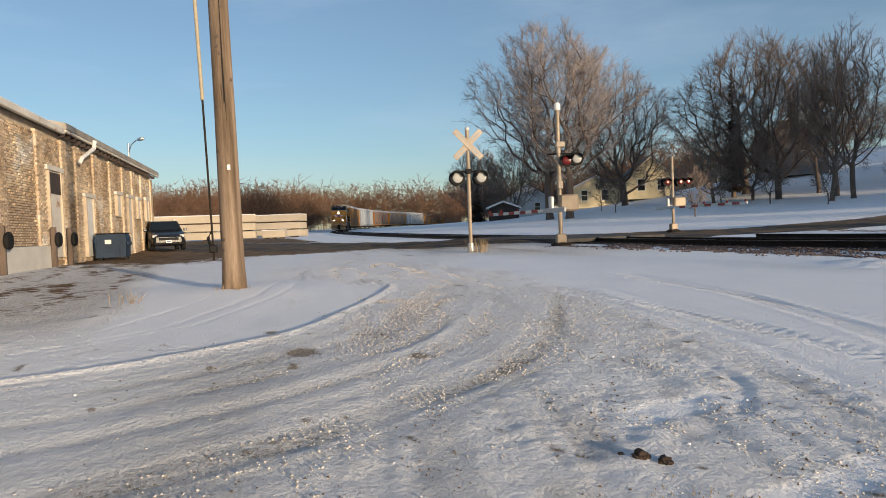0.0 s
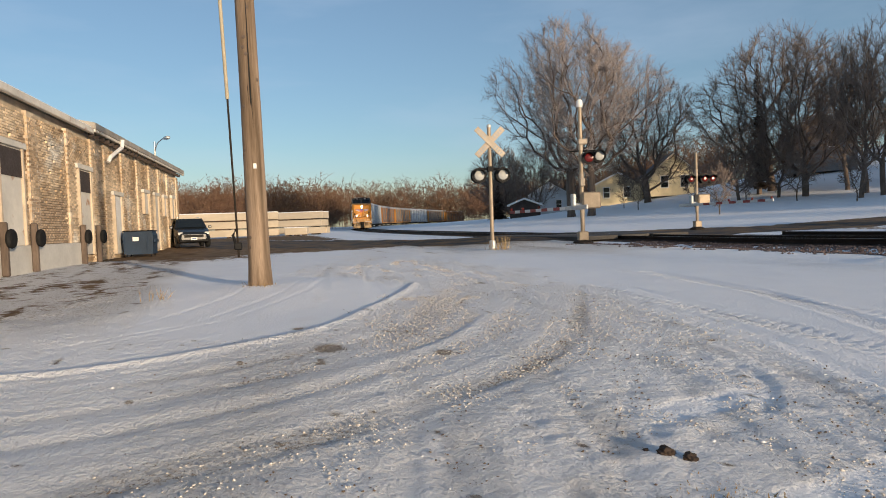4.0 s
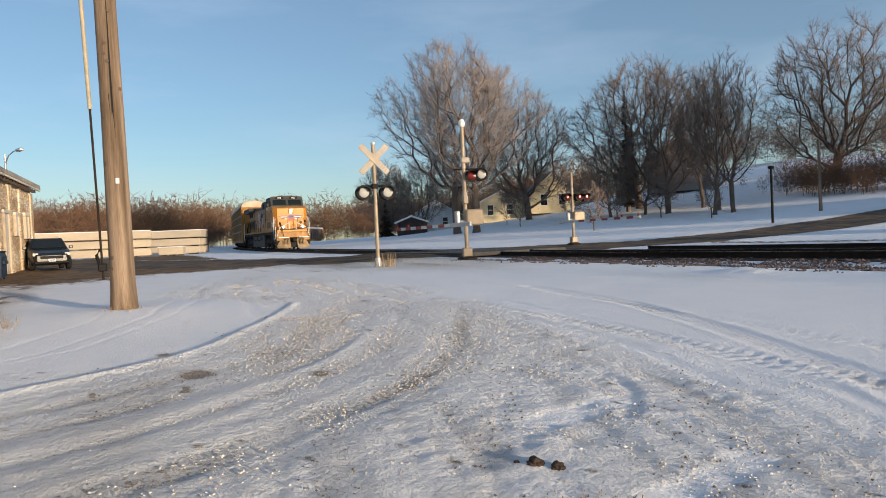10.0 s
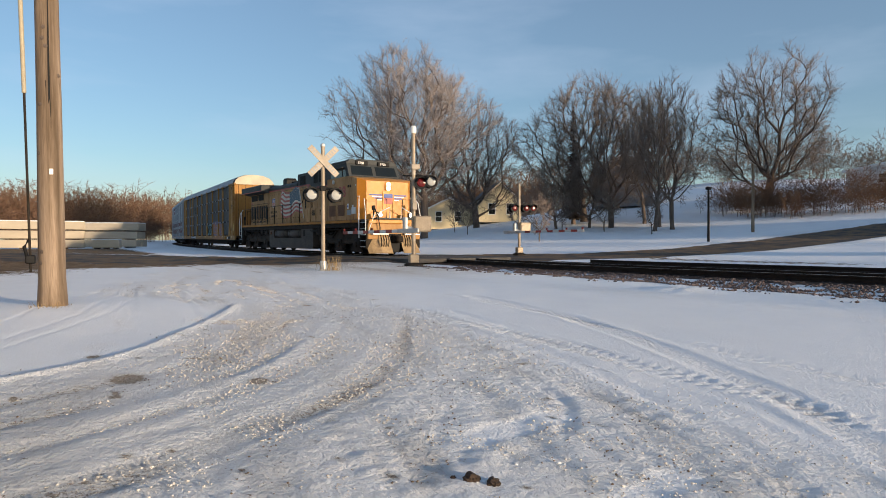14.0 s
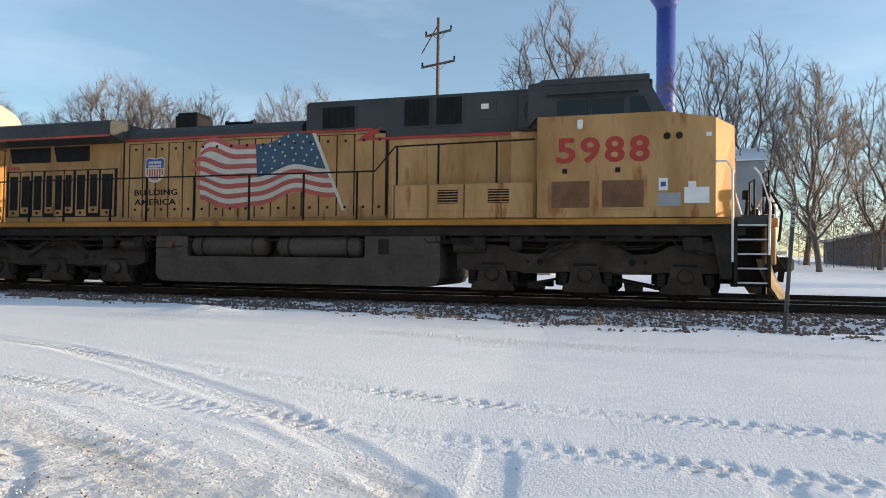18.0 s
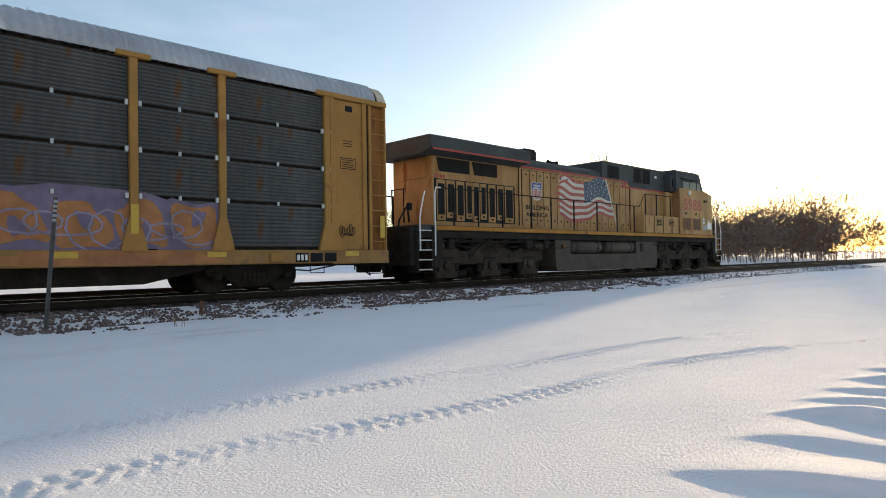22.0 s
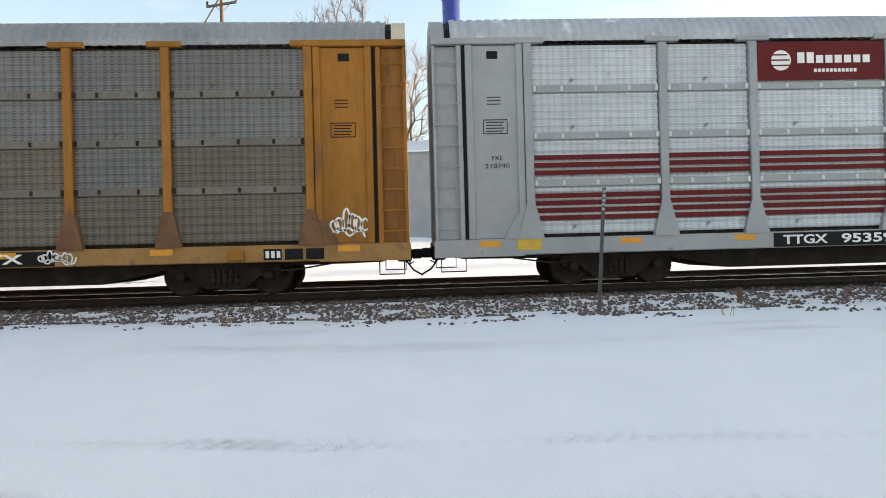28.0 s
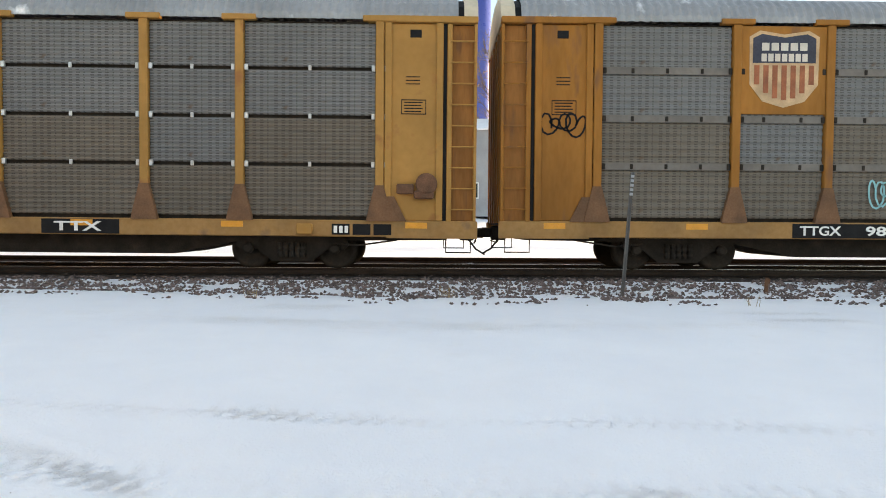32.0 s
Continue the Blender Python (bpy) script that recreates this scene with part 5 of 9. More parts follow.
scrawl("graffiti", car_a, -12.95, -SIDE - 0.001, 2.25, 0.65, 0.4, ORANGE_REF, 22, 4, 0.018)

car_b = autorack("autorack_car", "silver car carrier with bright slotted panels and maroon stripes", PALE)
mark_board(car_b, -6.9, -3.9, "TTGX", -6.7, 0.95, "953597", -5.45, 1.35)
for b_ in range(9):
    x0, x1 = POSTS[b_] + 0.1, POSTS[b_ + 1] - 0.1
    for z in (1.37, 1.52, 1.67, 1.82, 2.29, 2.445, 2.60):
        part("maroon_stripe", Solid().box((x0, -SIDE - 0.012, z), (x1, -SIDE + 0.002, z + 0.098)), MAROON, car_b)
sg = part("emblem_panel", Solid().box((POSTS[2] + 0.1, -SIDE - 0.03, 4.15), (POSTS[3] - 0.1, -SIDE - 0.02, 4.95), 0.004), MAROON, car_b, "maroon panel with white emblem")
part("emblem_disc", Solid().lathe([(0.21, -SIDE - 0.036), (0.21, -SIDE - 0.031)], 24, 0, (-6.65, 0, 4.56), "y"), WHITE_PAINT, sg)
for i in range(3):
    part("emblem_cut", Solid().box((-6.88, -SIDE - 0.041, 4.66 - 0.11 * i), (-6.52 + 0.05 * i, -SIDE - 0.037, 4.69 - 0.11 * i)), MAROON, sg)
for i in range(8):
    part("lettering_bar", Solid().box((-6.3 + 0.2 * i, -SIDE - 0.036, 4.50), (-6.15 + 0.2 * i, -SIDE - 0.031, 4.66 + (0.06 if i in (0, 1) else 0))), WHITE_PAINT, sg)
for i in range(11):
    part("lettering_bar", Solid().box((-5.95 + 0.085 * i, -SIDE - 0.036, 4.31), (-5.89 + 0.085 * i, -SIDE - 0.031, 4.38)), WHITE_PAINT, sg)
sign_text("stencil_mark", "FXE", 0.13, BLACK, car_b, -12.72, -SIDE - 0.004 + 0.008, 2.62, 0.22)
sign_text("stencil_mark", "210740", 0.13, BLACK, car_b, -12.86, -SIDE - 0.004 + 0.008, 2.46, 0.5)
part("yellow_plate", Solid().box((11.75, -SIDE - 0.035, 0.78), (12.25, -SIDE - 0.028, 1.0)), YELLOW_REF, car_b)
part("yellow_plate", Solid().box((-12.25, -SIDE - 0.035, 0.78), (-11.75, -SIDE - 0.028, 1.0)), YELLOW_REF, car_b)
sign_text("reporting_mark", "TTX", 0.17, MAROON, car_b, 5.2, -SIDE - 0.03, 0.78, 0.55, "", 0.006)

car_c = autorack("autorack_car", "dirty orange-yellow car carrier with slotted grey panels and pale tags", NEWER)
mark_board(car_c, -7.95, -5.0, "TTGX", -7.8, 0.85, "980807", -6.45, 1.3)
mark_board(car_c, 5.15, 6.95, "TTX", 5.35, 1.0)
em = part("emblem_panel", Solid().box((POSTS[1] + 0.09, -SIDE - 0.02, 3.2), (POSTS[2] - 0.09, -SIDE + 0.03, 4.96), 0.006), RACK_ORANGE, car_c, "plain yellow panel with a shield")
shield(em, 0.5 * (POSTS[1] + POSTS[2]), -SIDE - 0.022, 4.10, 1.42, 1.54, "faded and rust-stained blue, red and white shield", mat("stained_shield_white", (0.55, 0.36, 0.20), 0.7, vary=0.3, scale=3, bump=0), mat("dark_shield_blue", (0.025, 0.028, 0.05), 0.6, vary=0.3, scale=3, bump=0), mat("rusted_shield_red", (0.33, 0.10, 0.04), 0.7, vary=0.35, scale=4, bump=0))
scrawl("graffiti", car_c, -6.45, -SIDE + 0.012, 1.3, 1.35, 0.7, GRAF_TEAL, 31, 7, 0.02, "pale blue spray tag")
scrawl("graffiti", car_c, -1.0, -SIDE + 0.012, 1.3, 2.3, 0.85, GRAF_TEAL, 33, 5, 0.018, "pale teal spray tag")
scrawl("graffiti", car_c, 12.3, -SIDE - 0.002, 1.1, 0.85, 0.6, WHITE_PAINT, 35, 5, 0.022, "white spray tag")
scrawl("graffiti", car_c, -13.1, -SIDE - 0.002, 2.7, 0.95, 0.55, BLACK, 36, 4, 0.02, "black spray tag")
scrawl("graffiti", car_c, 6.6, -SIDE - 0.031, 0.72, 0.75, 0.28, WHITE_PAINT, 37, 6, 0.016, "white spray tag")

car_d = autorack("autorack_car", "weathered yellow car carrier with ribbed grey panels", dict(NEWER, frame=RACK_YELLOW, beams=False, ribs=10, bolt=STEEL))
mark_board(car_d, 5.2, 6.75, "TTX", 5.45, 0.95)
bw = part("brake_wheel", Solid().lathe([(0.20, -SIDE - 0.16), (0.22, -SIDE - 0.14), (0.20, -SIDE - 0.12), (0.16, -SIDE - 0.14)], 18, 0, (12.9, 0, 1.75), "y").box((12.72, -SIDE - 0.14, 1.72), (13.08, -SIDE - 0.10, 1.78)).box((12.3, -SIDE - 0.12, 1.55), (12.65, -SIDE - 0.01, 1.75), 0.02).box((12.65, -SIDE - 0.16, 1.45), (13.05, -SIDE - 0.01, 1.62), 0.03), RUST, car_d, "rusty brake wheel and gear")

CARS = [(car_a, -21.8), (car_b, -50.15), (car_c, -78.5), (car_d, -106.8)]
for i, c in enumerate((car_b, car_d, car_a)):
    CARS.append((copy_thing(c, Matrix()), -135.1 - 28.35 * i))

# ---------- the locomotive ----------
MID = 3.87   # the middle of the locomotive on the train's own scale


def build_locomotive():
    lo = thing("diesel_locomotive", "faded yellow and grey diesel locomotive with a painted flag", "locomotive")
    shift = pose(-MID, 0, 0)

    def lp(name, solid, mats, parent=lo, label="", smooth=False):
        return part(name, solid, mats, parent, label, shift if parent is lo else None, smooth)

    # frame, sill stripe and walkway
    lp("underframe", Solid().box((-6.6, -1.46, 1.38), (14.2, 1.46, 1.60), 0.02).box((-6.2, -0.75, 0.95), (14.0, 0.75, 1.38), 0.05), DARKGRIME)
    for sgn in (-1, 1):
        lp("sill_stripe", Solid().box((-6.0, sgn * 1.46, 1.615), (13.95, sgn * 1.54, 1.745), 0.01), SILL_ORANGE)
    lp("walkway", Solid().box((-6.7, -1.455, 1.60), (14.6, 1.455, 1.765), 0.01), LOCO_GREY)
    # long hood
    hood = lp("long_hood", Solid().box((-5.62, -0.95, 1.766), (6.3, 0.95, 3.99), 0.03).box((6.32, -0.95, 1.766), (9.7, 0.95, 3.76), 0.03), LOCO_YELLOW)
    top = Solid().plate([(-0.95, 3.99), (-0.95, 4.20), (-0.75, 4.36), (0.75, 4.36), (0.95, 4.20), (0.95, 3.99)], -1.45, 4.0, axis="x")
    lp("hood_roof", top, LOCO_GREY)
    high = Solid().plate([(4.12, 4.0), (4.12, 4.70), (4.2, 4.76), (9.75, 4.76), (9.75, 3.77), (6.35, 3.77), (6.0, 4.0)], -0.95, 0.95)
    lp("raised_roof", high, LOCO_GREY)
    # radiator wings
    wing = Solid().plate([(-1.5, 4.10), (-1.5, 4.44), (-1.42, 4.50), (1.42, 4.50), (1.5, 4.44), (1.5, 4.10), (0.95, 3.96), (-0.95, 3.96)], -6.15, -1.38, axis="x")
    lp("radiator_roof", wing, LOCO_GREY)
    for sgn in (-1, 1):
        lp("red_stripe", Solid().box((-6.1, sgn * 1.503, 4.04), (-1.4, sgn * 1.508, 4.10)), RED_LINE)
        lp("red_stripe", Solid().box((-1.38, sgn * 0.951, 3.985), (5.9, sgn * 0.958, 4.05)), RED_LINE)
        lp("red_stripe", Solid().plate([(5.85, 3.985), (6.18, 4.052), (5.90, 3.80), (6.35, 3.80), (6.35, 3.735), (5.50, 3.735)], sgn * 0.967, sgn * 0.971), RED_LINE)
        lp("red_stripe", Solid().box((6.3, sgn * 0.951, 3.735), (9.75, sgn * 0.969, 3.80)), RED_LINE)
        for x0, x1 in ((-5.45, -3.95), (-3.83, -2.58)):
            g = lp("radiator_screen", Solid().plate([(x0 + 0.12, 3.50), (x0, 3.93), (x1, 3.93), (x1, 3.50)], sgn * 0.952, sgn * 0.975), DARKGRILLE)
        for x0, w, z0 in ((-5.40, 0.29, 2.02), (-4.96, 0.27, 2.1), (-4.52, 0.27, 2.02), (-4.07, 0.21, 2.1), (-3.75, 0.23, 2.02), (-3.38, 0.20, 2.1), (-2.98, 0.27, 2.02), (-2.53, 0.24, 2.1), (-2.12, 0.36, 2.02)):
            lv = lp("louvre_door", Solid().box((x0 - 0.05, sgn * 0.951, z0 - 0.06), (x0 + w + 0.05, sgn * 0.965, 3.24), 0.006), LOCO_YELLOW)
            gl = Solid()
            gl.box((x0, sgn * 0.966, z0 + 0.12), (x0 + w, sgn * 0.972, 3.12))
            part("louvre", gl, DARKGRILLE, lv)
            part("latch", Solid().box((x0 + w / 2 - 0.04, sgn * 0.966, z0), (x0 + w / 2 + 0.04, sgn * 0.99, z0 + 0.06), 0.006), DARKGRIME, lv)
        # engine room doors
        # black sheets behind the doors and louvres paint the shade in the gaps
        lp("door_seal", Solid().box((-1.25, sgn * 0.9502, 1.90), (6.29, sgn * 0.9508, 3.92)), BLACK)
        lp("door_seal", Solid().box((-5.55, sgn * 0.9502, 1.93), (-1.62, sgn * 0.9508, 3.27)), BLACK)
        lp("radiator_frame", Solid().box((-5.58, sgn * 0.951, 3.40), (-2.50, sgn * 0.958, 3.985), 0.004), LOCO_YELLOW)
        lp("hood_seam", Solid().box((-1.42, sgn * 0.951, 1.90), (-1.39, sgn * 0.975, 3.98)), DARKGRIME)
        lp("hood_seam", Solid().box((6.29, sgn * 0.951, 1.90), (6.32, sgn * 0.975, 3.74)), DARKGRIME)
        xs = [-1.22, -0.78, -0.36, 0.05, 0.50, 0.90, 1.34, 1.75, 2.20, 2.68, 3.15, 3.62, 4.02, 4.50, 4.98, 5.45, 5.95, 6.28]
        for a, b in zip(xs, xs[1:]):
            dr = lp("hood_door", Solid().box((a + 0.017, sgn * 0.951, 1.86), (b - 0.017, sgn * 0.966, 3.90), 0.006), LOCO_YELLOW)
            if sgn < 0:
                for z in (2.08, 3.72):
                    part("latch", Solid().box((0.5 * (a + b) - 0.035, -0.966, z), (0.5 * (a + b) + 0.035, -0.985, z + 0.06), 0.006), DARKGRIME, dr)
        for a, b in ((6.38, 7.3), (7.34, 8.2), (8.24, 9.1), (9.14, 9.68)):
            lp("hood_door", Solid().box((a, sgn * 0.951, 2.62), (b, sgn * 0.966, 3.70), 0.006), LOCO_YELLOW)
        # upper vents
        for a, b, z0, z1 in ((4.58, 5.44, 4.08, 4.60), (6.74, 7.36, 4.04, 4.68), (7.54, 8.16, 4.04, 4.68)):
            v = lp("air_intake", Solid().box((a - 0.05, sgn * 0.951, z0 - 0.05), (b + 0.05, sgn * 0.968, z1 + 0.05), 0.006), LOCO_GREY)
            part("screen", Solid().box((a, sgn * 0.969, z0), (b, sgn * 0.976, z1)), DARKGRILLE, v)
            for i in range(4):
                q = a + (b - a) * (i + 1) / 5
                part("slat", Solid().box((q - 0.012, sgn * 0.977, z0), (q + 0.012, sgn * 0.985, z1)), BLACK, v)
        lp("hatch", Solid().box((8.42, sgn * 0.951, 4.10), (8.98, sgn * 0.962, 4.55), 0.006), LOCO_GREY)
        lp("data_plate", Solid().box((8.62, sgn * 0.963, 4.36), (8.80, sgn * 0.967, 4.48)), WHITE_PAINT)
        # low lockers beside the hood
        lk = lp("locker", Solid().box((6.62, sgn * 0.96, 1.766), (9.98, sgn * 1.47, 2.56), 0.025), LOCO_YELLOW, label="rust-streaked yellow battery box")
        for a in (6.9, 7.75, 8.6, 9.3):
            part("lid", Solid().box((a - 0.2, sgn * 1.471, 1.95), (a + 0.5, sgn * 1.482, 2.5), 0.006), LOCO_YELLOW, lk)
        for a in (7.78, 8.95):
            v = part("vent", Solid().box((a - 0.04, sgn * 1.483, 2.11), (a + 0.44, sgn * 1.49, 2.42)), DARKGRILLE, lk)
            for q in range(5):
                part("slat", Solid().box((a - 0.04, sgn * 1.49, 2.125 + 0.062 * q), (a + 0.44, sgn * 1.51, 2.145 + 0.062 * q)), LOCO_YELLOW, v)
        for a in (6.68, 7.5, 8.35, 9.2, 9.92):
            part("strap_seam", Solid().box((a, sgn * 1.471, 1.78), (a + 0.022, sgn * 1.492, 2.55)), POST_RUST, lk)
    # roof fittings
    st = lp("exhaust_hood", Solid().box((-0.26, -0.36, 4.34), (0.46, 0.36, 4.80), 0.03).box((-0.22, -0.32, 4.80), (0.42, 0.32, 4.88), 0.02), BLACK)
    hn = lp("air_horn", Solid().tube([(1.65, -0.1, 4.36), (1.65, -0.1, 4.52)], 0.03, 8).tube([(1.5, -0.1, 4.55), (1.95, -0.1, 4.55), (2.1, -0.1, 4.55)], [0.04, 0.035, 0.09], 10).tube([(1.75, -0.25, 4.52), (1.45, -0.25, 4.52), (1.32, -0.25, 4.52)], [0.04, 0.035, 0.08], 10), BLACK, label="black roof horns")
    lp("roof_rib", Solid().box((-6.0, -1.0, 4.50), (-5.2, 1.0, 4.53)).box((-4.4, -1.0, 4.50), (-2.9, 1.0, 4.54), 0.01), LOCO_GREY)
    # cab and nose
    cab = lp("cab", Solid().plate([(10.0, 1.766), (10.0, 3.97), (12.62, 3.97), (13.62, 3.80), (13.62, 1.766)], -1.50, 1.50), LOCO_YELLOW)
    up = Solid().plate([(9.78, 3.77), (9.78, 4.70), (10.2, 4.78), (12.25, 4.78), (12.66, 3.98), (9.98, 3.98)], -1.46, 1.46)
    lp("cab_upper", up, LOCO_GREY)
    roof = Solid().plate([(-1.48, 4.66), (-1.25, 4.86), (1.25, 4.86), (1.48, 4.66)], 10.05, 12.34, axis="x")
    lp("cab_roof", roof, LOCO_GREY)
    lp("antenna_base", Solid().box((10.5, -0.9, 4.86), (11.3, 0.5, 4.92), 0.02).box((11.5, -0.7, 4.86), (12.1, 0.7, 4.94), 0.02), LOCO_GREY)
    lp("cab_rear_box", Solid().box((9.35, -1.15, 1.766), (10.0, 1.15, 3.76), 0.03), LOCO_YELLOW)
    lp("cab_rear_hood", Solid().box((9.55, -1.30, 3.765), (10.1, 1.30, 4.58), 0.05), LOCO_GREY)
    for sgn in (-1, 1):
        lp("porthole", Solid().plate([(9.70, 4.0), (9.66, 4.2), (9.72, 4.38), (9.86, 4.40), (9.92, 4.2), (9.86, 4.0)], sgn * 1.301, sgn * 1.308), GLASS)
    nose = Solid()
    v = [(13.62, -1.5, 1.766), (13.62, -1.5, 3.80), (14.02, -1.18, 3.66), (14.06, -1.18, 1.766), (13.62, 1.5, 1.766), (13.62, 1.5, 3.80), (14.02, 1.18, 3.66), (14.06, 1.18, 1.766)]
    nose.add(v, [(0, 1, 2, 3), (3, 2, 6, 7), (7, 6, 5, 4), (1, 5, 6, 2), (0, 3, 7, 4), (0, 4, 5, 1)])
    ns = lp("nose", nose, NOSE_YELLOW, label="bright yellow nose")
    part("nose_door", Solid().box((14.061, -0.32, 1.95), (14.075, 0.32, 3.2), 0.01), NOSE_YELLOW, ns)
    lampb = part("headlight_box", Solid().box((14.02, -0.17, 3.22), (14.10, 0.17, 3.62), 0.02), NOSE_YELLOW, ns)
    for z in (3.32, 3.51):
        part("headlight", Solid().lathe([(0.1, 14.101), (0.1, 14.112)], 16, 0, (0, 0, z), "x"), HEADLIGHT, lampb, "lit headlight")
    # winged emblem across the nose: plain bars in blue, white and red
    for z, w, mm in ((2.98, 1.05, SHIELD_BLUE), (2.90, 0.9, WHITE_PAINT), (2.82, 0.78, SHIELD_BLUE), (2.74, 0.62, WHITE_PAINT)):
        for sgn in (-1, 1):
            part("wing_bar", Solid().box((14.062, sgn * 0.34, z - 0.03), (14.07, sgn * w, z + 0.03)), mm, ns)
    part("wing_shield", Solid().box((14.076, -0.24, 2.55), (14.082, 0.24, 3.05)), FLAG_RED, ns)
    part("wing_shield", Solid().box((14.083, -0.24, 2.85), (14.088, 0.24, 3.05)), SHIELD_BLUE, ns)
    # glass
    for a, b in ((10.42, 11.10), (11.16, 11.82)):
        for sgn in (-1, 1):
            w = lp("side_window", Solid().box((a - 0.04, sgn * 1.462, 3.70), (b + 0.04, sgn * 1.475, 4.36), 0.006), LOCO_GREY)
            part("pane", Solid().box((a, sgn * 1.476, 3.75), (b, sgn * 1.482, 4.31)), GLASS, w)
    for sgn in (-1, 1):
        lp("side_window", Solid().plate([(11.95, 3.80), (11.95, 4.32), (12.22, 4.32), (12.42, 3.86)], sgn * 1.462, sgn * 1.472), GLASS)
        lp("sun_visor", Solid().plate([(10.2, 4.42), (10.2, 4.46), (12.1, 4.46), (12.1, 4.42)], sgn * 1.46, sgn * 1.62), LOCO_GREY)
        lp("mirror", Solid().box((10.86, sgn * 1.50, 3.66), (10.98, sgn * 1.60, 3.86), 0.02), WHITE_PAINT)
        # windscreen halves lie on the sloping front
        ws = Solid()
        y0, y1 = sgn * 0.10, sgn * 1.30
        ws.add([(12.64, y0, 4.06), (12.64, y1, 4.06), (12.40, y1 * 0.97, 4.54), (12.40, y0, 4.54), (12.60, y0, 4.05), (12.60, y1, 4.05), (12.36, y1 * 0.97, 4.53), (12.36, y0, 4.53)],
               [(0, 1, 2, 3), (4, 7, 6, 5), (0, 3, 7, 4), (1, 5, 6, 2), (2, 6, 7, 3), (0, 4, 5, 1)])
        lp("windscreen", ws, GLASS)
        nb = lp("number_board", Solid().box((12.24, sgn * 0.28, 4.60), (12.42, sgn * 0.98, 4.82), 0.02), BLACK)
        me = letters("5988", 0.17)
        me.transform(Matrix.Translation((12.424, -0.85 if sgn < 0 else 0.40, 4.645)) @ Matrix.Rotation(radians(90), 4, "Z"))
        me.materials.clear()
        me.materials.append(WHITE_PAINT)
        part("board_number", me, None, nb)
    # the road number, doors and stickers on the cab side
    for i, ch in enumerate("5988"):
        sign_text("road_digit", ch, 0.74, RED_LINE, lo, 10.42 + 0.505 * i - MID, -1.506, 2.96, 0.41, "large red numeral", 0.02)
        sign_text("small_digit", ch, 0.20, RED_LINE, lo, -5.56 + 0.13 * i - MID, -0.954, 3.30, 0.11, "small red numeral", 0.006)
    for a, b in ((10.32, 11.12), (11.38, 12.22)):
        d = lp("access_door", Solid().box((a - 0.06, -1.501, 1.93), (b + 0.06, -1.512, 2.62), 0.006), LOCO_YELLOW)
        part("brown_screen", Solid().box((a, -1.513, 1.98), (b, -1.519, 2.55)), POST_RUST, d)
    for a, b, c, e, mm in ((12.52, 2.32, 12.70, 2.58, WHITE_PAINT), (12.50, 2.0, 12.95, 2.27, SILVER), (13.02, 2.05, 13.50, 2.38, WHITE_PAINT), (13.1, 2.38, 13.25, 2.5, WHITE_PAINT), (13.44, 3.42, 13.54, 3.5, WHITE_PAINT)):
        lp("sticker", Solid().box((a, -1.501, b), (c, -1.506, e)), mm)
    lp("sticker", Solid().box((12.56, -1.507, 2.40), (12.66, -1.51, 2.5)), SHIELD_BLUE)
    for x in (12.68, 12.92):
        lp("vent_cap", Solid().lathe([(0.07, -1.50), (0.07, -1.53)], 12, 0, (x, 0, 3.45), "y"), DARKGRIME)
    for x in (10.55, 11.65):
        lp("bracket", Solid().box((x, -1.55, 2.72), (x + 0.10, -1.50, 2.82), 0.01), DARKGRIME)
    # painted flag, rippling towards the rear
    def at(u, v):
        lx, lz = 1.05 - 0.28 * math.sin(math.pi * min(1, v * 1.1)) * (v > 0.3), 3.74 - 1.62 * v
        rx, rz = 4.36 + 0.66 * v, 3.92 - 1.50 * v
        x, z = lx + (rx - lx) * u, lz + (rz - lz) * u
        return x, z + (0.19 * math.sin(8.6 * u + 0.4 + 1.3 * v) + 0.065 * math.sin(17 * u + 2 * v)) * (1 - u * 0.6) + 0.12 * u * (1 - u) * 4 * 0.25
    fl = lp("painted_flag", Solid().plate([at(i / 20, 0) for i in range(21)] + [at(1 - i / 20, 1) for i in range(21)], -0.967, -0.9675), FLAG_WHITE, label="painted waving striped flag")

    def strip(v0, v1, u0, u1, y, mm, name, n=26):
        s = Solid()
        for i in range(n + 1):
            u = u0 + (u1 - u0) * i / n
            a, b = at(u, v0), at(u, v1)
            s.v += [(a[0], y, a[1]), (b[0], y, b[1])]
        for i in range(n):
            s.f.append((2 * i, 2 * i + 1, 2 * i + 3, 2 * i + 2))
            s.m.append(0)
        part(name, s, mm, fl)
    for k in range(0, 13, 2):
        strip(k / 13, (k + 1) / 13, 0.0, 1.0, -0.970, FLAG_RED, "red_stripe")
    strip(0.0, 7 / 13, 0.50, 1.0, -0.973, FLAG_BLUE, "blue_canton", 14)
    for r in range(5):
        for c in range(6):
            x, z = at(0.54 + 0.078 * c + 0.03 * (r % 2), 0.05 + 0.105 * r)
            pts = [(x + (0.042 if i % 2 == 0 else 0.017) * math.sin(0.6283 * i), z + (0.042 if i % 2 == 0 else 0.017) * math.cos(0.6283 * i)) for i in range(10)]
            part("white_star", Solid().plate(pts, -0.9745, -0.9775), FLAG_WHITE, fl)
    lp("flag_staff", Solid().plate([(4.30, 3.98), (4.40, 3.98), (5.22, 2.03), (5.14, 2.03)], -0.967, -0.978), FLAG_WHITE)
    shield(lo, -0.38 - MID, -0.967, 3.18, 0.62, 0.70, "blue, red and white shield")
    sign_text("slogan", "BUILDING", 0.22, BLACK, lo, -1.03 - MID, -0.969, 2.50, 1.38, "black slogan letters", 0.004)
    sign_text("slogan", "AMERICA", 0.22, BLACK, lo, -1.03 - MID, -0.969, 2.24, 1.34, "black slogan letters", 0.004)
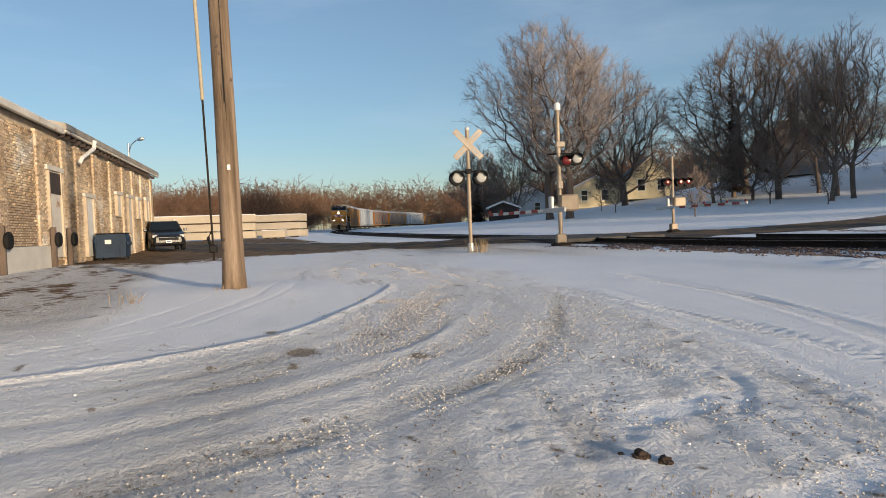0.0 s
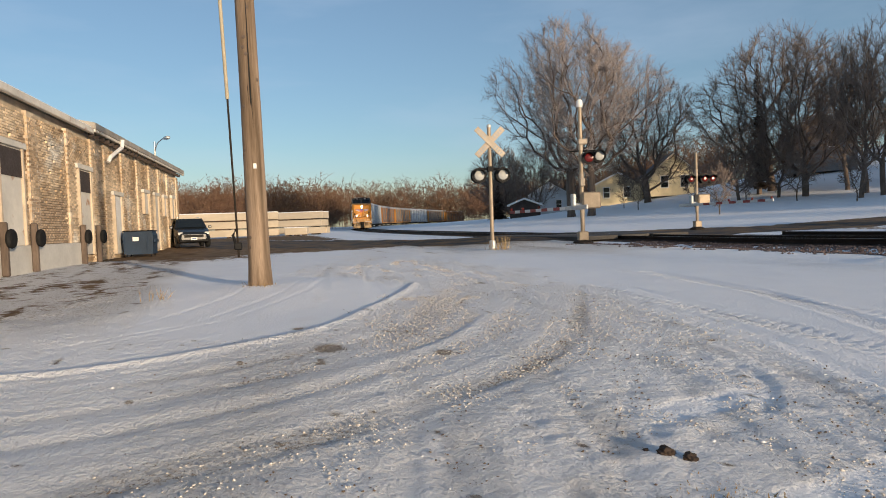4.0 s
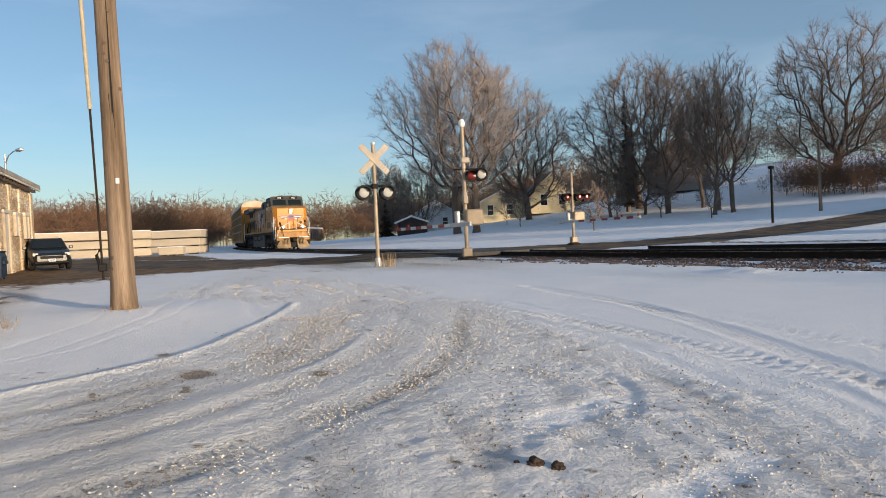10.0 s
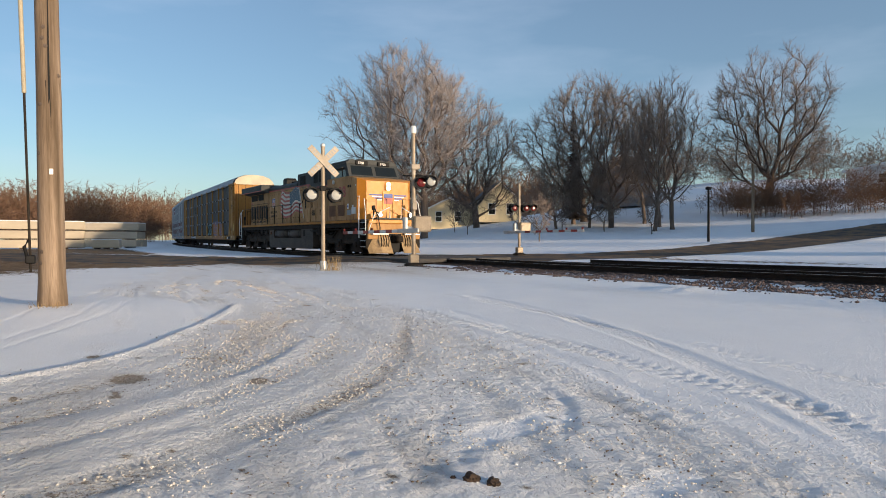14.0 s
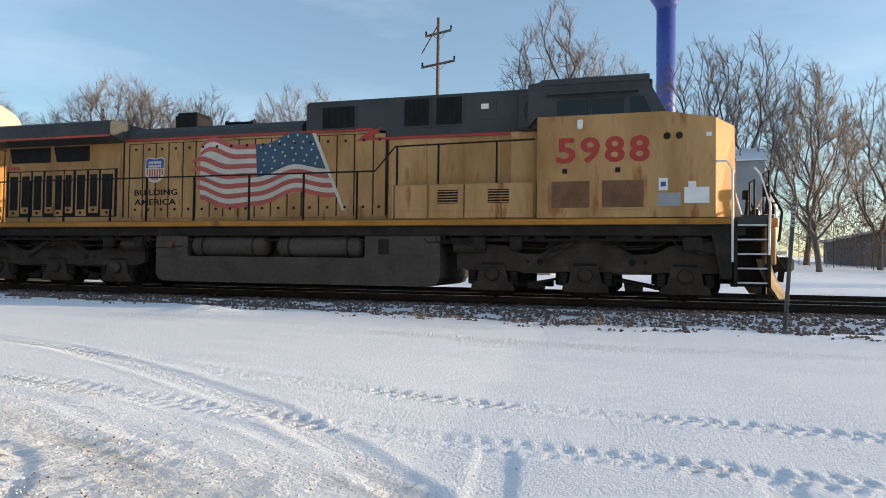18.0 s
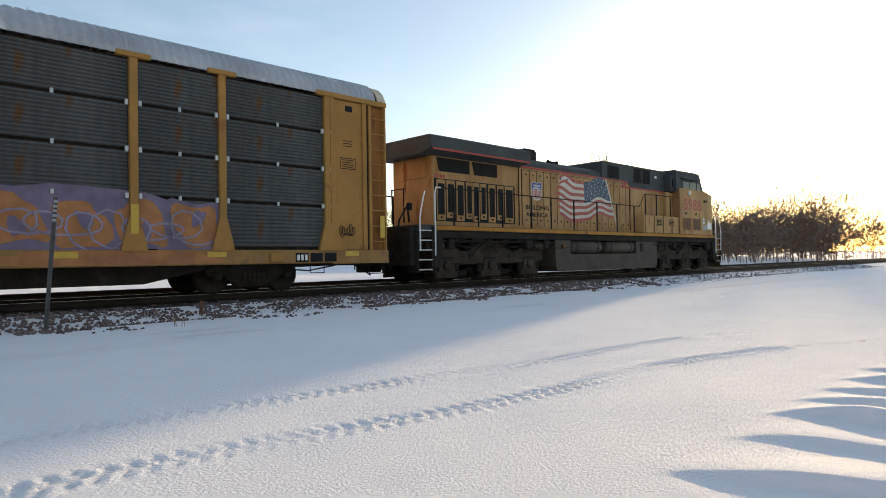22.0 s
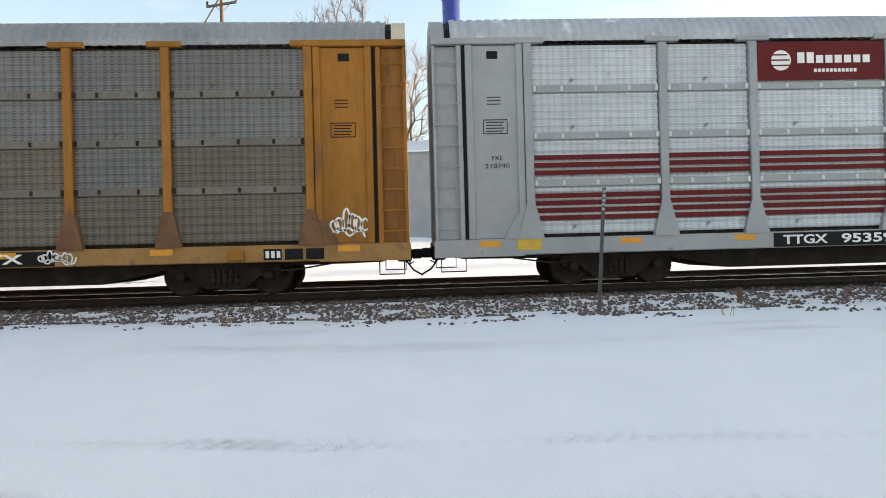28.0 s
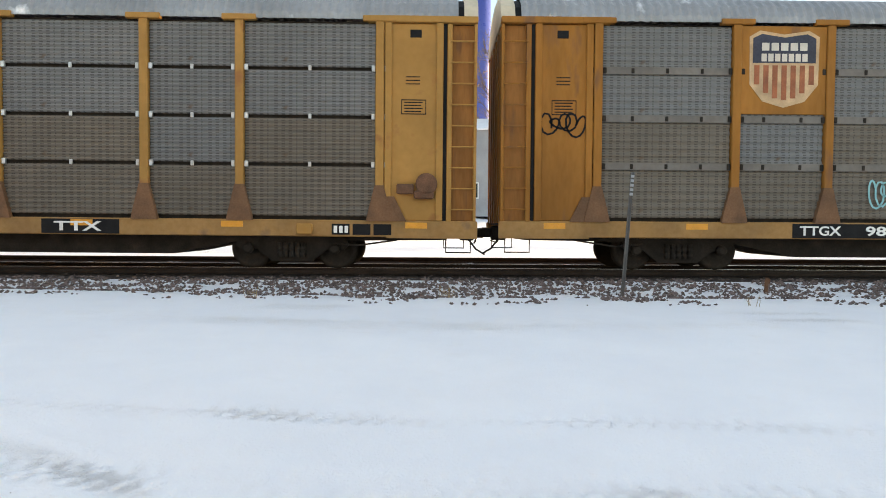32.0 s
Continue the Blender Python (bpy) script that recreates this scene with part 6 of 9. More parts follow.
    # handrails and stanchions
    for sgn in (-1, 1):
        y = sgn * 1.47
        rail = lp("handrail", Solid().tube([(-5.95, y, 1.9), (-5.95, y, 2.9), (6.2, y, 2.9), (6.7, y, 3.46), (9.95, y, 3.5)], 0.02, 6), BLACK)
        for x in (-5.2, -4.1, -2.9, -1.35, -0.2, 1.25, 2.85, 4.35, 5.75):
            part("stanchion", Solid().box((x - 0.02, y - 0.02, 1.766), (x + 0.02, y + 0.02, 2.9)), BLACK, rail)
        for x in (6.75, 7.75, 9.1):
            part("stanchion", Solid().box((x - 0.02, y - 0.02, 2.56), (x + 0.02, y + 0.02, 3.48)), BLACK, rail)
        # steps at both ends with white grab rails
        for e, x0, x1 in ((1, 13.98, 14.62), (-1, -6.75, -6.12)):
            well = lp("step_well", Solid().box((x0 - 0.02, sgn * 1.05, 0.35), (x0 + 0.05, sgn * 1.5, 1.72), 0.01).box((x1 - 0.05, sgn * 1.05, 0.35), (x1 + 0.02, sgn * 1.5, 1.72), 0.01).box((x0, sgn * 1.02, 0.35), (x1, sgn * 1.06, 1.72)), DARKGRIME)
            for i in range(5):
                part("step", Solid().box((x0 + 0.05, sgn * 1.06, 0.42 + 0.29 * i), (x1 - 0.05, sgn * 1.5, 0.45 + 0.29 * i)), STEEL, well)
            xr = x1 - 0.02 if e > 0 else x0 + 0.1
            lp("grab_rail", Solid().tube([(xr, sgn * 1.5, 1.0), (xr + 0.02 * e, sgn * 1.52, 2.0), (xr - 0.15 * e, sgn * 1.5, 2.6), (xr - 0.25 * e, sgn * 1.45, 2.75)], 0.024, 6), WHITE_PAINT)
            xq = x0 - 0.05 if e > 0 else x1 + 0.05
            lp("grab_rail", Solid().tube([(xq, sgn * 1.53, 0.85), (xq, sgn * 1.54, 1.7), (xq, sgn * 1.53, 2.7), (xq - 0.1 * e, sgn * 1.48, 2.9), (xq - 0.3 * e, sgn * 1.47, 2.9)], 0.024, 6), WHITE_PAINT)
        lp("end_plate", Solid().plate([(13.55, 1.40), (13.93, 1.70), (13.93, 0.5), (13.72, 0.5)], sgn * 1.3, sgn * 1.5), DARKGRIME)
        lp("end_plate", Solid().plate([(-5.7, 1.40), (-6.08, 1.70), (-6.08, 0.5), (-5.87, 0.5)], sgn * 1.3, sgn * 1.5), DARKGRIME)
    # front and rear platforms, ditch lamps, plough, couplers
    pf = lp("front_platform", Solid().box((14.55, -1.45, 0.80), (14.75, 1.45, 1.56), 0.03), LOCO_YELLOW)
    lp("pilot_band", Solid().box((14.54, -1.42, 1.562), (14.80, 1.42, 1.74), 0.02), NOSE_YELLOW)
    lp("platform_deck", Solid().box((14.2, -1.0, 1.75), (14.8, 1.0, 1.84), 0.01), LOCO_GREY)
    for sgn in (-1, 1):
        d = lp("ditch_lamp", Solid().box((14.70, sgn * 0.72, 1.86), (14.86, sgn * 0.96, 2.10), 0.03), BLACK)
        part("headlight", Solid().lathe([(0.09, 14.861), (0.09, 14.872)], 16, 0, (0, sgn * 0.84, 1.98), "x"), HEADLIGHT, d, "lit ditch light")
        lp("end_rail", Solid().tube([(14.7, sgn * 1.0, 1.84), (14.7, sgn * 1.0, 2.75), (14.7, sgn * 0.45, 2.75), (14.7, sgn * 0.45, 1.84)], 0.022, 6), BLACK)
        lp("end_rail", Solid().tube([(-6.75, sgn * 0.9, 1.84), (-6.75, sgn * 0.9, 2.85), (-6.75, sgn * 0.35, 2.85), (-6.75, sgn * 0.35, 1.84)], 0.03, 6), BLACK)
    for e, x in ((1, 14.62), (-1, -6.72)):
        for k in (0, 4):
            yy = -1.1 + 0.55 * k
            lp("jumper_post", Solid().tube([(x, yy, 1.84), (x + 0.05 * e, yy, 2.25 + 0.16 * (k % 3))], 0.035, 6).box((x - 0.06, yy - 0.07, 2.2 + 0.16 * (k % 3)), (x + 0.08, yy + 0.07, 2.42 + 0.16 * (k % 3)), 0.02), BLACK)
            lp("jumper_cable", Solid().tube([(x + 0.1 * e, yy, 2.3), (x + 0.32 * e, yy + 0.08, 1.9), (x + 0.30 * e, yy + 0.2, 1.35), (x + 0.12 * e, yy + 0.28, 1.1)], 0.028, 6), RUBBER)
    tan = mat("scuffed_plough", (0.36, 0.25, 0.13), 0.7, vary=0.4, scale=2, spots=0.4, spot_color=(0.10, 0.07, 0.05), bump=0.15)
    for sgn in (-1, 1):
        pl = Solid()
        prof = [(14.78, 0.92), (14.86, 0.66), (14.98, 0.40), (15.16, 0.12)]
        for x, z in prof:
            pl.v += [(x + 0.02, sgn * 0.30, z), (x - 0.04, sgn * 0.85, z), (x - 0.22, sgn * 1.25, z), (x - 0.36, sgn * 1.42, z)]
        for x, z in prof:
            pl.v += [(x - 0.02, sgn * 0.30, z), (x - 0.08, sgn * 0.85, z), (x - 0.26, sgn * 1.25, z), (x - 0.40, sgn * 1.40, z)]
        for o in (0, 16):
            for q in range(3):
                for k in range(3):
                    pl.f.append((o + 4 * q + k, o + 4 * q + k + 1, o + 4 * q + k + 5, o + 4 * q + k + 4))
                    pl.m.append(0)
        lp("snow_plough", pl, tan, label="dusty tan half of the snow plough")
        lp("pilot_step", Solid().box((14.76, sgn * 0.45, 1.02), (14.98, sgn * 1.30, 1.08), 0.01), STEEL)
        lp("white_rail", Solid().tube([(14.80, sgn * 0.30, 1.80), (14.86, sgn * 0.34, 2.35), (14.80, sgn * 1.15, 1.95), (14.74, sgn * 1.42, 1.2)], 0.024, 6), WHITE_PAINT)
    lp("plough_gap", Solid().box((14.70, -0.34, 0.16), (14.80, 0.34, 1.06), 0.02), BLACK)
    for e, x in ((1, 14.6), (-1, -6.9)):
        c = lp("coupler", Solid().box((x, -0.2, 0.62), (x + e * 0.45, 0.2, 1.02), 0.05).box((x + e * 0.45, -0.16, 0.66), (x + e * 0.78, 0.16, 0.98), 0.06), DARKGRIME)
        for k in range(4):
            part("air_hose", Solid().tube([(x + e * 0.2, 0.45 + 0.13 * k, 1.1), (x + e * 0.42, 0.46 + 0.13 * k, 0.75), (x + e * 0.38, 0.47 + 0.13 * k, 0.45)], 0.025, 6), RUBBER, c)
            part("air_hose", Solid().tube([(x + e * 0.2, -0.45 - 0.13 * k, 1.1), (x + e * 0.42, -0.46 - 0.13 * k, 0.75), (x + e * 0.38, -0.47 - 0.13 * k, 0.45)], 0.025, 6), RUBBER, c)
    lp("rear_pilot", Solid().box((-6.95, -1.4, 0.55), (-6.75, 1.4, 1.70), 0.03), DARKGRIME)
    lp("rear_number", Solid().box((-5.66, -0.7, 3.3), (-5.63, 0.7, 3.9)), LOCO_YELLOW)
    # fuel tank and air reservoirs
    tank = lp("fuel_tank", Solid().plate([(0.1, 0.42), (0.18, 0.28), (0.34, 0.22), (7.56, 0.22), (7.72, 0.28), (7.8, 0.42), (7.8, 1.38), (5.95, 1.38), (5.95, 0.86), (1.05, 0.86), (1.05, 1.38), (0.1, 1.38)], -1.42, 1.42).box((1.06, -0.9, 0.87), (5.94, 0.9, 1.39)), mat("dusty_tank_paint", (0.070, 0.052, 0.038), 0.75, vary=0.35, scale=1.5, spots=0.3, spot_color=(0.11, 0.08, 0.055), bump=0.15))
    lp("tank_gauge", Solid().box((6.3, -1.44, 0.95), (6.55, -1.421, 1.3), 0.01), DARKGRIME)
    lp("fuel_filler", Solid().lathe([(0.09, -1.42), (0.09, -1.5), (0.06, -1.52)], 14, 0, (0.55, 0, 1.15), "y"), RUST)
    for a, b in ((1.15, 3.30), (3.60, 5.85)):
        for sgn in (-1, 1):
            res = lp("air_reservoir", Solid().tube([(a, sgn * 1.18, 1.13), (a + 0.08, sgn * 1.18, 1.13), (b - 0.08, sgn * 1.18, 1.13), (b, sgn * 1.18, 1.13)], [0.18, 0.265, 0.265, 0.18], 20), tank.data.materials[0], smooth=True)
            for x in (a + 0.35, b - 0.35):
                part("strap", Solid().tube([(x - 0.03, sgn * 1.18, 1.13), (x + 0.03, sgn * 1.18, 1.13)], 0.272, 20), DARKGRIME, res)
    for i in range(26):
        x = -5.8 + 0.75 * i
        if not 0.2 < x < 7.6:
            lp("pipe_clamp", Solid().box((x, -1.36, 1.28), (x + 0.22 + 0.2 * (i % 3), -1.2, 1.42), 0.02), DARKGRIME)
    rp = random.Random(12)
    for i in range(34):
        x = rp.uniform(-5.8, 13.2)
        if 0.0 < x < 7.4:
            continue
        w, z, yy = rp.uniform(0.4, 1.3), rp.uniform(1.08, 1.36), -rp.uniform(1.22, 1.44)
        lp("air_line", Solid().tube([(x, yy, z + 0.05), (x + 0.08, yy, z - 0.10 * rp.random()), (x + w * 0.6, yy, z - 0.12 * rp.random()), (x + w, yy, z + rp.uniform(-0.25, 0.05))], rp.uniform(0.012, 0.028), 5), DARKGRIME)
    for x in (-5.4, -1.6, -0.6, 8.6, 9.4, 13.0):
        lp("valve_box", Solid().box((x, -1.46, 1.06), (x + rp.uniform(0.2, 0.4), -1.2, 1.36), 0.03), DARKGRIME)
    lp("brake_pipe", Solid().tube([(-5.9, -1.35, 1.3), (0, -1.36, 1.28), (8, -1.36, 1.28), (13.5, -1.35, 1.3)], 0.03, 6), DARKGRIME)
    # three-axle trucks
    wm = wheelset(0.53).mesh("wheelset", DARKGRIME, True)
    for c in (-3.31, 11.03):
        tk = lp("truck", Solid().box((c - 2.6, -0.6, 0.55), (c + 2.6, 0.6, 0.95), 0.05), DARKGRIME, label="dusty three-axle bogie")
        part("bolster", Solid().box((c - 0.85, -1.15, 0.92), (c + 0.85, 1.15, 1.38), 0.05).box((c - 2.9, -1.2, 1.26), (c + 2.9, 1.2, 1.38), 0.03), DARKGRIME, tk)
        for a in (-2.04, 0.0, 2.04):
            part("traction_motor", Solid().box((c + a - 0.42, -0.62, 0.16), (c + a + 0.78, 0.62, 0.98), 0.12), DARKGRIME, tk)
        for sgn in (-1, 1):
            half = [(2.88, 0.68), (2.88, 1.10), (2.72, 1.18), (2.2, 1.21), (1.75, 1.17), (1.42, 1.00), (0.98, 0.98), (0.72, 1.14), (0.40, 1.28)]
            low = [(2.62, 0.60), (1.5, 0.60), (1.36, 0.56), (0.68, 0.56), (0.56, 0.60)]
            out = [(c + x, z) for x, z in half] + [(c - x, z) for x, z in half[::-1]] + [(c - x, z) for x, z in low] + [(c + x, z) for x, z in low[::-1]]
            fr = part("side_frame", Solid().plate(out, sgn * 1.06, sgn * 1.22), TRUCK_DUST, tk, "dusty cast side frame")
            part("frame_flange", Solid().box((c - 2.7, sgn * 1.22, 0.60), (c + 2.7, sgn * 1.25, 0.66), 0.008), TRUCK_DUST, fr)
            for x in (-1.25, -0.98, 0.98, 1.25):
                part("lightening_hole", Solid().lathe([(0.075 if abs(x) < 1 else 0.04, sgn * 1.221), (0.075 if abs(x) < 1 else 0.04, sgn * 1.226)], 14, 0, (c + x, 0, 0.82), "y"), BLACK, fr)
            for a in (-2.04, 0.0, 2.04):
                jb = part("journal_box", Solid().plate([(c + a - 0.50, 0.16), (c + a - 0.47, 0.30), (c + a - 0.36, 0.36), (c + a - 0.27, 0.78), (c + a + 0.27, 0.78), (c + a + 0.36, 0.36), (c + a + 0.47, 0.30), (c + a + 0.50, 0.16)], sgn * 1.14, sgn * 1.28), TRUCK_DUST, tk)
                part("pedestal_slot", Solid().box((c + a - 0.25, sgn * 1.281, 0.735), (c + a + 0.25, sgn * 1.288, 0.79), 0.01), BLACK, jb)
                part("bearing_ring", Solid().lathe([(0.165, sgn * 1.281), (0.165, sgn * 1.292)], 20, 0, (c + a, 0, 0.53), "y"), BLACK, jb)
                part("bearing_cap", Solid().lathe([(0.145, sgn * 1.28), (0.145, sgn * 1.33), (0.10, sgn * 1.35)], 18, 0, (c + a, 0, 0.53), "y"), TRUCK_DUST, jb)
                for e in (-0.47, 0.47):
                    part("spring", Solid().lathe([(0.08, 0.30), (0.105, 0.335), (0.08, 0.37), (0.105, 0.405), (0.08, 0.44), (0.105, 0.475), (0.08, 0.51), (0.105, 0.545), (0.08, 0.58)], 10, 0, (c + a + e, sgn * 1.19, 0)), DARKGRIME, tk)
            for e in (-1, 1):
                part("brake_cylinder", Solid().tube([(c + e * 2.95, sgn * 1.25, 1.14), (c + e * 2.9, sgn * 1.25, 1.14), (c + e * 2.25, sgn * 1.25, 1.14), (c + e * 2.2, sgn * 1.25, 1.14)], [0.10, 0.15, 0.15, 0.10], 14), TRUCK_DUST, tk)
                part("brake_rod", Solid().tube([(c + e * 1.55, sgn * 0.98, 0.26), (c + e * 0.62, sgn * 0.98, 0.44)], 0.035, 6).box((c + e * 1.05 - 0.22, sgn * 0.92, 0.2), (c + e * 1.05 + 0.16, sgn * 1.02, 0.34), 0.02), DARKGRIME, tk)
                for q in (0.60, 2.62):
                    part("brake_shoe", Solid().box((c + e * q - 0.07, sgn * 0.72, 0.30), (c + e * q + 0.07, sgn * 0.9, 0.80), 0.03), DARKGRIME, tk)
                part("air_pipe", Solid().tube([(c + e * 2.6, sgn * 1.3, 1.26), (c + e * 1.7, sgn * 1.3, 1.29), (c + e * 1.4, sgn * 1.3, 1.12), (c + e * 0.9, sgn * 1.3, 1.10), (c + e * 0.5, sgn * 1.3, 1.32)], 0.018, 6), DARKGRIME, tk)
            part("damper", Solid().tube([(c - 0.9, sgn * 1.28, 0.86), (c - 0.25, sgn * 1.30, 1.24)], 0.045, 8), TRUCK_DUST, tk)
            part("sand_pipe", Solid().tube([(c + 2.95, sgn * 1.1, 1.3), (c + 2.8, sgn * 0.85, 0.6), (c + 2.7, sgn * 0.78, 0.12)], 0.025, 6), DARKGRIME, tk)
        for a in (-2.04, 0.0, 2.04):
            w = part("wheelset", wm, None, lo, m=pose(c + a - MID, 0, 0.53))
            ROLLING.append((w, 0.53, c + a))
    return lo


locomotive = build_locomotive()

# ---------- trees ----------
def tree_meshes(seed, height, crown=6.0, base=0.25, full=0.6, nodes=420, trunk_r=0.3, twigs=7, twig_len=0.9, reach=0.45, bare=0.16, floor_r=0.25):
    """A bare tree: limbs seek points spread through the crown's outline, thicken towards the trunk, and end in sprays of fine twigs."""
    rnd = np.random.RandomState(seed)
    z0 = base * height
    stem = [np.array([0.06 * height * bare * math.sin(3 * k / 8 + seed), 0.05 * height * bare * math.sin(2 * k / 8 + 2 * seed), -0.2 + (z0 + 0.2) * k / 8]) for k in range(9)]
    pts = []
    while len(pts) < nodes:
        u = rnd.uniform(0, 1)
        wide = floor_r + (1 - floor_r) * math.sin(0.5 * math.pi * min(1, u / full)) if u < full else math.sqrt(max(0, 1 - ((u - full) / (1 - full)) ** 2))
        a, q = rnd.uniform(0, 2 * math.pi), rnd.uniform(0, 1) ** 0.34
        if rnd.uniform(0, 1) > wide ** 1.6 + 0.05:
            continue
        lump = 0.86 + 0.16 * math.sin(3 * a + seed) + 0.12 * math.sin(2 * a - 5 * u + seed)
        pts.append((crown * wide * q * lump * math.cos(a), crown * wide * q * lump * math.sin(a), z0 * 0.9 + (height - z0 * 0.9 - twig_len * 0.6) * u * (0.93 + 0.09 * math.sin(2.3 * a + seed))))
    P = np.array(pts)
    V, up, run = list(stem), [-1] + list(range(8)), [0.0]
    for k in range(1, 9):
        run.append(run[-1] + float(np.linalg.norm(V[k] - V[k - 1])))
    best, who = np.full(len(P), 1e9), np.zeros(len(P), int)

    def offer(k):
        cost = np.linalg.norm(P - V[k], axis=1) + reach * run[k] + 0.7 * np.maximum(0, V[k][2] - P[:, 2])
        hit = cost < best
        best[hit], who[hit] = cost[hit], k

    for k in range(4, 9):
        offer(k)
    left = np.ones(len(P), bool)
    for _ in range(len(P)):
        j = int(np.argmin(np.where(left, best, 1e9)))
        left[j] = False
        w = int(who[j])
        q = P[j]
        mid = (V[w] + q) / 2 + rnd.normal(0, 0.035, 3) * np.linalg.norm(q - V[w]) + np.array([0, 0, -0.05 * np.linalg.norm(q - V[w])])
        for c in (mid, q):
            V.append(c)
            up.append(w)
            run.append(run[w] + float(np.linalg.norm(c - V[w])))
            w = len(V) - 1
            offer(w)
    kids = [[] for _ in V]
    for k in range(9, len(V)):
        kids[up[k]].append(k)
    for _ in range(3):
        V = [v if k < 9 or not kids[k] else 0.5 * v + 0.25 * V[up[k]] + 0.25 * sum(V[c] for c in kids[k]) / len(kids[k]) for k, v in enumerate(V)]
    load = np.ones(len(V)) * 0.35
    for k in range(len(V) - 1, 0, -1):
        load[up[k]] += load[k]
    rad = np.maximum(trunk_r * (load / load[0]) ** 0.46, 0.02)
    wood, fine = Solid(), Solid()

    def stick(s, p, q, ra, rb, seg):
        d = Vector(q) - Vector(p)
        if d.length < 1e-6:
            return
        a = d.orthogonal().normalized()
        b = d.normalized().cross(a)
        k = len(s.v)
        for c, r in ((p, ra), (q, rb)):
            for j in range(seg):
                t = 6.28318 * j / seg
                s.v.append(tuple(Vector(c) + a * (r * math.cos(t)) + b * (r * math.sin(t))))
        for j in range(seg):
            s.f.append((k + j, k + (j + 1) % seg, k + seg + (j + 1) % seg, k + seg + j))
            s.m.append(0)

    def spike(s, p, q, r):
        d = Vector(q) - Vector(p)
        a = d.orthogonal().normalized() * r
        b = d.normalized().cross(a)
        p, k = Vector(p), len(s.v)
        s.v += [tuple(p + a), tuple(p - 0.5 * a + 0.87 * b), tuple(p - 0.5 * a - 0.87 * b), tuple(q)]
        s.f += [(k, k + 1, k + 3), (k + 1, k + 2, k + 3), (k + 2, k, k + 3)]

    for k in range(1, len(V)):
        r = rad[k]
        flare = 1.25 if k == 1 else 1.0
        stick(wood if r > 0.045 else fine, V[up[k]], V[k], min(rad[up[k]], r * 1.5) * flare, r, 7 if k < 9 else (5 if r > 0.06 else 3))
    heart = np.array([0, 0, z0 + 0.3 * (height - z0)])
    for k in range(9, len(V)):
        d = V[k] - V[up[k]]
        d = d / (np.linalg.norm(d) + 1e-6)
        away = V[k] - heart
        away = away / (np.linalg.norm(away) + 1e-6)
        for _ in range(twigs if k % 2 == 0 else twigs // 2):
            e = 0.5 * d + 0.45 * away + rnd.normal(0, 0.42, 3) + np.array([0, 0, 0.12])
            e = e / np.linalg.norm(e) * twig_len * rnd.uniform(0.4, 1.1)
            spike(fine, V[k], V[k] + e, 0.021)
            for f in (0.3, 0.55, 0.8):
                g = 0.6 * e + rnd.normal(0, 0.22, 3) * twig_len
                p = V[k] + e * f
                spike(fine, p, p + g * 0.8, 0.0125)
                q = p + g * 0.35
                spike(fine, q, q + 0.35 * g + rnd.normal(0, 0.12, 3) * twig_len, 0.009)
    out = []
    for s in (wood, fine):
        me = bpy.data.meshes.new("tree")
        me.from_pydata([tuple(v) for v in s.v], [], s.f)
        me.polygons.foreach_set("use_smooth", [True] * len(me.polygons))
        out.append(me)
    return out


def place_tree(meshes, label, x, y, size=1.0, turn=0.0, z=None, bark=BARK, twig=TWIG, name="bare_tree", group="bare trees"):
    t = thing(name, label, "tree", Matrix.Translation((x, y, float(land(x, y)) if z is None else z)) @ pose(0, 0, 0, 0, 0, turn) @ Matrix.Scale(size, 4), group)
    for nm, me, mt in (("trunk", meshes[0], bark), ("crown", meshes[1], twig)):
        if not me.materials:
            me.materials.append(mt)
        part(nm, me, None, t)
    return t


BIG = tree_meshes(3, 20, crown=7.6, base=0.26, full=0.60, nodes=760, trunk_r=0.40, twigs=4, twig_len=1.15, reach=0.42, floor_r=0.22)
OAK = tree_meshes(8, 18, crown=8.2, base=0.17, full=0.46, nodes=760, trunk_r=0.46, twigs=4, twig_len=1.2, reach=0.5, floor_r=0.45)
SLIM = tree_meshes(14, 16, crown=3.7, base=0.20, full=0.5, nodes=340, trunk_r=0.22, twigs=3, twig_len=0.9, reach=0.6)
MAPLE = tree_meshes(21, 14, crown=5.2, base=0.16, full=0.5, nodes=460, trunk_r=0.26, twigs=4, twig_len=0.95, reach=0.5, floor_r=0.4)
POPLAR = tree_meshes(33, 17, crown=4.4, base=0.2, full=0.6, nodes=330, trunk_r=0.26, twigs=3, twig_len=1.0, reach=0.6)
SAPLING = tree_meshes(41, 5, crown=1.5, base=0.2, full=0.55, nodes=60, trunk_r=0.06, twigs=5, twig_len=0.5, reach=0.6)

# the tall trees above the lawn beyond the crossing
place_tree(BIG, "tall bare tree with a broad fan-shaped frosted crown", -60.5, 36.1, 1.08, 20, twig=TWIG_FROST)
place_tree(BIG, "tall bare tree with a broad fan-shaped frosted crown", -57.5, 36.7, 1.02, 200)
place_tree(OAK, "dark bare tree with low spreading limbs", -66.0, 50.2, 0.92, 75)
place_tree(OAK, "wide bare tree with a rusty crown", -52.5, 56.0, 0.98, 10, twig=TWIG_RED)
place_tree(MAPLE, "rust-brown bare tree on the snowy slope", -45.0, 52.0, 1.15, 130)
place_tree(SLIM, "slender bare tree on the snowy bank", -44.2, 56.4, 0.94, 40)
place_tree(SLIM, "slender bare tree on the snowy bank", -37.9, 50.2, 0.88, 160)
place_tree(SLIM, "slender bare tree on the snowy bank", -37.6, 52.3, 0.95, 290)
place_tree(SLIM, "slender bare tree on the snowy bank", -40.5, 54.0, 0.90, 60)
place_tree(OAK, "great bare oak with a round crown above brown brush", -39.6, 73.5, 1.03, 220)
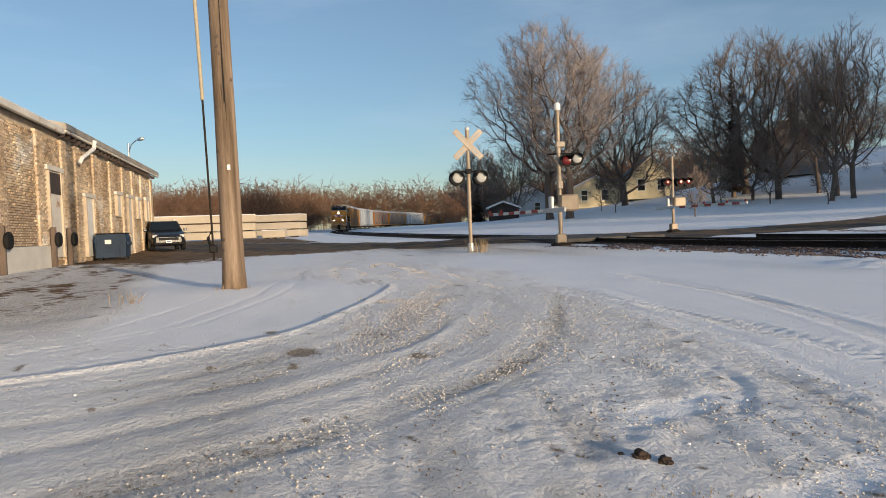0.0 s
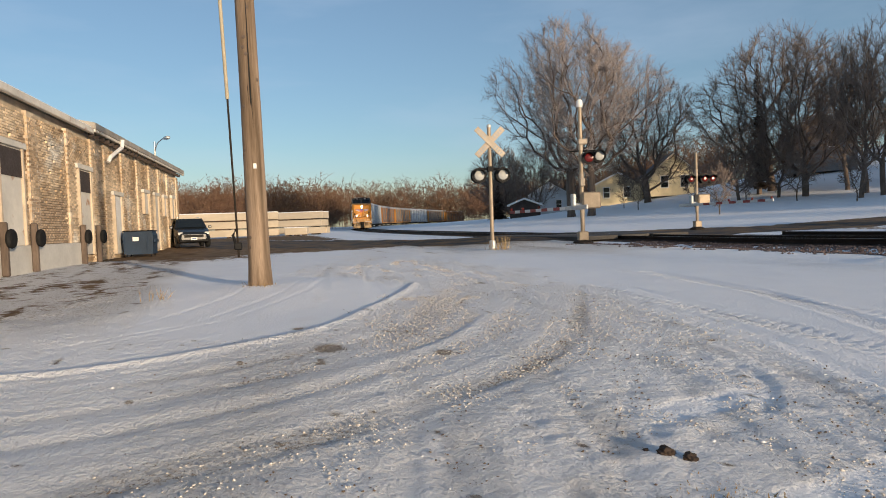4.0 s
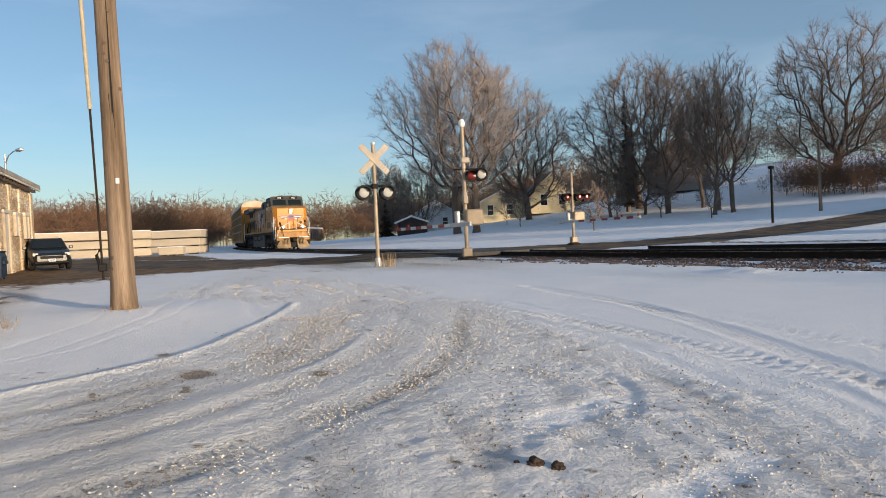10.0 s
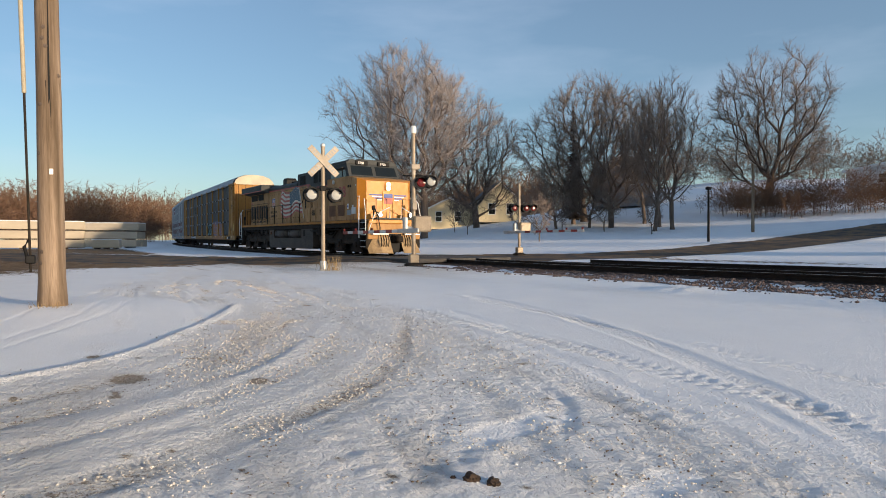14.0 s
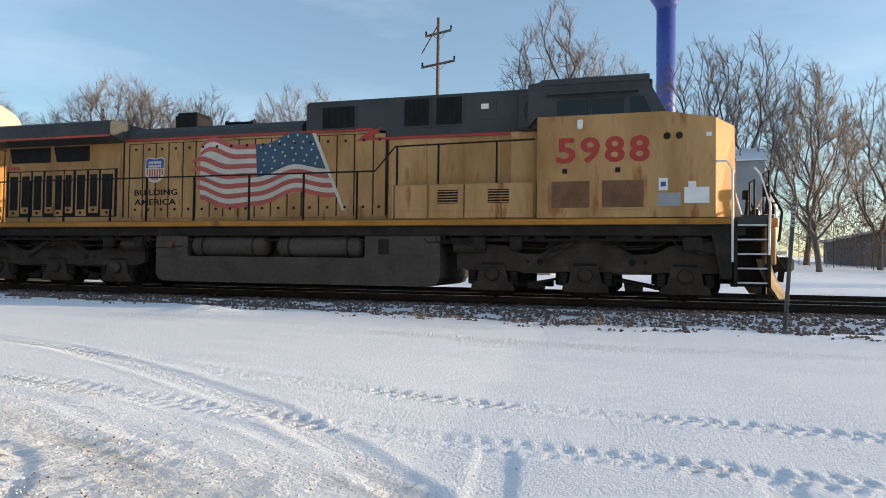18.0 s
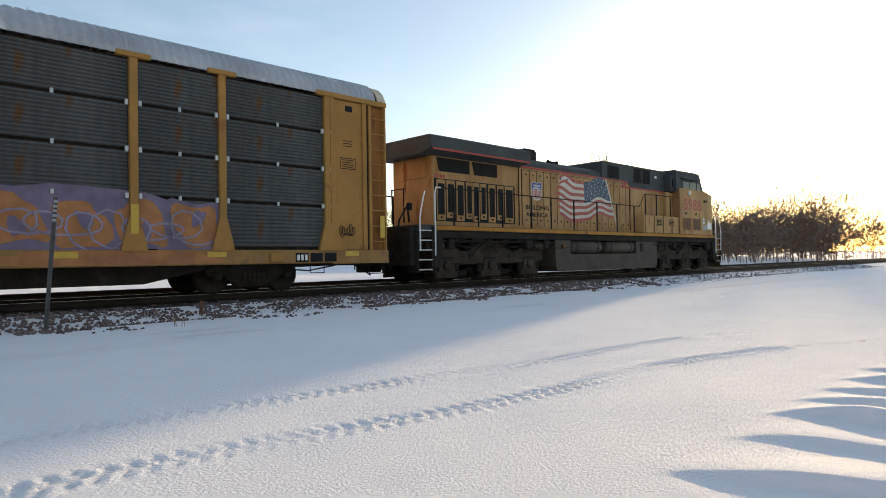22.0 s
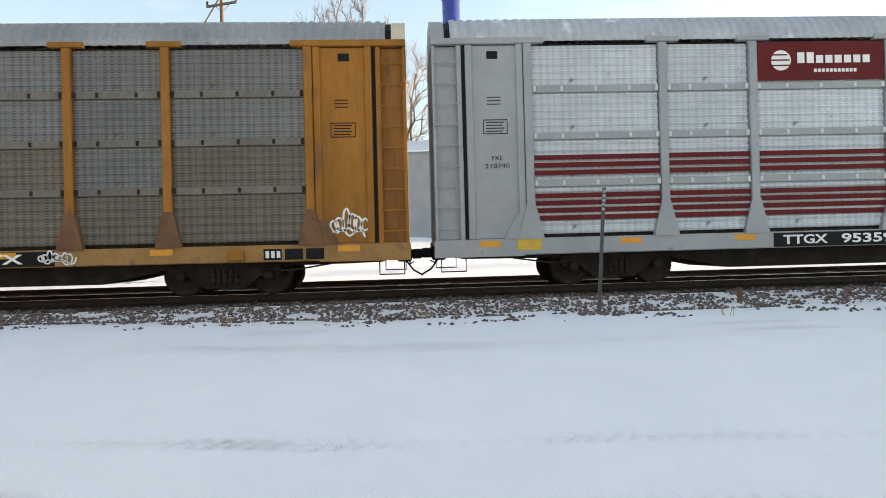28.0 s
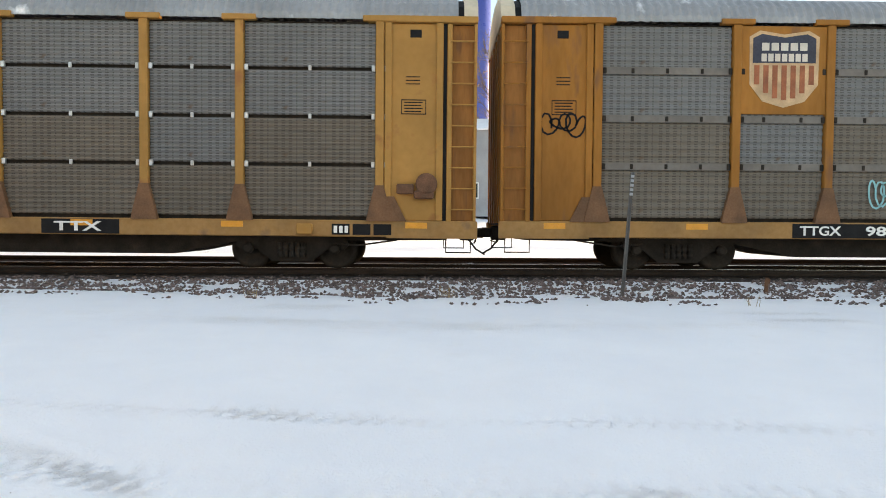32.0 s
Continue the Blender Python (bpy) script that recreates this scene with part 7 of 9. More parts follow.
for x, y, s_, a in ((-39.8, 37.0, 0.9, 0), (-42.6, 48.4, 1.0, 60), (-47.0, 47.0, 0.85, 140), (-50.5, 44.0, 1.0, 200), (-36.0, 47.0, 0.9, 260), (-62.0, 44.0, 0.8, 20), (-56.0, 41.5, 0.8, 90)):
    place_tree(SAPLING, "small bare sapling in the snow", x, y, s_, a, group="saplings")
for x, y, s_, a in ((-50.0, 49.0, 0.62, 33), (-47.0, 51.0, 0.6, 170)):
    place_tree(MAPLE, "rust-brown bare tree before the cream house", x, y, s_, a)
# behind the crossing, to the left of the lawn
for x, y, s_, a in ((-92, 42, 0.9, 10), (-100, 46, 0.95, 110), (-84, 44, 0.8, 230), (-108, 52, 0.85, 300), (-96, 56, 1.05, 70)):
    place_tree(MAPLE, "bare tree beside the far bend of the track", x, y, s_, a)
# trees beyond the track, to the right
for x, y, s_, a, ms in ((-9.0, 80.0, 1.0, 30, OAK), (-6.2, 60.0, 1.35, 150, POPLAR), (-1.8, 64.0, 1.2, 80, POPLAR), (7.7, 62.0, 1.18, 250, POPLAR), (11.0, 60.0, 1.25, 20, SLIM), (15.6, 60.0, 1.12, 120, SLIM), (21.0, 60.0, 1.0, 220, SLIM), (12.8, 47.0, 0.85, 320, SLIM), (-14.0, 95.0, 0.9, 200, MAPLE), (-26.0, 98.0, 0.8, 100, MAPLE), (25.0, 66.0, 0.8, 300, POPLAR)):
    place_tree(ms, "bare tree standing beyond the railway", x, y, s_, a)
for x, y, s_, a in ((46, 40, 1.0, 0), (55, 34, 1.15, 90), (62, 30, 0.9, 200)):
    place_tree(SLIM, "bare tree against the low sun", x, y, 0.62 * s_, a)


def conifer(label, x, y, h, r, seed):
    rnd = random.Random(seed)
    t = thing("spruce_tree", label, "tree", Matrix.Translation((x, y, float(land(x, y)))), "evergreens")
    part("trunk", Solid().tube([(0, 0, -0.1), (0, 0, h * 0.98)], [0.02 * h, 0.01], 7), BARK, t)
    s = Solid()
    for i in range(int(h * 55)):
        z = h * (0.06 + 0.94 * rnd.random() ** 1.2)
        reach = r * (1 - z / h) ** 0.8 * rnd.uniform(0.55, 1.1) + 0.08
        a = rnd.uniform(0, 6.283)
        c, q = math.cos(a), math.sin(a)
        w, dz = 0.10 + 0.16 * reach, -0.25 * reach + rnd.uniform(-0.1, 0.15)
        s.add([(0, 0, z), (c * reach * 0.6 - q * w, q * reach * 0.6 + c * w, z + dz * 0.5), (c * reach, q * reach, z + dz), (c * reach * 0.6 + q * w, q * reach * 0.6 - c * w, z + dz * 0.5)], [(0, 1, 2), (0, 2, 3)])
    part("crown", s, NEEDLES, t)


conifer("dark narrow spruce among bare trees", -51.7, 53.5, 13.5, 1.7, 1)
conifer("small dark conifer beside the track", -88.0, 40.0, 5.2, 2.2, 2)
conifer("dark conifer by the houses", -22.5, 88.0, 6.5, 1.9, 3)
conifer("dark conifer by the houses", -17.0, 86.0, 5.0, 1.3, 4)
conifer("dark conifer by the houses", -15.2, 86.5, 5.4, 1.3, 5)


def woods(name, label, spots, h0, h1, seed, mats, density=34):
    """A belt of tangled brush and bare saplings, in one mesh: slender upright stems with splayed twigs."""
    rnd = random.Random(seed)
    s = Solid()

    def blade(p, q, w, mi):
        d = q - p
        a = d.orthogonal().normalized()
        a.rotate(Matrix.Rotation(rnd.uniform(0, 6.28), 3, d.normalized()))
        b = d.cross(a).normalized() * w
        a = a * w
        k = len(s.v)
        s.v += [tuple(p + a), tuple(p - 0.5 * a + 0.87 * b), tuple(p - 0.5 * a - 0.87 * b), tuple(q)]
        s.f += [(k, k + 1, k + 3), (k + 1, k + 2, k + 3), (k + 2, k, k + 3)]
        s.m += [mi] * 3

    for x, y, big in spots:
        z = float(land(x, y))
        h = rnd.uniform(h0, h1) * big
        mi = rnd.randrange(len(mats))
        c = Vector((x, y, z - 0.2))
        blade(c, c + Vector((rnd.uniform(-0.4, 0.4), rnd.uniform(-0.4, 0.4), h * 0.8)), 0.004 * h + 0.012, mi)
        w = h * rnd.uniform(0.32, 0.46)
        for i in range(int(1.5 * density)):
            o = Vector((rnd.gauss(0, 1), rnd.gauss(0, 1), rnd.gauss(0, 1))).normalized() * rnd.random() ** 0.4
            p = c + Vector((w * o.x, w * o.y, h * (0.53 + 0.44 * o.z)))
            ln = h * rnd.uniform(0.06, 0.14)
            q = p + Vector((o.x * 0.8 + rnd.gauss(0, 0.35), o.y * 0.8 + rnd.gauss(0, 0.35), o.z * 0.6 + rnd.uniform(0.1, 0.8))) * ln
            blade(p - (q - p) * 0.6, q, 0.0052 * h, mi)
            for k in range(3):
                m_ = p.lerp(q, rnd.uniform(0.0, 0.9))
                blade(m_, m_ + Vector((rnd.gauss(0, 0.6), rnd.gauss(0, 0.6), rnd.uniform(-0.1, 0.9))) * ln * 0.9, 0.0045 * h, mi)
    me = bpy.data.meshes.new(name)
    me.from_pydata(s.v, [], s.f)
    for m in mats:
        me.materials.append(m)
    me.polygons.foreach_set("material_index", s.m)
    return tagged(new(name, me), label, "woods", kind="stuff")


def belt(seed, n, pts, depth):
    """Spots strewn along a polyline, within a depth beyond it."""
    rnd = random.Random(seed)
    seg = [math.dist(a, b) for a, b in zip(pts, pts[1:])]
    out = []
    for _ in range(n):
        q = rnd.uniform(0, sum(seg))
        i = 0
        while q > seg[i]:
            q -= seg[i]
            i += 1
        (ax, ay), (bx, by) = pts[i], pts[i + 1]
        t = q / seg[i]
        o = rnd.random() * depth
        nx_, ny_ = -(by - ay) / seg[i], (bx - ax) / seg[i]
        px, py = ax + (bx - ax) * t + nx_ * o, ay + (by - ay) * t + ny_ * o
        if -225 < px < -40 and -8 < float(off_track(px, py)) < 24:
            continue
        out.append((px, py, rnd.uniform(0.75, 1.2)))
    return out


woods("far_woods", "distant belt of brown leafless woods behind the yard", belt(1, 950, [(-190, 115), (-172, 70), (-150, 36), (-132, 10), (-118, -25), (-100, -60)], -26), 7.5, 11.0, 2, [BRUSH, BRUSH, TWIG_RED], 40)
woods("far_woods", "deep brown leafless woods beyond the far curve of the track", belt(15, 460, [(-285, -40), (-300, 20), (-300, 80), (-285, 130), (-262, 175)], -30), 15, 20, 16, [BRUSH, BRUSH, TWIG_RED], 34)
woods("far_woods", "distant belt of leafless woods behind the bend", belt(3, 330, [(-240, 190), (-200, 130), (-150, 100), (-118, 92)], 26), 10, 15, 4, [BRUSH, BRUSH, TWIG_RED], 40)
woods("bank_brush", "brown brush along the top of the snowy bank", belt(5, 150, [(-44, 66), (-36, 62), (-30, 61), (-22, 66)], 5), 2.2, 4.2, 6, [TWIG_RED, BRUSH], 50)
woods("sunlit_brush", "backlit brush and saplings beside the track", belt(7, 300, [(150, 62), (105, 44), (70, 33), (58, 30)], 16), 4.5, 8.5, 8, [TWIG_RED, BRUSH, TWIG], 34)
woods("sunlit_brush", "backlit brush along the far field edge", belt(13, 150, [(100, 34), (112, 16), (122, -4), (126, -24)], 12), 5.5, 9.5, 14, [TWIG_RED, BRUSH, TWIG], 34)
woods("field_brush", "thin brush at the edge of a snowy field", belt(9, 120, [(60, 70), (34, 62), (12, 74), (-6, 100)], 14), 4, 8, 10, [TWIG, BRUSH], 22)
woods("hedge", "leafless trees behind the houses", belt(11, 240, [(-120, 80), (-92, 84), (-66, 92), (-34, 104), (-4, 112)], 18), 4, 8, 12, [BRUSH, TWIG, TWIG], 40)


# ---------- poles, signals, signs ----------
def utility_pole():
    x, y = -10.42, 0.14
    p = thing("utility_pole", "tall weathered wooden utility pole with a cracked face", "utility pole", pose(x, y, float(land(x, y)) + 0.02, 0.75, 0, 0))
    s = Solid()
    n, hs = 20, [0, 0.15, 0.6, 1.5, 3, 5, 7.5, 10, 12]
    for h in hs:
        r = 0.174 - 0.0063 * h + (0.045 if h == 0 else 0.02 if h < 0.2 else 0)
        for j in range(n):
            t = 2 * math.pi * j / n
            k = r * (1 + 0.035 * math.sin(3 * t + h) + 0.02 * math.sin(11 * t))
            s.v.append((k * math.cos(t), k * math.sin(t), h - 0.15))
    for i in range(len(hs) - 1):
        for j in range(n):
            s.f.append((i * n + j, i * n + (j + 1) % n, (i + 1) * n + (j + 1) % n, (i + 1) * n + j))
            s.m.append(0)
    part("shaft", s, WOOD_POLE, p, smooth=True)
    for k, (z0, z1, a) in enumerate(((0.3, 4.6, 0.5), (1.2, 3.2, 0.1), (3.5, 7.0, 0.75))):
        a = radians(-20 + 40 * a)
        rr = 0.165 - 0.0063 * (z0 + z1) / 2
        c = Solid()
        for i in range(10):
            z = z0 + (z1 - z0) * i / 9
            q = a + 0.02 * math.sin(5 * i)
            w = 0.012 * math.sin(math.pi * (i + 0.3) / 9.6) + 0.002
            for e in (-1, 1):
                c.v.append(((rr + 0.006) * math.cos(q + e * w / rr), (rr + 0.006) * math.sin(q + e * w / rr), z))
        for i in range(9):
            c.f.append((2 * i, 2 * i + 1, 2 * i + 3, 2 * i + 2))
            c.m.append(0)
        part("drying_crack", c, BLACK, p)
    rnd = random.Random(2)
    for i in range(16):
        z, a = rnd.uniform(0.4, 8), radians(rnd.uniform(-60, 60))
        r = 0.172 - 0.0063 * z
        part("knot", Solid().lathe([(0.022, 0), (0.03, 0.006), (0.012, 0.012)], 8, 0), BARK, p, m=Matrix.Translation((r * math.cos(a), r * math.sin(a), z)) @ pose(0, 0, 0, 0, 90, math.degrees(a)))
    part("number_tag", Solid().box((0.158, -0.025, 1.9), (0.168, 0.025, 1.98), 0.003), ALU, p)


utility_pole()


def guy_post():
    x, y = -22.4, 0.17
    g = thing("guy_rod", "tall slim steel rod with a pale upper sleeve", "guy rod", pose(x, y, float(land(x, y))))
    part("lower_rod", Solid().tube([(0, 0, -0.1), (0, -0.13, 5.3)], 0.036, 10), DARKGRIME, g)
    part("sleeve", Solid().tube([(0, -0.13, 5.3), (0, -0.32, 12)], 0.06, 12), mat("pale_sleeve", (0.42, 0.36, 0.25), 0.6, vary=0.2, scale=3), g)
    part("valve", Solid().box((-0.1, -0.14, 0.25), (0.12, 0.12, 0.5), 0.03).tube([(0, -0.1, 0.5), (0.02, -0.16, 0.75), (0, -0.05, 0.95)], 0.05, 8), BLACK, g)


guy_post()


def flasher(parent, x, y, z, face, mount):
    """A round signal lamp with a black disc and hood, facing along x."""
    d = part("signal_lamp", Solid().lathe([(0.235, x), (0.235, x + 0.02 * face)], 24, 0, (0, y, z), "x"), BLACK, parent)
    part("lamp_body", Solid().lathe([(0.06, x - 0.16 * face), (0.15, x - 0.12 * face), (0.155, x)], 18, 0, (0, y, z), "x"), BLACK, d)
    part("lens", Solid().lathe([(0.165, x + 0.021 * face), (0.145, x + 0.05 * face), (0.06, x + 0.07 * face)], 18, 0, (0, y, z), "x"), LENS_CLEAR if mount else LENS_RED, d)
    hood = Solid()
    n = 12
    for i in range(n + 1):
        t = math.pi * (0.05 + 0.9 * i / n)
        for q in (0.02, 0.22):
            hood.v.append((x + q * face, y + 0.17 * math.cos(t), z + 0.17 * math.sin(t)))
    for i in range(n):
        hood.f.append((2 * i, 2 * i + 1, 2 * i + 3, 2 * i + 2))
        hood.m.append(0)
    part("hood", hood, BLACK, d)


def crossbuck_sign():
    x, y = -18.4, 7.75
    c = thing("crossbuck_signal", "weathered tan-backed crossbuck on a silver pole with two round lamps", "railway signal", pose(x, y, float(land(x, y)) - 0.06, 0, 0, -12))
    part("mast", Solid().tube([(0, 0, -0.1), (0, 0, 3.95)], 0.062, 12), MAST_TAN, c)
    part("base_casting", Solid().lathe([(0.2, 0), (0.2, 0.04), (0.11, 0.10), (0.10, 0.34), (0.07, 0.36)], 14), ALU, c)
    part("pole_cap", Solid().lathe([(0.075, 3.93), (0.075, 3.99), (0.03, 4.03)], 12), ALU, c)
    for k in (-1, 1):
        b = part("blade", Solid().box((-0.61, -0.012, -0.095), (0.61, 0.012, 0.095), 0.004), SIGN_TAN, c, "tan weathered blade back", Matrix.Translation((0.085 + 0.014 * k, 0, 3.46)) @ pose(0, 0, 0, 0, 0, 90) @ pose(0, 0, 0, 0, 45 * k, 0))
        for i in range(4):
            for e in (-1, 1):
                part("letter_bar", Solid().box((e * (0.22 + 0.09 * i) - 0.022, 0.013, -0.055), (e * (0.22 + 0.09 * i) + 0.022, 0.016, 0.055)), SILVER, b)
                part("letter_bar", Solid().box((e * (0.22 + 0.09 * i) - 0.022, -0.013, -0.055), (e * (0.22 + 0.09 * i) + 0.022, -0.016, 0.055)), SILVER, b)
    arm = part("cross_arm", Solid().tube([(0, -0.42, 2.62), (0, 0.42, 2.62)], 0.035, 8).box((-0.08, -0.1, 2.54), (0.08, 0.1, 2.70), 0.02), BLACK, c)
    for s in (-0.38, 0.38):
        flasher(c, 0.12, s, 2.42, 1, True)
        flasher(c, -0.12, s, 2.42, -1, False)
    dry = Solid()
    rnd = random.Random(4)
    for i in range(60):
        a, r = rnd.uniform(0, 6.28), rnd.uniform(0.1, 0.45)
        px, py = 0.1 + r * math.cos(a), 0.15 + r * math.sin(a)
        dry.tube([(px, py, 0), (px + rnd.uniform(-0.12, 0.12), py + rnd.uniform(-0.12, 0.12), rnd.uniform(0.2, 0.5))], [0.006, 0.002], 3)
    tagged(part("dry_weed", dry, GRASS_DRY), "dry yellow weeds at a signal post", "weeds", kind="stuff").matrix_basis = pose(x, y, float(land(x, y)))


crossbuck_sign()


def gate_mast(x, y, label, tall, turn, arm_len, arm_dir, lamps_z):
    g = thing("crossing_gate", label, "crossing gate", pose(x, y, float(land(x, y)), 0, 0, turn), "crossing gates")
    part("foundation", Solid().lathe([(0.36, -0.1), (0.36, 0.05), (0.2, 0.12)], 10), DARKGRIME, g)
    part("base_box", Solid().box((-0.17, -0.17, 0.08), (0.17, 0.17, 0.42), 0.03), MAST_TAN, g)
    part("mast", Solid().tube([(0, 0, 0.3), (0, 0, tall)], [0.075, 0.07], 14), MAST_TAN, g, "silver-painted mast with rust bands")
    for k in range(3):
        z = 0.9 + k * (tall - 1.2) / 3
        part("paint_band", Solid().tube([(0, 0, z), (0, 0, z + 0.36)], 0.0785, 14), SIGN_TAN, g)
    if tall > 4:
        part("top_lamp", Solid().lathe([(0.09, tall), (0.11, tall + 0.05), (0.11, tall + 0.2), (0.06, tall + 0.27)], 14), WHITE_PAINT, g)
        part("junction_box", Solid().box((-0.12, -0.1, lamps_z + 0.42), (0.12, 0.22, lamps_z + 0.62), 0.03), SIGN_TAN, g)
        part("bell_box", Solid().box((0.07, -0.09, 2.0), (0.2, 0.09, 2.3), 0.03), SIGN_TAN, g)
    mech = part("gate_mechanism", Solid().box((-0.22, -0.02, 1.22), (0.24, 0.62, 1.80), 0.05), MAST_TAN, g)
    part("pivot", Solid().lathe([(0.12, -0.30), (0.12, -0.02)], 16, 0, (0, 0, 1.3), "y"), ALU, mech)
    swing = pose(0, 0, 0, 0, 0, -turn)
    ar = part("support_arm", Solid().box((-0.1, -0.42, 1.20), (0.1, -0.28, 1.75), 0.03).box((arm_dir * -0.9, -0.40, 1.18), (arm_dir * 0.5, -0.32, 1.34), 0.02), ALU, g, "", swing)
    n = int(arm_len / 0.42)
    for i in range(n):
        a = 0.45 + arm_len * i / n
        part("arm_band", Solid().box((arm_dir * a, -0.385, 1.20), (arm_dir * (a + arm_len / n), -0.345, 1.32), 0.004), GATE_RED if i % 2 else WHITE_PAINT, ar)
    for q in (0.45, 0.75, 0.98):
        part("arm_lamp", Solid().tube([(arm_dir * (0.45 + arm_len * q), -0.365, 1.32), (arm_dir * (0.45 + arm_len * q), -0.365, 1.42)], 0.05, 8), LENS_RED, ar)
    part("lamp_arm", Solid().tube([(0, -0.4, lamps_z + 0.2), (0, 0.75, lamps_z + 0.2)], 0.03, 8), BLACK, g)
    return g


m1 = gate_mast(-19.4, 11.7, "tall rust-banded crossing mast with lamps and a lowered red-striped gate", 4.78, -20, 4.6, -1, 3.05)
flasher(m1, 0.14, 0.62, 3.05, 1, True)
flasher(m1, -0.14, 0.62, 3.05, -1, True)
flasher(m1, 0.14, 0.25, 3.0, 1, False)
m2 = gate_mast(-26.6, 23.1, "silver crossing mast with black lamps and a lowered striped gate", 3.95, -15, 4.7, 1, 2.55)
for yy in (-0.35, 0.38, 0.8):
    flasher(m2, 0.14, yy, 2.6, 1, False)
    flasher(m2, -0.14, yy, 2.6, -1, False)


def marker_post():
    x, y = 2.98, 12.3
    z = float(land(x, y))
    p = thing("marker_post", "leaning thin steel post beside the ballast", "post", pose(x, y, 0.42, 0, 4, 0))
    s = Solid().plate([(-0.035, -0.012), (-0.012, 0.012), (0.012, 0.012), (0.035, -0.012), (0.03, -0.02), (0.008, 0.004), (-0.008, 0.004), (-0.03, -0.02)], -0.2, 2.3, axis="z")
    part("u_channel", s, POST_GREY, p)
    for i in range(5):
        part("tag_bar", Solid().box((-0.03, -0.03, 1.88 + 0.08 * i), (0.03, -0.024, 1.93 + 0.08 * i)), SILVER, p)


marker_post()


def street_lamp(x, y, label, h, turn, wood=False, lamp=True, metal=STEEL):
    p = thing("street_lamp" if lamp else "wooden_pole", label, "street lamp" if lamp else "pole", pose(x, y, float(land(x, y)), 0, 0, turn))
    part("pole", Solid().tube([(0, 0, -0.2), (0, 0, h)], [0.13 if wood else 0.09, 0.09 if wood else 0.06], 10), (WOOD_POLE if metal is STEEL else metal) if wood else metal, p)
    if lamp:
        part("arm", Solid().tube([(0, 0, h - 0.6), (0.6, 0, h - 0.15), (1.5, 0, h), (2.3, 0, h - 0.02)], 0.035, 8), STEEL, p)
        part("lamp_head", Solid().box((2.1, -0.14, h - 0.12), (2.75, 0.14, h + 0.06), 0.05), STEEL, p)
    return p


street_lamp(-47.0, -4.2, "grey lamp on a curved arm behind the brick building", 7.0, 22)
street_lamp(-27.6, 48.7, "bare wooden pole on the snowy bank", 5.4, 0, True, False)
p_ = street_lamp(-25.0, 38.6, "slim dark lamp post on the snowy lawn", 3.6, 0, False, False, BLACK)
part("lantern", Solid().box((-0.16, -0.16, 3.55), (0.16, 0.16, 3.75), 0.05), BLACK, p_)
street_lamp(-3.5, 39.9, "weathered grey wooden pole beyond the track", 10.2, 0, True, False, GREY_WOOD)


def power_pole():
    x, y = -13.4, 46.5
    p = thing("power_pole", "tall dark power pole with four crossarms", "power pole", pose(x, y, float(land(x, y)), 0, 0, -20))
    part("pole", Solid().tube([(0, 0, -0.3), (0, 0, 18.5)], [0.2, 0.12], 10), BARK, p)
    for z, w in ((17.3, 1.25), (14.9, 1.6), (12.0, 1.6), (11.0, 1.1)):
        a = part("crossarm", Solid().box((-w, -0.07, z - 0.08), (w, 0.07, z + 0.08), 0.02), BARK, p)
        for q in (-0.95, 0.95):
            part("insulator", Solid().lathe([(0.05, 0), (0.09, 0.08), (0.05, 0.14), (0.09, 0.2), (0.04, 0.3)], 8, 0, (q * w, 0, z + 0.08)), BLACK, a)
        part("brace", Solid().tube([(-w * 0.5, 0.08, z), (0, 0.1, z - 0.5)], 0.02, 5).tube([(w * 0.5, 0.08, z), (0, 0.1, z - 0.5)], 0.02, 5), BARK, a)
    part("fuse_arm", Solid().tube([(0, 0, 18.0), (-1.6, 0, 16.0)], 0.05, 6), BARK, p)


power_pole()


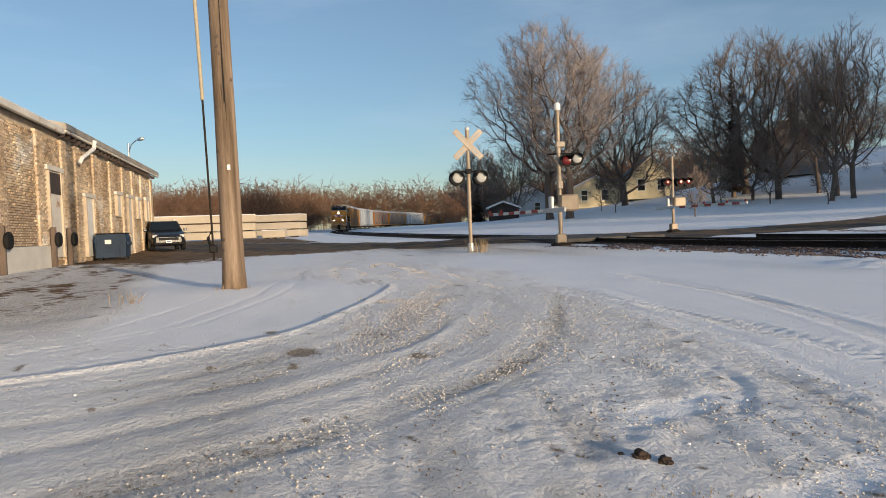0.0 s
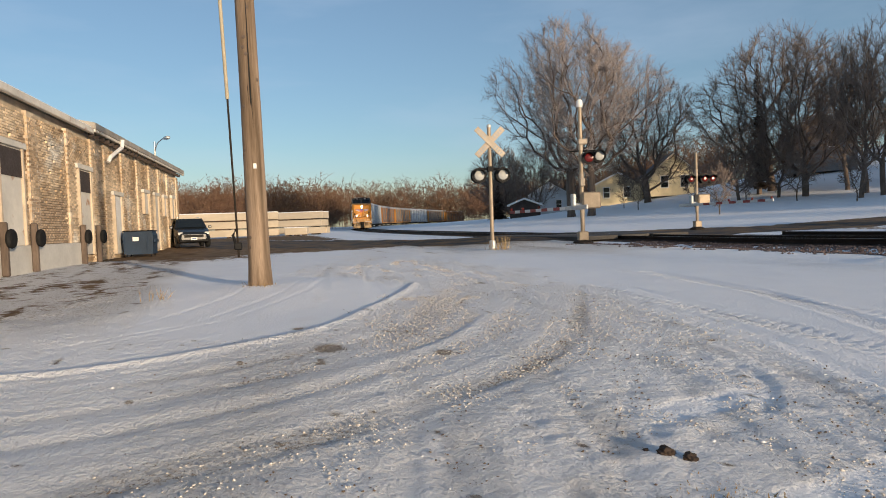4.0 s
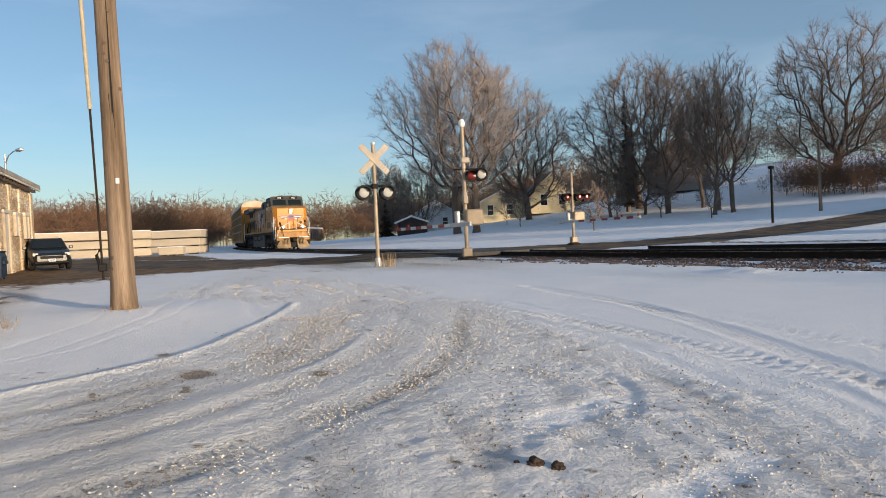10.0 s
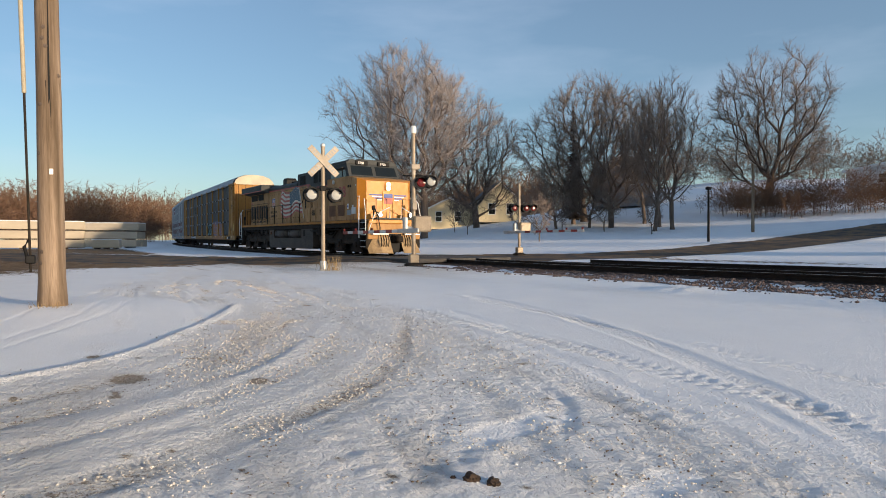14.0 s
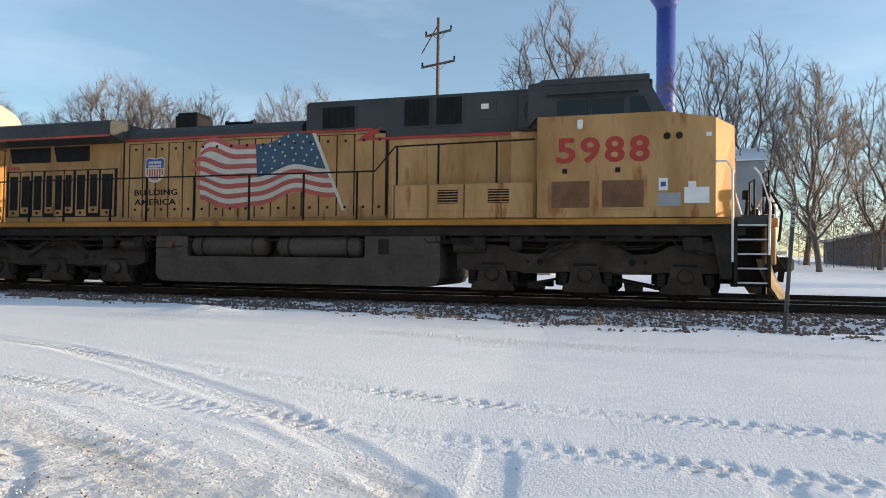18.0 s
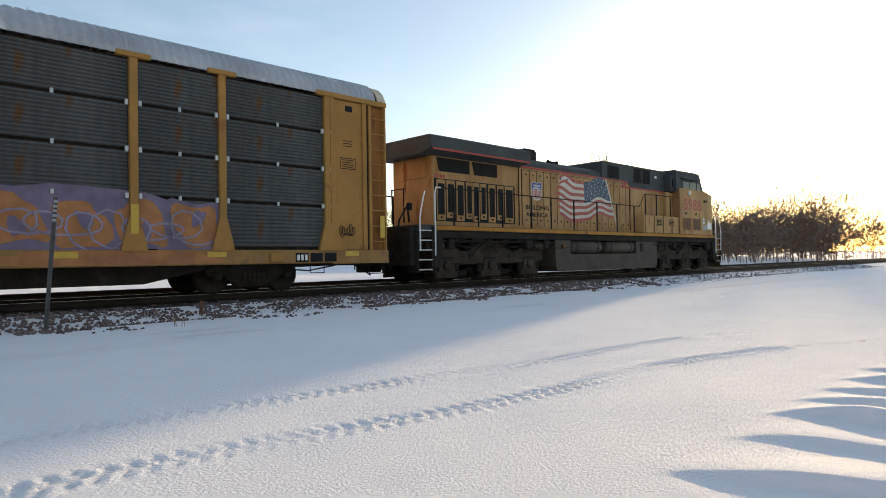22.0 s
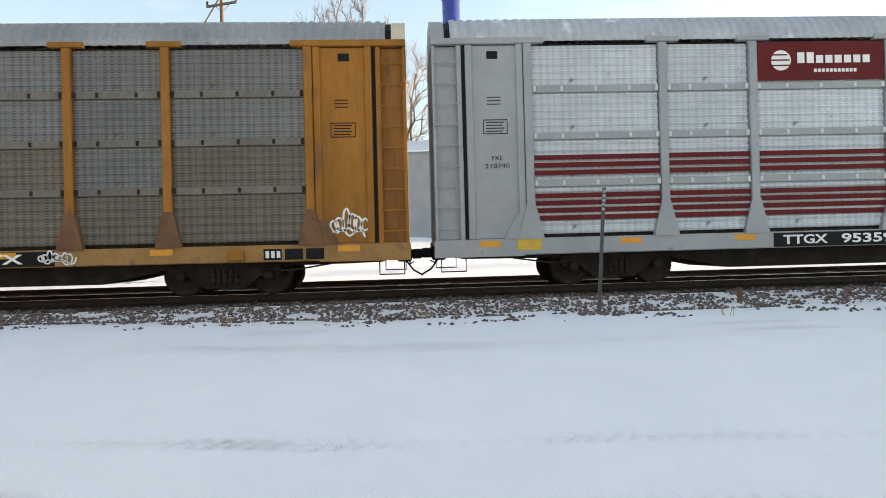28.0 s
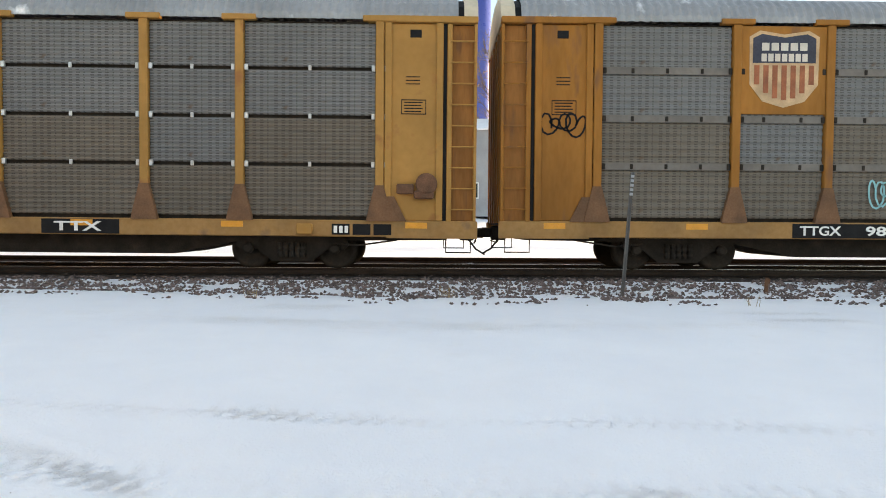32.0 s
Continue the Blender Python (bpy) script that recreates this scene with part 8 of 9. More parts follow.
# ---------- buildings ----------
def gable_house(name, label, x, y, turn, w, d, h, rise, wall, roof, roof_snow=True, windows=(), porch=False, boards=0.16, z=None):
    """A house with clapboards, gable roof, framed windows. Front faces local -y."""
    hs = thing(name, label, "house", pose(x, y, (float(land(x, y)) if z is None else z) - 0.25, 0, 0, turn))
    body = Solid().box((-w / 2, -d / 2, 0), (w / 2, d / 2, h))
    body.plate([(-w / 2, h), (0, h + rise), (w / 2, h)], -d / 2 + 0.02, d / 2 - 0.02)
    wl_ = part("wall", body, wall, hs)
    s = Solid()
    for i in range(int((h + rise) / boards)):
        z = 0.3 + i * boards
        hw = w / 2 if z < h else w / 2 * (1 - (z - h) / rise)
        if hw > 0.3:
            s.box((-hw, -d / 2 - 0.018, z), (hw, -d / 2 + 0.0, z + 0.02))
    for i in range(int((h - 0.3) / boards)):
        z = 0.3 + i * boards
        for e in (-1, 1):
            s.box((e * w / 2, -d / 2, z), (e * (w / 2 + 0.018), d / 2, z + 0.02))
    part("clapboard_edge", s, wall, wl_)
    o, t = 0.35, 0.16
    k = (h + rise) - rise / (w / 2) * (w / 2 + o)
    for e in (-1, 1):
        part("roof", Solid().plate([(0, h + rise + 0.02), (0, h + rise + t), (e * (w / 2 + o), k + t), (e * (w / 2 + o), k + 0.02)], -d / 2 - o, d / 2 + o), SNOW if roof_snow else roof, hs)
        part("fascia", Solid().plate([(0, h + rise - 0.1), (0, h + rise + 0.02), (e * (w / 2 + o), k + 0.02), (e * (w / 2 + o), k - 0.1)], -d / 2 - o + 0.02, -d / 2 - o + 0.08), WHITE_PAINT, hs)
    for fx, fz, ww, wh, side in windows:
        if side == "f":
            wn_ = part("window", Solid().box((fx - ww / 2 - 0.1, -d / 2 - 0.06, fz - wh / 2 - 0.1), (fx + ww / 2 + 0.1, -d / 2 - 0.02, fz + wh / 2 + 0.1), 0.01), WHITE_PAINT, hs)
            part("pane", Solid().box((fx - ww / 2, -d / 2 - 0.066, fz - wh / 2), (fx + ww / 2, -d / 2 - 0.061, fz + wh / 2)), GLASS, wn_)
            part("glazing_bar", Solid().box((fx - ww / 2, -d / 2 - 0.075, fz - 0.03), (fx + ww / 2, -d / 2 - 0.067, fz + 0.03)), WHITE_PAINT, wn_)
        else:
            e = 1 if side == "r" else -1
            q = w / 2
            wn_ = part("window", Solid().box((e * (q + 0.02), fx - ww / 2 - 0.1, fz - wh / 2 - 0.1), (e * (q + 0.06), fx + ww / 2 + 0.1, fz + wh / 2 + 0.1), 0.01), WHITE_PAINT, hs)
            part("pane", Solid().box((e * (q + 0.061), fx - ww / 2, fz - wh / 2), (e * (q + 0.066), fx + ww / 2, fz + wh / 2)), GLASS, wn_)
    return hs


W1 = (0.95, 1.6)
h1 = gable_house("house", "cream clapboard house with a steep dark gable roof", -73.6, 59.6, 62, 6.2, 8.5, 3.1, 2.6, SIDING_YELLOW, SHINGLE, False, ((-1.2, 1.9, 0.9, 1.5, "f"), (1.4, 1.9, 0.9, 1.5, "f"), (-2.2, 1.9, 0.8, 1.4, "r"), (1.5, 1.9, 0.8, 1.4, "r")))
part("chimney", Solid().box((-0.3, 1.5, 5.2), (0.4, 2.2, 6.6), 0.03), BRICK, h1)
gable_house("house", "cream clapboard wing with a snow-covered low roof", -78.6, 54.4, 62, 6.5, 7, 2.9, 1.6, SIDING_YELLOW, SHINGLE, True, ((-1.6, 1.8, 0.8, 1.4, "f"), (1.2, 1.8, 0.8, 1.4, "f")))
gable_house("house", "white clapboard house half hidden by trees", -93.0, 51.5, 62, 8, 7, 3.0, 2.4, SIDING_WHITE, SHINGLE, False, ((-2, 1.8, 0.8, 1.3, "f"), (1.5, 1.8, 0.8, 1.3, "f")))
gable_house("shed", "dark wooden shed with snow on its roof", -82.0, 41.5, 60, 4.2, 4.0, 2.0, 0.8, BARN_DARK, SHINGLE, True)
gable_house("house", "low white bungalow with a snowy roof on the hill", -27.5, 80.0, 12, 11, 7, 2.6, 0.9, SIDING_WHITE, SHINGLE, True, ((2.5, 1.7, 1.4, 0.8, "f"), (-2, 1.7, 1.0, 0.9, "f")))
gable_house("house", "low white house half hidden on the hill", -20.5, 84.0, 5, 5, 6, 2.4, 1.0, SIDING_WHITE, SHINGLE, True, ((0, 1.6, 1.6, 0.8, "f"),))
gable_house("house", "long pale grey house with a low snowy roof beyond the track", 3.6, 59.5, 84, 9, 16, 7.4, 1.5, SIDING_PALE, SHINGLE, True, ((5.6, 2.4, 0.9, 0.8, "l"), (0.5, 2.2, 1.2, 1.2, "l"), (-4.5, 2.2, 1.2, 1.2, "l"), (0, 2.0, 1, 1.2, "f")))
gable_house("house", "grey house among bare trees on the slope", -60.0, 72.0, 40, 8, 8, 4.6, 2.6, SIDING_GREY, SHINGLE, False, ((-2, 1.8, 0.9, 1.3, "f"), (1.5, 3.6, 0.9, 1.3, "f")))
gable_house("house", "low house at the edge of a snowy field", 27.0, 72.0, -30, 12, 7, 2.6, 1.3, SIDING_GREY, SHINGLE, True, ((2, 1.6, 1.2, 0.9, "f"),))
gable_house("warehouse", "long pale metal warehouse with a snowy roof", 66.0, 50.0, -52, 30, 12, 4.2, 0.8, mat("pale_metal_siding", (0.55, 0.60, 0.66), 0.5, 0.1, vary=0.08, scale=0.3, bump=0.05), SHINGLE, True, boards=0.5)


def relay_hut():
    h = thing("relay_cabinet", "pale grey steel signal hut with a snowy curved roof", "signal hut", pose(-4.3, 32.8, 0.98, 0, 0, 8))
    part("body", Solid().box((-1.05, -1.1, 0), (1.05, 1.1, 2.45), 0.03), mat("pale_grey_steel", (0.36, 0.33, 0.29), 0.6, 0.1, vary=0.2, scale=1.5, spots=0.25, spot_color=(0.22, 0.16, 0.11), bump=0.05), h)
    part("roof", Solid().plate([(-1.15, 2.45), (-1.1, 2.6), (-0.6, 2.72), (0.6, 2.72), (1.1, 2.6), (1.15, 2.45)], -1.2, 1.2), SNOW, h)
    part("door", Solid().box((1.051, -0.8, 0.15), (1.075, 0.6, 2.2), 0.01), ALU, h)
    part("door_handle", Solid().box((1.08, 0.4, 1.1), (1.12, 0.45, 1.3), 0.005), BLACK, h)
    part("plinth", Solid().box((-1.1, -1.15, -0.25), (1.1, 1.15, 0.0), 0.02), CONCRETE, h)


relay_hut()


def water_tower():
    x, y = 7.0, 104.0
    t = thing("water_tower", "tall blue water tower on a slender column", "water tower", pose(x, y, float(land(x, y))))
    part("column", Solid().lathe([(4.2, 0), (3.4, 2.5), (1.9, 7), (1.6, 11), (1.45, 20), (1.45, 34.5)], 40), TOWER_BLUE, t, smooth=True)
    part("bowl", Solid().lathe([(1.45, 34.5), (1.7, 35.2), (2.5, 36.6), (4.3, 38.4), (5.6, 41.0), (6.4, 45.4), (7.2, 48.2), (6.8, 51.4), (5.0, 54.0), (2.6, 55.2), (0.2, 55.6)], 48), TOWER_BLUE, t, smooth=True)
    part("antenna", Solid().tube([(1.9, -0.8, 55), (1.9, -0.8, 58)], 0.05, 6).tube([(-1, 0.5, 55), (-1, 0.5, 57.5)], 0.05, 6), STEEL, t)


water_tower()


def brick_warehouse():
    """The old freight house: brick piers and panels, painted patches, arched doors, eaves, downpipe."""
    x0, y0, a = -41.8, -2.55, -6.5    # far corner, and the heading of the wall towards the camera
    b = thing("freight_house", "old brick freight house with flaking white paint and broad eaves", "warehouse", pose(x0, y0, 0.68, 0, 0, a))
    L, H = 46.0, 4.62
    part("wall", Solid().box((0, -14, -0.4), (L, -0.18, H - 0.1)), MORTAR, b, "mortared brick core")
    part("plinth", Solid().box((18.42, -0.18, -0.3), (L, 0.0, 0.72), 0.03), CONCRETE, b, "pale concrete dock wall")
    part("roof", Solid().plate([(0.24, H + 0.0), (0.22, H + 0.22), (-7, H + 1.6), (-7, H + 1.4)], -0.6, 17.2, axis="x").plate([(0.14, H - 0.12), (0.12, H + 0.02), (-7, H + 1.4), (-7, H + 1.2)], 17.2, L, axis="x"), TAR_ROOF, b, "shallow roof with grey eaves")
    part("eaves_board", Solid().box((-0.6, 0.12, H - 0.10), (17.2, 0.22, H - 0.004), 0.01), WHITE_WALL, b)
    part("snow_cap", Solid().plate([(0.10, H + 0.024), (0.10, H + 0.07), (-7, H + 1.46), (-7, H + 1.404)], 17.2, L, axis="x"), SNOW, b)
    part("parapet", Solid().box((17.2, 0.03, H - 0.17), (L, 0.17, H + 0.02), 0.02), WHITE_WALL, b, "white metal flashing")
    for i in range(28):
        part("rafter_end", Solid().box((0.3 + 0.62 * i, -0.05, H - 0.26), (0.42 + 0.62 * i, 0.14, H - 0.11), 0.01), BARN_DARK, b)
    part("downpipe", Solid().tube([(14.0, 0.3, H + 0.05), (14.1, 0.28, H - 0.25), (15.3, 0.16, H - 0.75), (15.4, 0.10, H - 0.95)], 0.075, 8), WHITE_PAINT, b)
    # piers
    piers = [0.35, 3.2, 5.4, 7.6, 10.0, 12.6, 15.0, 16.6, 19.0, 22.0, 25.0, 28.0, 31.0]
    for p in piers:
        part("pier", Solid().box((p - 0.3, -0.18, -0.3), (p + 0.3, -0.06, H - 0.3), 0.01), WASHED, b)
    # openings: doors with lintels, some boarded
    for x, w, h, z, mt, nm in ((4.3, 0.6, 1.0, 1.9, WHITE_PAINT, "boarded_window"), (6.5, 0.8, 2.7, 0.2, WHITE_WALL, "boarded_door"), (8.8, 0.8, 1.0, 1.9, WHITE_WALL, "boarded_window"), (13.8, 1.0, 2.3, 0.2, WHITE_PAINT, "boarded_door"), (17.8, 1.15, 2.85, 0.3, WHITE_WALL, "dock_door"), (23.5, 1.3, 2.5, 0.72, WHITE_WALL, "dock_door"), (2.0, 0.7, 1.2, 1.8, WHITE_WALL, "boarded_window")):
        d = part(nm, Solid().box((x - w / 2, -0.2, z), (x + w / 2, -0.06, z + h), 0.02), mt, b)
        for e in (-1, 1):
            part("jamb", Solid().box((x + e * w / 2, -0.18, z), (x + e * (w / 2 + 0.09), 0.0, z + h), 0.01), MORTAR, d)
        part("lintel", Solid().box((x - w / 2 - 0.25, -0.17, z + h), (x + w / 2 + 0.25, 0.015, z + h + 0.16), 0.01), WHITE_WALL, d)
        if nm == "dock_door":
            part("transom", Solid().box((x - w / 2, -0.05, z + h - 0.75), (x + w / 2, -0.04, z + h - 0.05)), BARN_DARK, d)
            for e in (-1, 1):
                part("door_bumper", Solid().box((x + e * (w / 2 + 0.25) - 0.07, 0.0, 0.0), (x + e * (w / 2 + 0.25) + 0.07, 0.16, 1.3), 0.03), BARK, d)
                part("bumper_tyre", Solid().lathe([(0.14, 0.16), (0.22, 0.18), (0.24, 0.23), (0.22, 0.28), (0.14, 0.30)], 16, 0, (x + e * (w / 2 + 0.25), 0, 0.9), "y"), RUBBER, d)
    # brickwork: courses laid between the piers; the stretch nearest the walker brick by brick
    bl, bh = 0.22, 0.073
    brick = Solid().box((0, 0, 0), (bl - 0.014, 0.05, bh - 0.014), 0.006).mesh("brick", BRICK)
    joined = Solid()
    rnd = random.Random(9)
    count = 0
    for row in range(int((H - 0.45) / bh)):
        z = 0.08 + row * bh
        x = 0.0 - (bl / 2 if row % 2 else 0)
        while x < 33:
            x += bl
            if x < 0.1:
                continue
            pier = any(abs(x + bl / 2 - p) < 0.3 for p in piers)
            if any(abs(x + bl / 2 - q) < w / 2 + 0.25 and zz - 0.1 < z < zz + hh + 0.2 for q, w, hh, zz in ((4.3, 0.6, 1.0, 1.9), (6.5, 0.8, 2.7, 0.2), (8.8, 0.8, 1.0, 1.9), (13.8, 1.0, 2.3, 0.2), (17.8, 1.15, 2.85, 0.3), (23.5, 1.3, 2.5, 0.72), (2.0, 0.7, 1.2, 1.8))):
                continue
            if x > 18.4 and z < 0.72:
                continue
            if rnd.random() < 0.03:
                continue
            y = (-0.098 if pier else -0.165) + rnd.uniform(-0.006, 0.006)
            if 19.3 < x < 24.9 and 0.7 < z < 3.9 and count < 300:
                part("brick", brick, None, b, m=pose(x, y, z))
                count += 1
            else:
                joined.box((x, y, z), (x + bl - 0.014, y + 0.05, z + bh - 0.014))
    me = bpy.data.meshes.new("bricks")
    me.from_pydata(joined.v, [], joined.f)
    mt = mat("mixed_brick", (0.56, 0.36, 0.19), 0.88, vary=0.35, scale=0.6, other=(0.74, 0.60, 0.42), spots=0.55, spot_color=(0.74, 0.68, 0.58), spot_scale=0.7, bump=0.3)
    n, l = mt.node_tree.nodes, mt.node_tree.links
    geo = n.new("ShaderNodeNewGeometry")
    bs = n["Principled BSDF"]
    src = bs.inputs["Base Color"].links[0].from_socket
    hv = n.new("ShaderNodeHueSaturation")
    mr = n.new("ShaderNodeMapRange")
    mr.inputs["To Min"].default_value, mr.inputs["To Max"].default_value = 0.62, 1.25
    l.new(geo.outputs["Random Per Island"], mr.inputs["Value"])
    l.new(mr.outputs["Result"], hv.inputs["Value"])
    l.new(src, hv.inputs["Color"])
    l.new(hv.outputs["Color"], bs.inputs["Base Color"])
    me.materials.append(mt)
    tagged(part("bricks", me, None, b, "worn buff and whitewashed bricks"), kind="stuff")


brick_warehouse()


def precast_stacks():
    """Layers of long concrete planks on timber bearers."""
    rnd = random.Random(3)
    for cx, cy, turn, L, rows, deep, far in ((-66.0, 0.6, 84, 9.6, 3, 2.4, 0), (-70.5, 7.3, 62, 7.5, 3, 2.4, 1), (-64.5, 7.0, 70, 2.2, 1, 1.5, 2)):
        z = float(land(cx, cy))
        s = thing("precast_stack", "stack of long pale concrete planks dusted with snow", "concrete stack", pose(cx, cy, z, 0, 0, turn), "concrete stacks in the yard")
        for r in range(rows):
            for e in (-0.35, 0.0, 0.35):
                part("bearer", Solid().box((L * e - 0.1, -deep / 2, 0.02 + r * 0.80), (L * e + 0.1, deep / 2, 0.12 + r * 0.80), 0.01), BARK, s)
            for k in range(2):
                q = rnd.uniform(-0.12, 0.12)
                part("concrete_plank", Solid().box((-L / 2 + q, -deep / 2 + k * deep / 2, 0.12 + r * 0.80), (L / 2 + q, -deep / 2 + (k + 0.96) * deep / 2, 0.80 + r * 0.80), 0.03), PRECAST, s)
        part("snow_cover", Solid().box((-L / 2, -deep / 2, rows * 0.80), (L / 2, deep / 2, rows * 0.80 + 0.08), 0.03), SNOW, s)


precast_stacks()


def car_body(name, label, x, y, turn, paint, suv=True):
    c = thing(name, label, "car", pose(x, y, float(land(x, y)), 0, 0, turn))
    L, W = (4.5, 1.84) if suv else (4.7, 1.8)
    H, belt_ = (1.68, 1.05) if suv else (1.42, 0.9)
    hw = W / 2
    s = Solid()
    # side profile stations from nose (x+) to tail, with half width and heights
    st = [(L / 2, 0.35, 0.72, 0.70), (L / 2 - 0.12, 0.28, 0.86, 0.86), (L / 2 - 0.5, 0.24, 0.97, 0.95), (L / 2 - 1.15, 0.24, belt_, 1.0), (0.2, 0.24, belt_ + 0.03, 1.0), (-L / 2 + 0.8, 0.24, belt_ + 0.05, 1.0), (-L / 2 + 0.15, 0.28, belt_, 0.94), (-L / 2, 0.4, belt_ - 0.15, 0.86)]
    for px, z0, z1, k in st:
        s.v += [(px, -hw * k * 0.9, z0), (px, -hw * k, (z0 + z1) / 2), (px, -hw * k * 0.95, z1), (px, hw * k * 0.95, z1), (px, hw * k, (z0 + z1) / 2), (px, hw * k * 0.9, z0)]
    for i in range(len(st) - 1):
        for j in range(6):
            s.f.append((6 * i + j, 6 * i + (j + 1) % 6, 6 * i + 6 + (j + 1) % 6, 6 * i + 6 + j))
            s.m.append(0)
    s.f += [tuple(range(6)), tuple(6 * (len(st) - 1) + j for j in range(6))]
    s.m += [0, 0]
    part("body", s, paint, c, smooth=False)
    cabin = Solid()
    a0, a1, a2, a3 = L / 2 - 1.2, L / 2 - 1.95, -L / 2 + (0.5 if suv else 1.2), -L / 2 + (0.22 if suv else 0.6)
    v = []
    for px, z, k in ((a0, belt_, 0.93), (a1, H - 0.05, 0.74), (a2, H, 0.74), (a3, belt_ + 0.05, 0.9)):
        v += [(px, -hw * k, z), (px, hw * k, z)]
    cabin.add(v, [(0, 1, 3, 2), (2, 3, 5, 4), (4, 5, 7, 6), (0, 2, 4, 6), (1, 7, 5, 3), (0, 6, 7, 1)])
    part("cabin", cabin, paint, c)
    gl = Solid()
    gl.add([(a0 - 0.02, -hw * 0.82, belt_ + 0.06), (a0 - 0.02, hw * 0.82, belt_ + 0.06), (a1 + 0.06, hw * 0.66, H - 0.12), (a1 + 0.06, -hw * 0.66, H - 0.12)], [(0, 1, 2, 3)])
    w = part("windscreen", gl, GLASS, c, m=pose(0.035, 0, 0.02))
    for e in (-1, 1):
        sg_ = Solid().add([(a0 - 0.28, e * hw * 0.935, belt_ + 0.05), (a1 - 0.02, e * hw * 0.77, H - 0.12), (a2 + 0.12, e * hw * 0.765, H - 0.10), (a3 + 0.2, e * hw * 0.925, belt_ + 0.08)], [(0, 1, 2, 3)])
        part("side_glass", sg_, GLASS, c)
        part("headlamp", Solid().box((L / 2 - 0.30, e * hw * 0.60, 0.70), (L / 2 - 0.06, e * hw * 0.88, 0.86), 0.03), LENS_CLEAR, c)
        part("door_mirror", Solid().box((a0 - 0.35, e * (hw + 0.02), belt_ + 0.02), (a0 - 0.2, e * (hw + 0.2), belt_ + 0.17), 0.03), paint, c)
        part("fog_lamp", Solid().box((L / 2 - 0.1, e * 0.55, 0.42), (L / 2 - 0.02, e * 0.72, 0.52), 0.02), BLACK, c)
        for px in (L / 2 - 0.9, -L / 2 + 0.85):
            wh = part("wheel", Solid().lathe([(0.2, e * (hw - 0.22)), (0.34, e * (hw - 0.22)), (0.345, e * (hw - 0.02)), (0.30, e * (hw + 0.005)), (0.22, e * (hw - 0.01))], 20, 0, (px, 0, 0.345), "y"), RUBBER, c)
            part("rim", Solid().lathe([(0.215, e * (hw - 0.04)), (0.215, e * (hw - 0.005)), (0.06, e * (hw + 0.0))], 14, 0, (px, 0, 0.345), "y"), STEEL, wh)
    part("grille", Solid().box((L / 2 - 0.06, -0.5, 0.55), (L / 2 + 0.015, 0.5, 0.72), 0.02), BLACK, c)
    part("chrome_bar", Solid().box((L / 2 + 0.0, -0.5, 0.70), (L / 2 + 0.022, 0.5, 0.715), 0.004), SILVER, c)
    part("bumper", Solid().box((L / 2 - 0.15, -0.78, 0.30), (L / 2 + 0.03, 0.78, 0.46), 0.05), BLACK, c)
    part("licence_plate", Solid().box((L / 2 + 0.031, -0.16, 0.42), (L / 2 + 0.042, 0.16, 0.56), 0.004), WHITE_PAINT, c)
    part("plate_bar", Solid().box((L / 2 + 0.043, -0.11, 0.46), (L / 2 + 0.046, 0.11, 0.52)), SHIELD_BLUE, c)
    if suv:
        for e in (-1, 1):
            part("roof_rail", Solid().tube([(a1 - 0.2, e * 0.6, H + 0.03), (a2 + 0.1, e * 0.6, H + 0.04)], 0.02, 6), STEEL, c)
    return c


car_body("parked_suv", "dark parked sport utility car facing the track", -39.4, -2.0, 8, SUV_PAINT)
car_body("parked_car", "silver saloon car parked by the hill road", -12.3, 60.5, 175, SILVER_CAR, False)


DUMP = (-28.2, -3.42, 0.73)


def dumpster():
    d = thing("dumpster", "dark blue steel dumpster standing in snow", "dumpster", pose(*DUMP, 0, 0, -6) @ Matrix.Diagonal((0.6, 0.56, 0.80, 1)))
    part("body", Solid().plate([(-0.95, 0.12), (-1.0, 1.05), (-0.9, 1.25), (0.9, 1.25), (1.0, 1.05), (0.95, 0.12)], -0.75, 0.75, axis="x"), DUMP_BLUE, d)
    for y in (-0.95, 0.55):
        part("rib", Solid().box((0.75, y, 0.3), (0.80, y + 0.08, 1.1), 0.01), DUMP_BLUE, d)
    for k in (-1, 1):
        part("lid", Solid().box((-0.78, 0.02 if k > 0 else -0.98, 1.25), (0.78, 0.98 if k > 0 else -0.02, 1.31), 0.02), BLACK, d)
        part("lift_pocket", Solid().box((-0.5, k * 0.98, 0.7), (0.5, k * 1.12, 0.86), 0.02), DUMP_BLUE, d)
    part("label_plate", Solid().box((0.751, -0.35, 0.78), (0.757, 0.05, 0.98)), WHITE_PAINT, d)
    for x in (-0.6, 0.6):
        for y in (-0.8, 0.8):
            part("caster", Solid().lathe([(0.07, -0.03), (0.07, 0.03)], 10, 0, (x, y, 0.06), "y"), RUBBER, d)


dumpster()


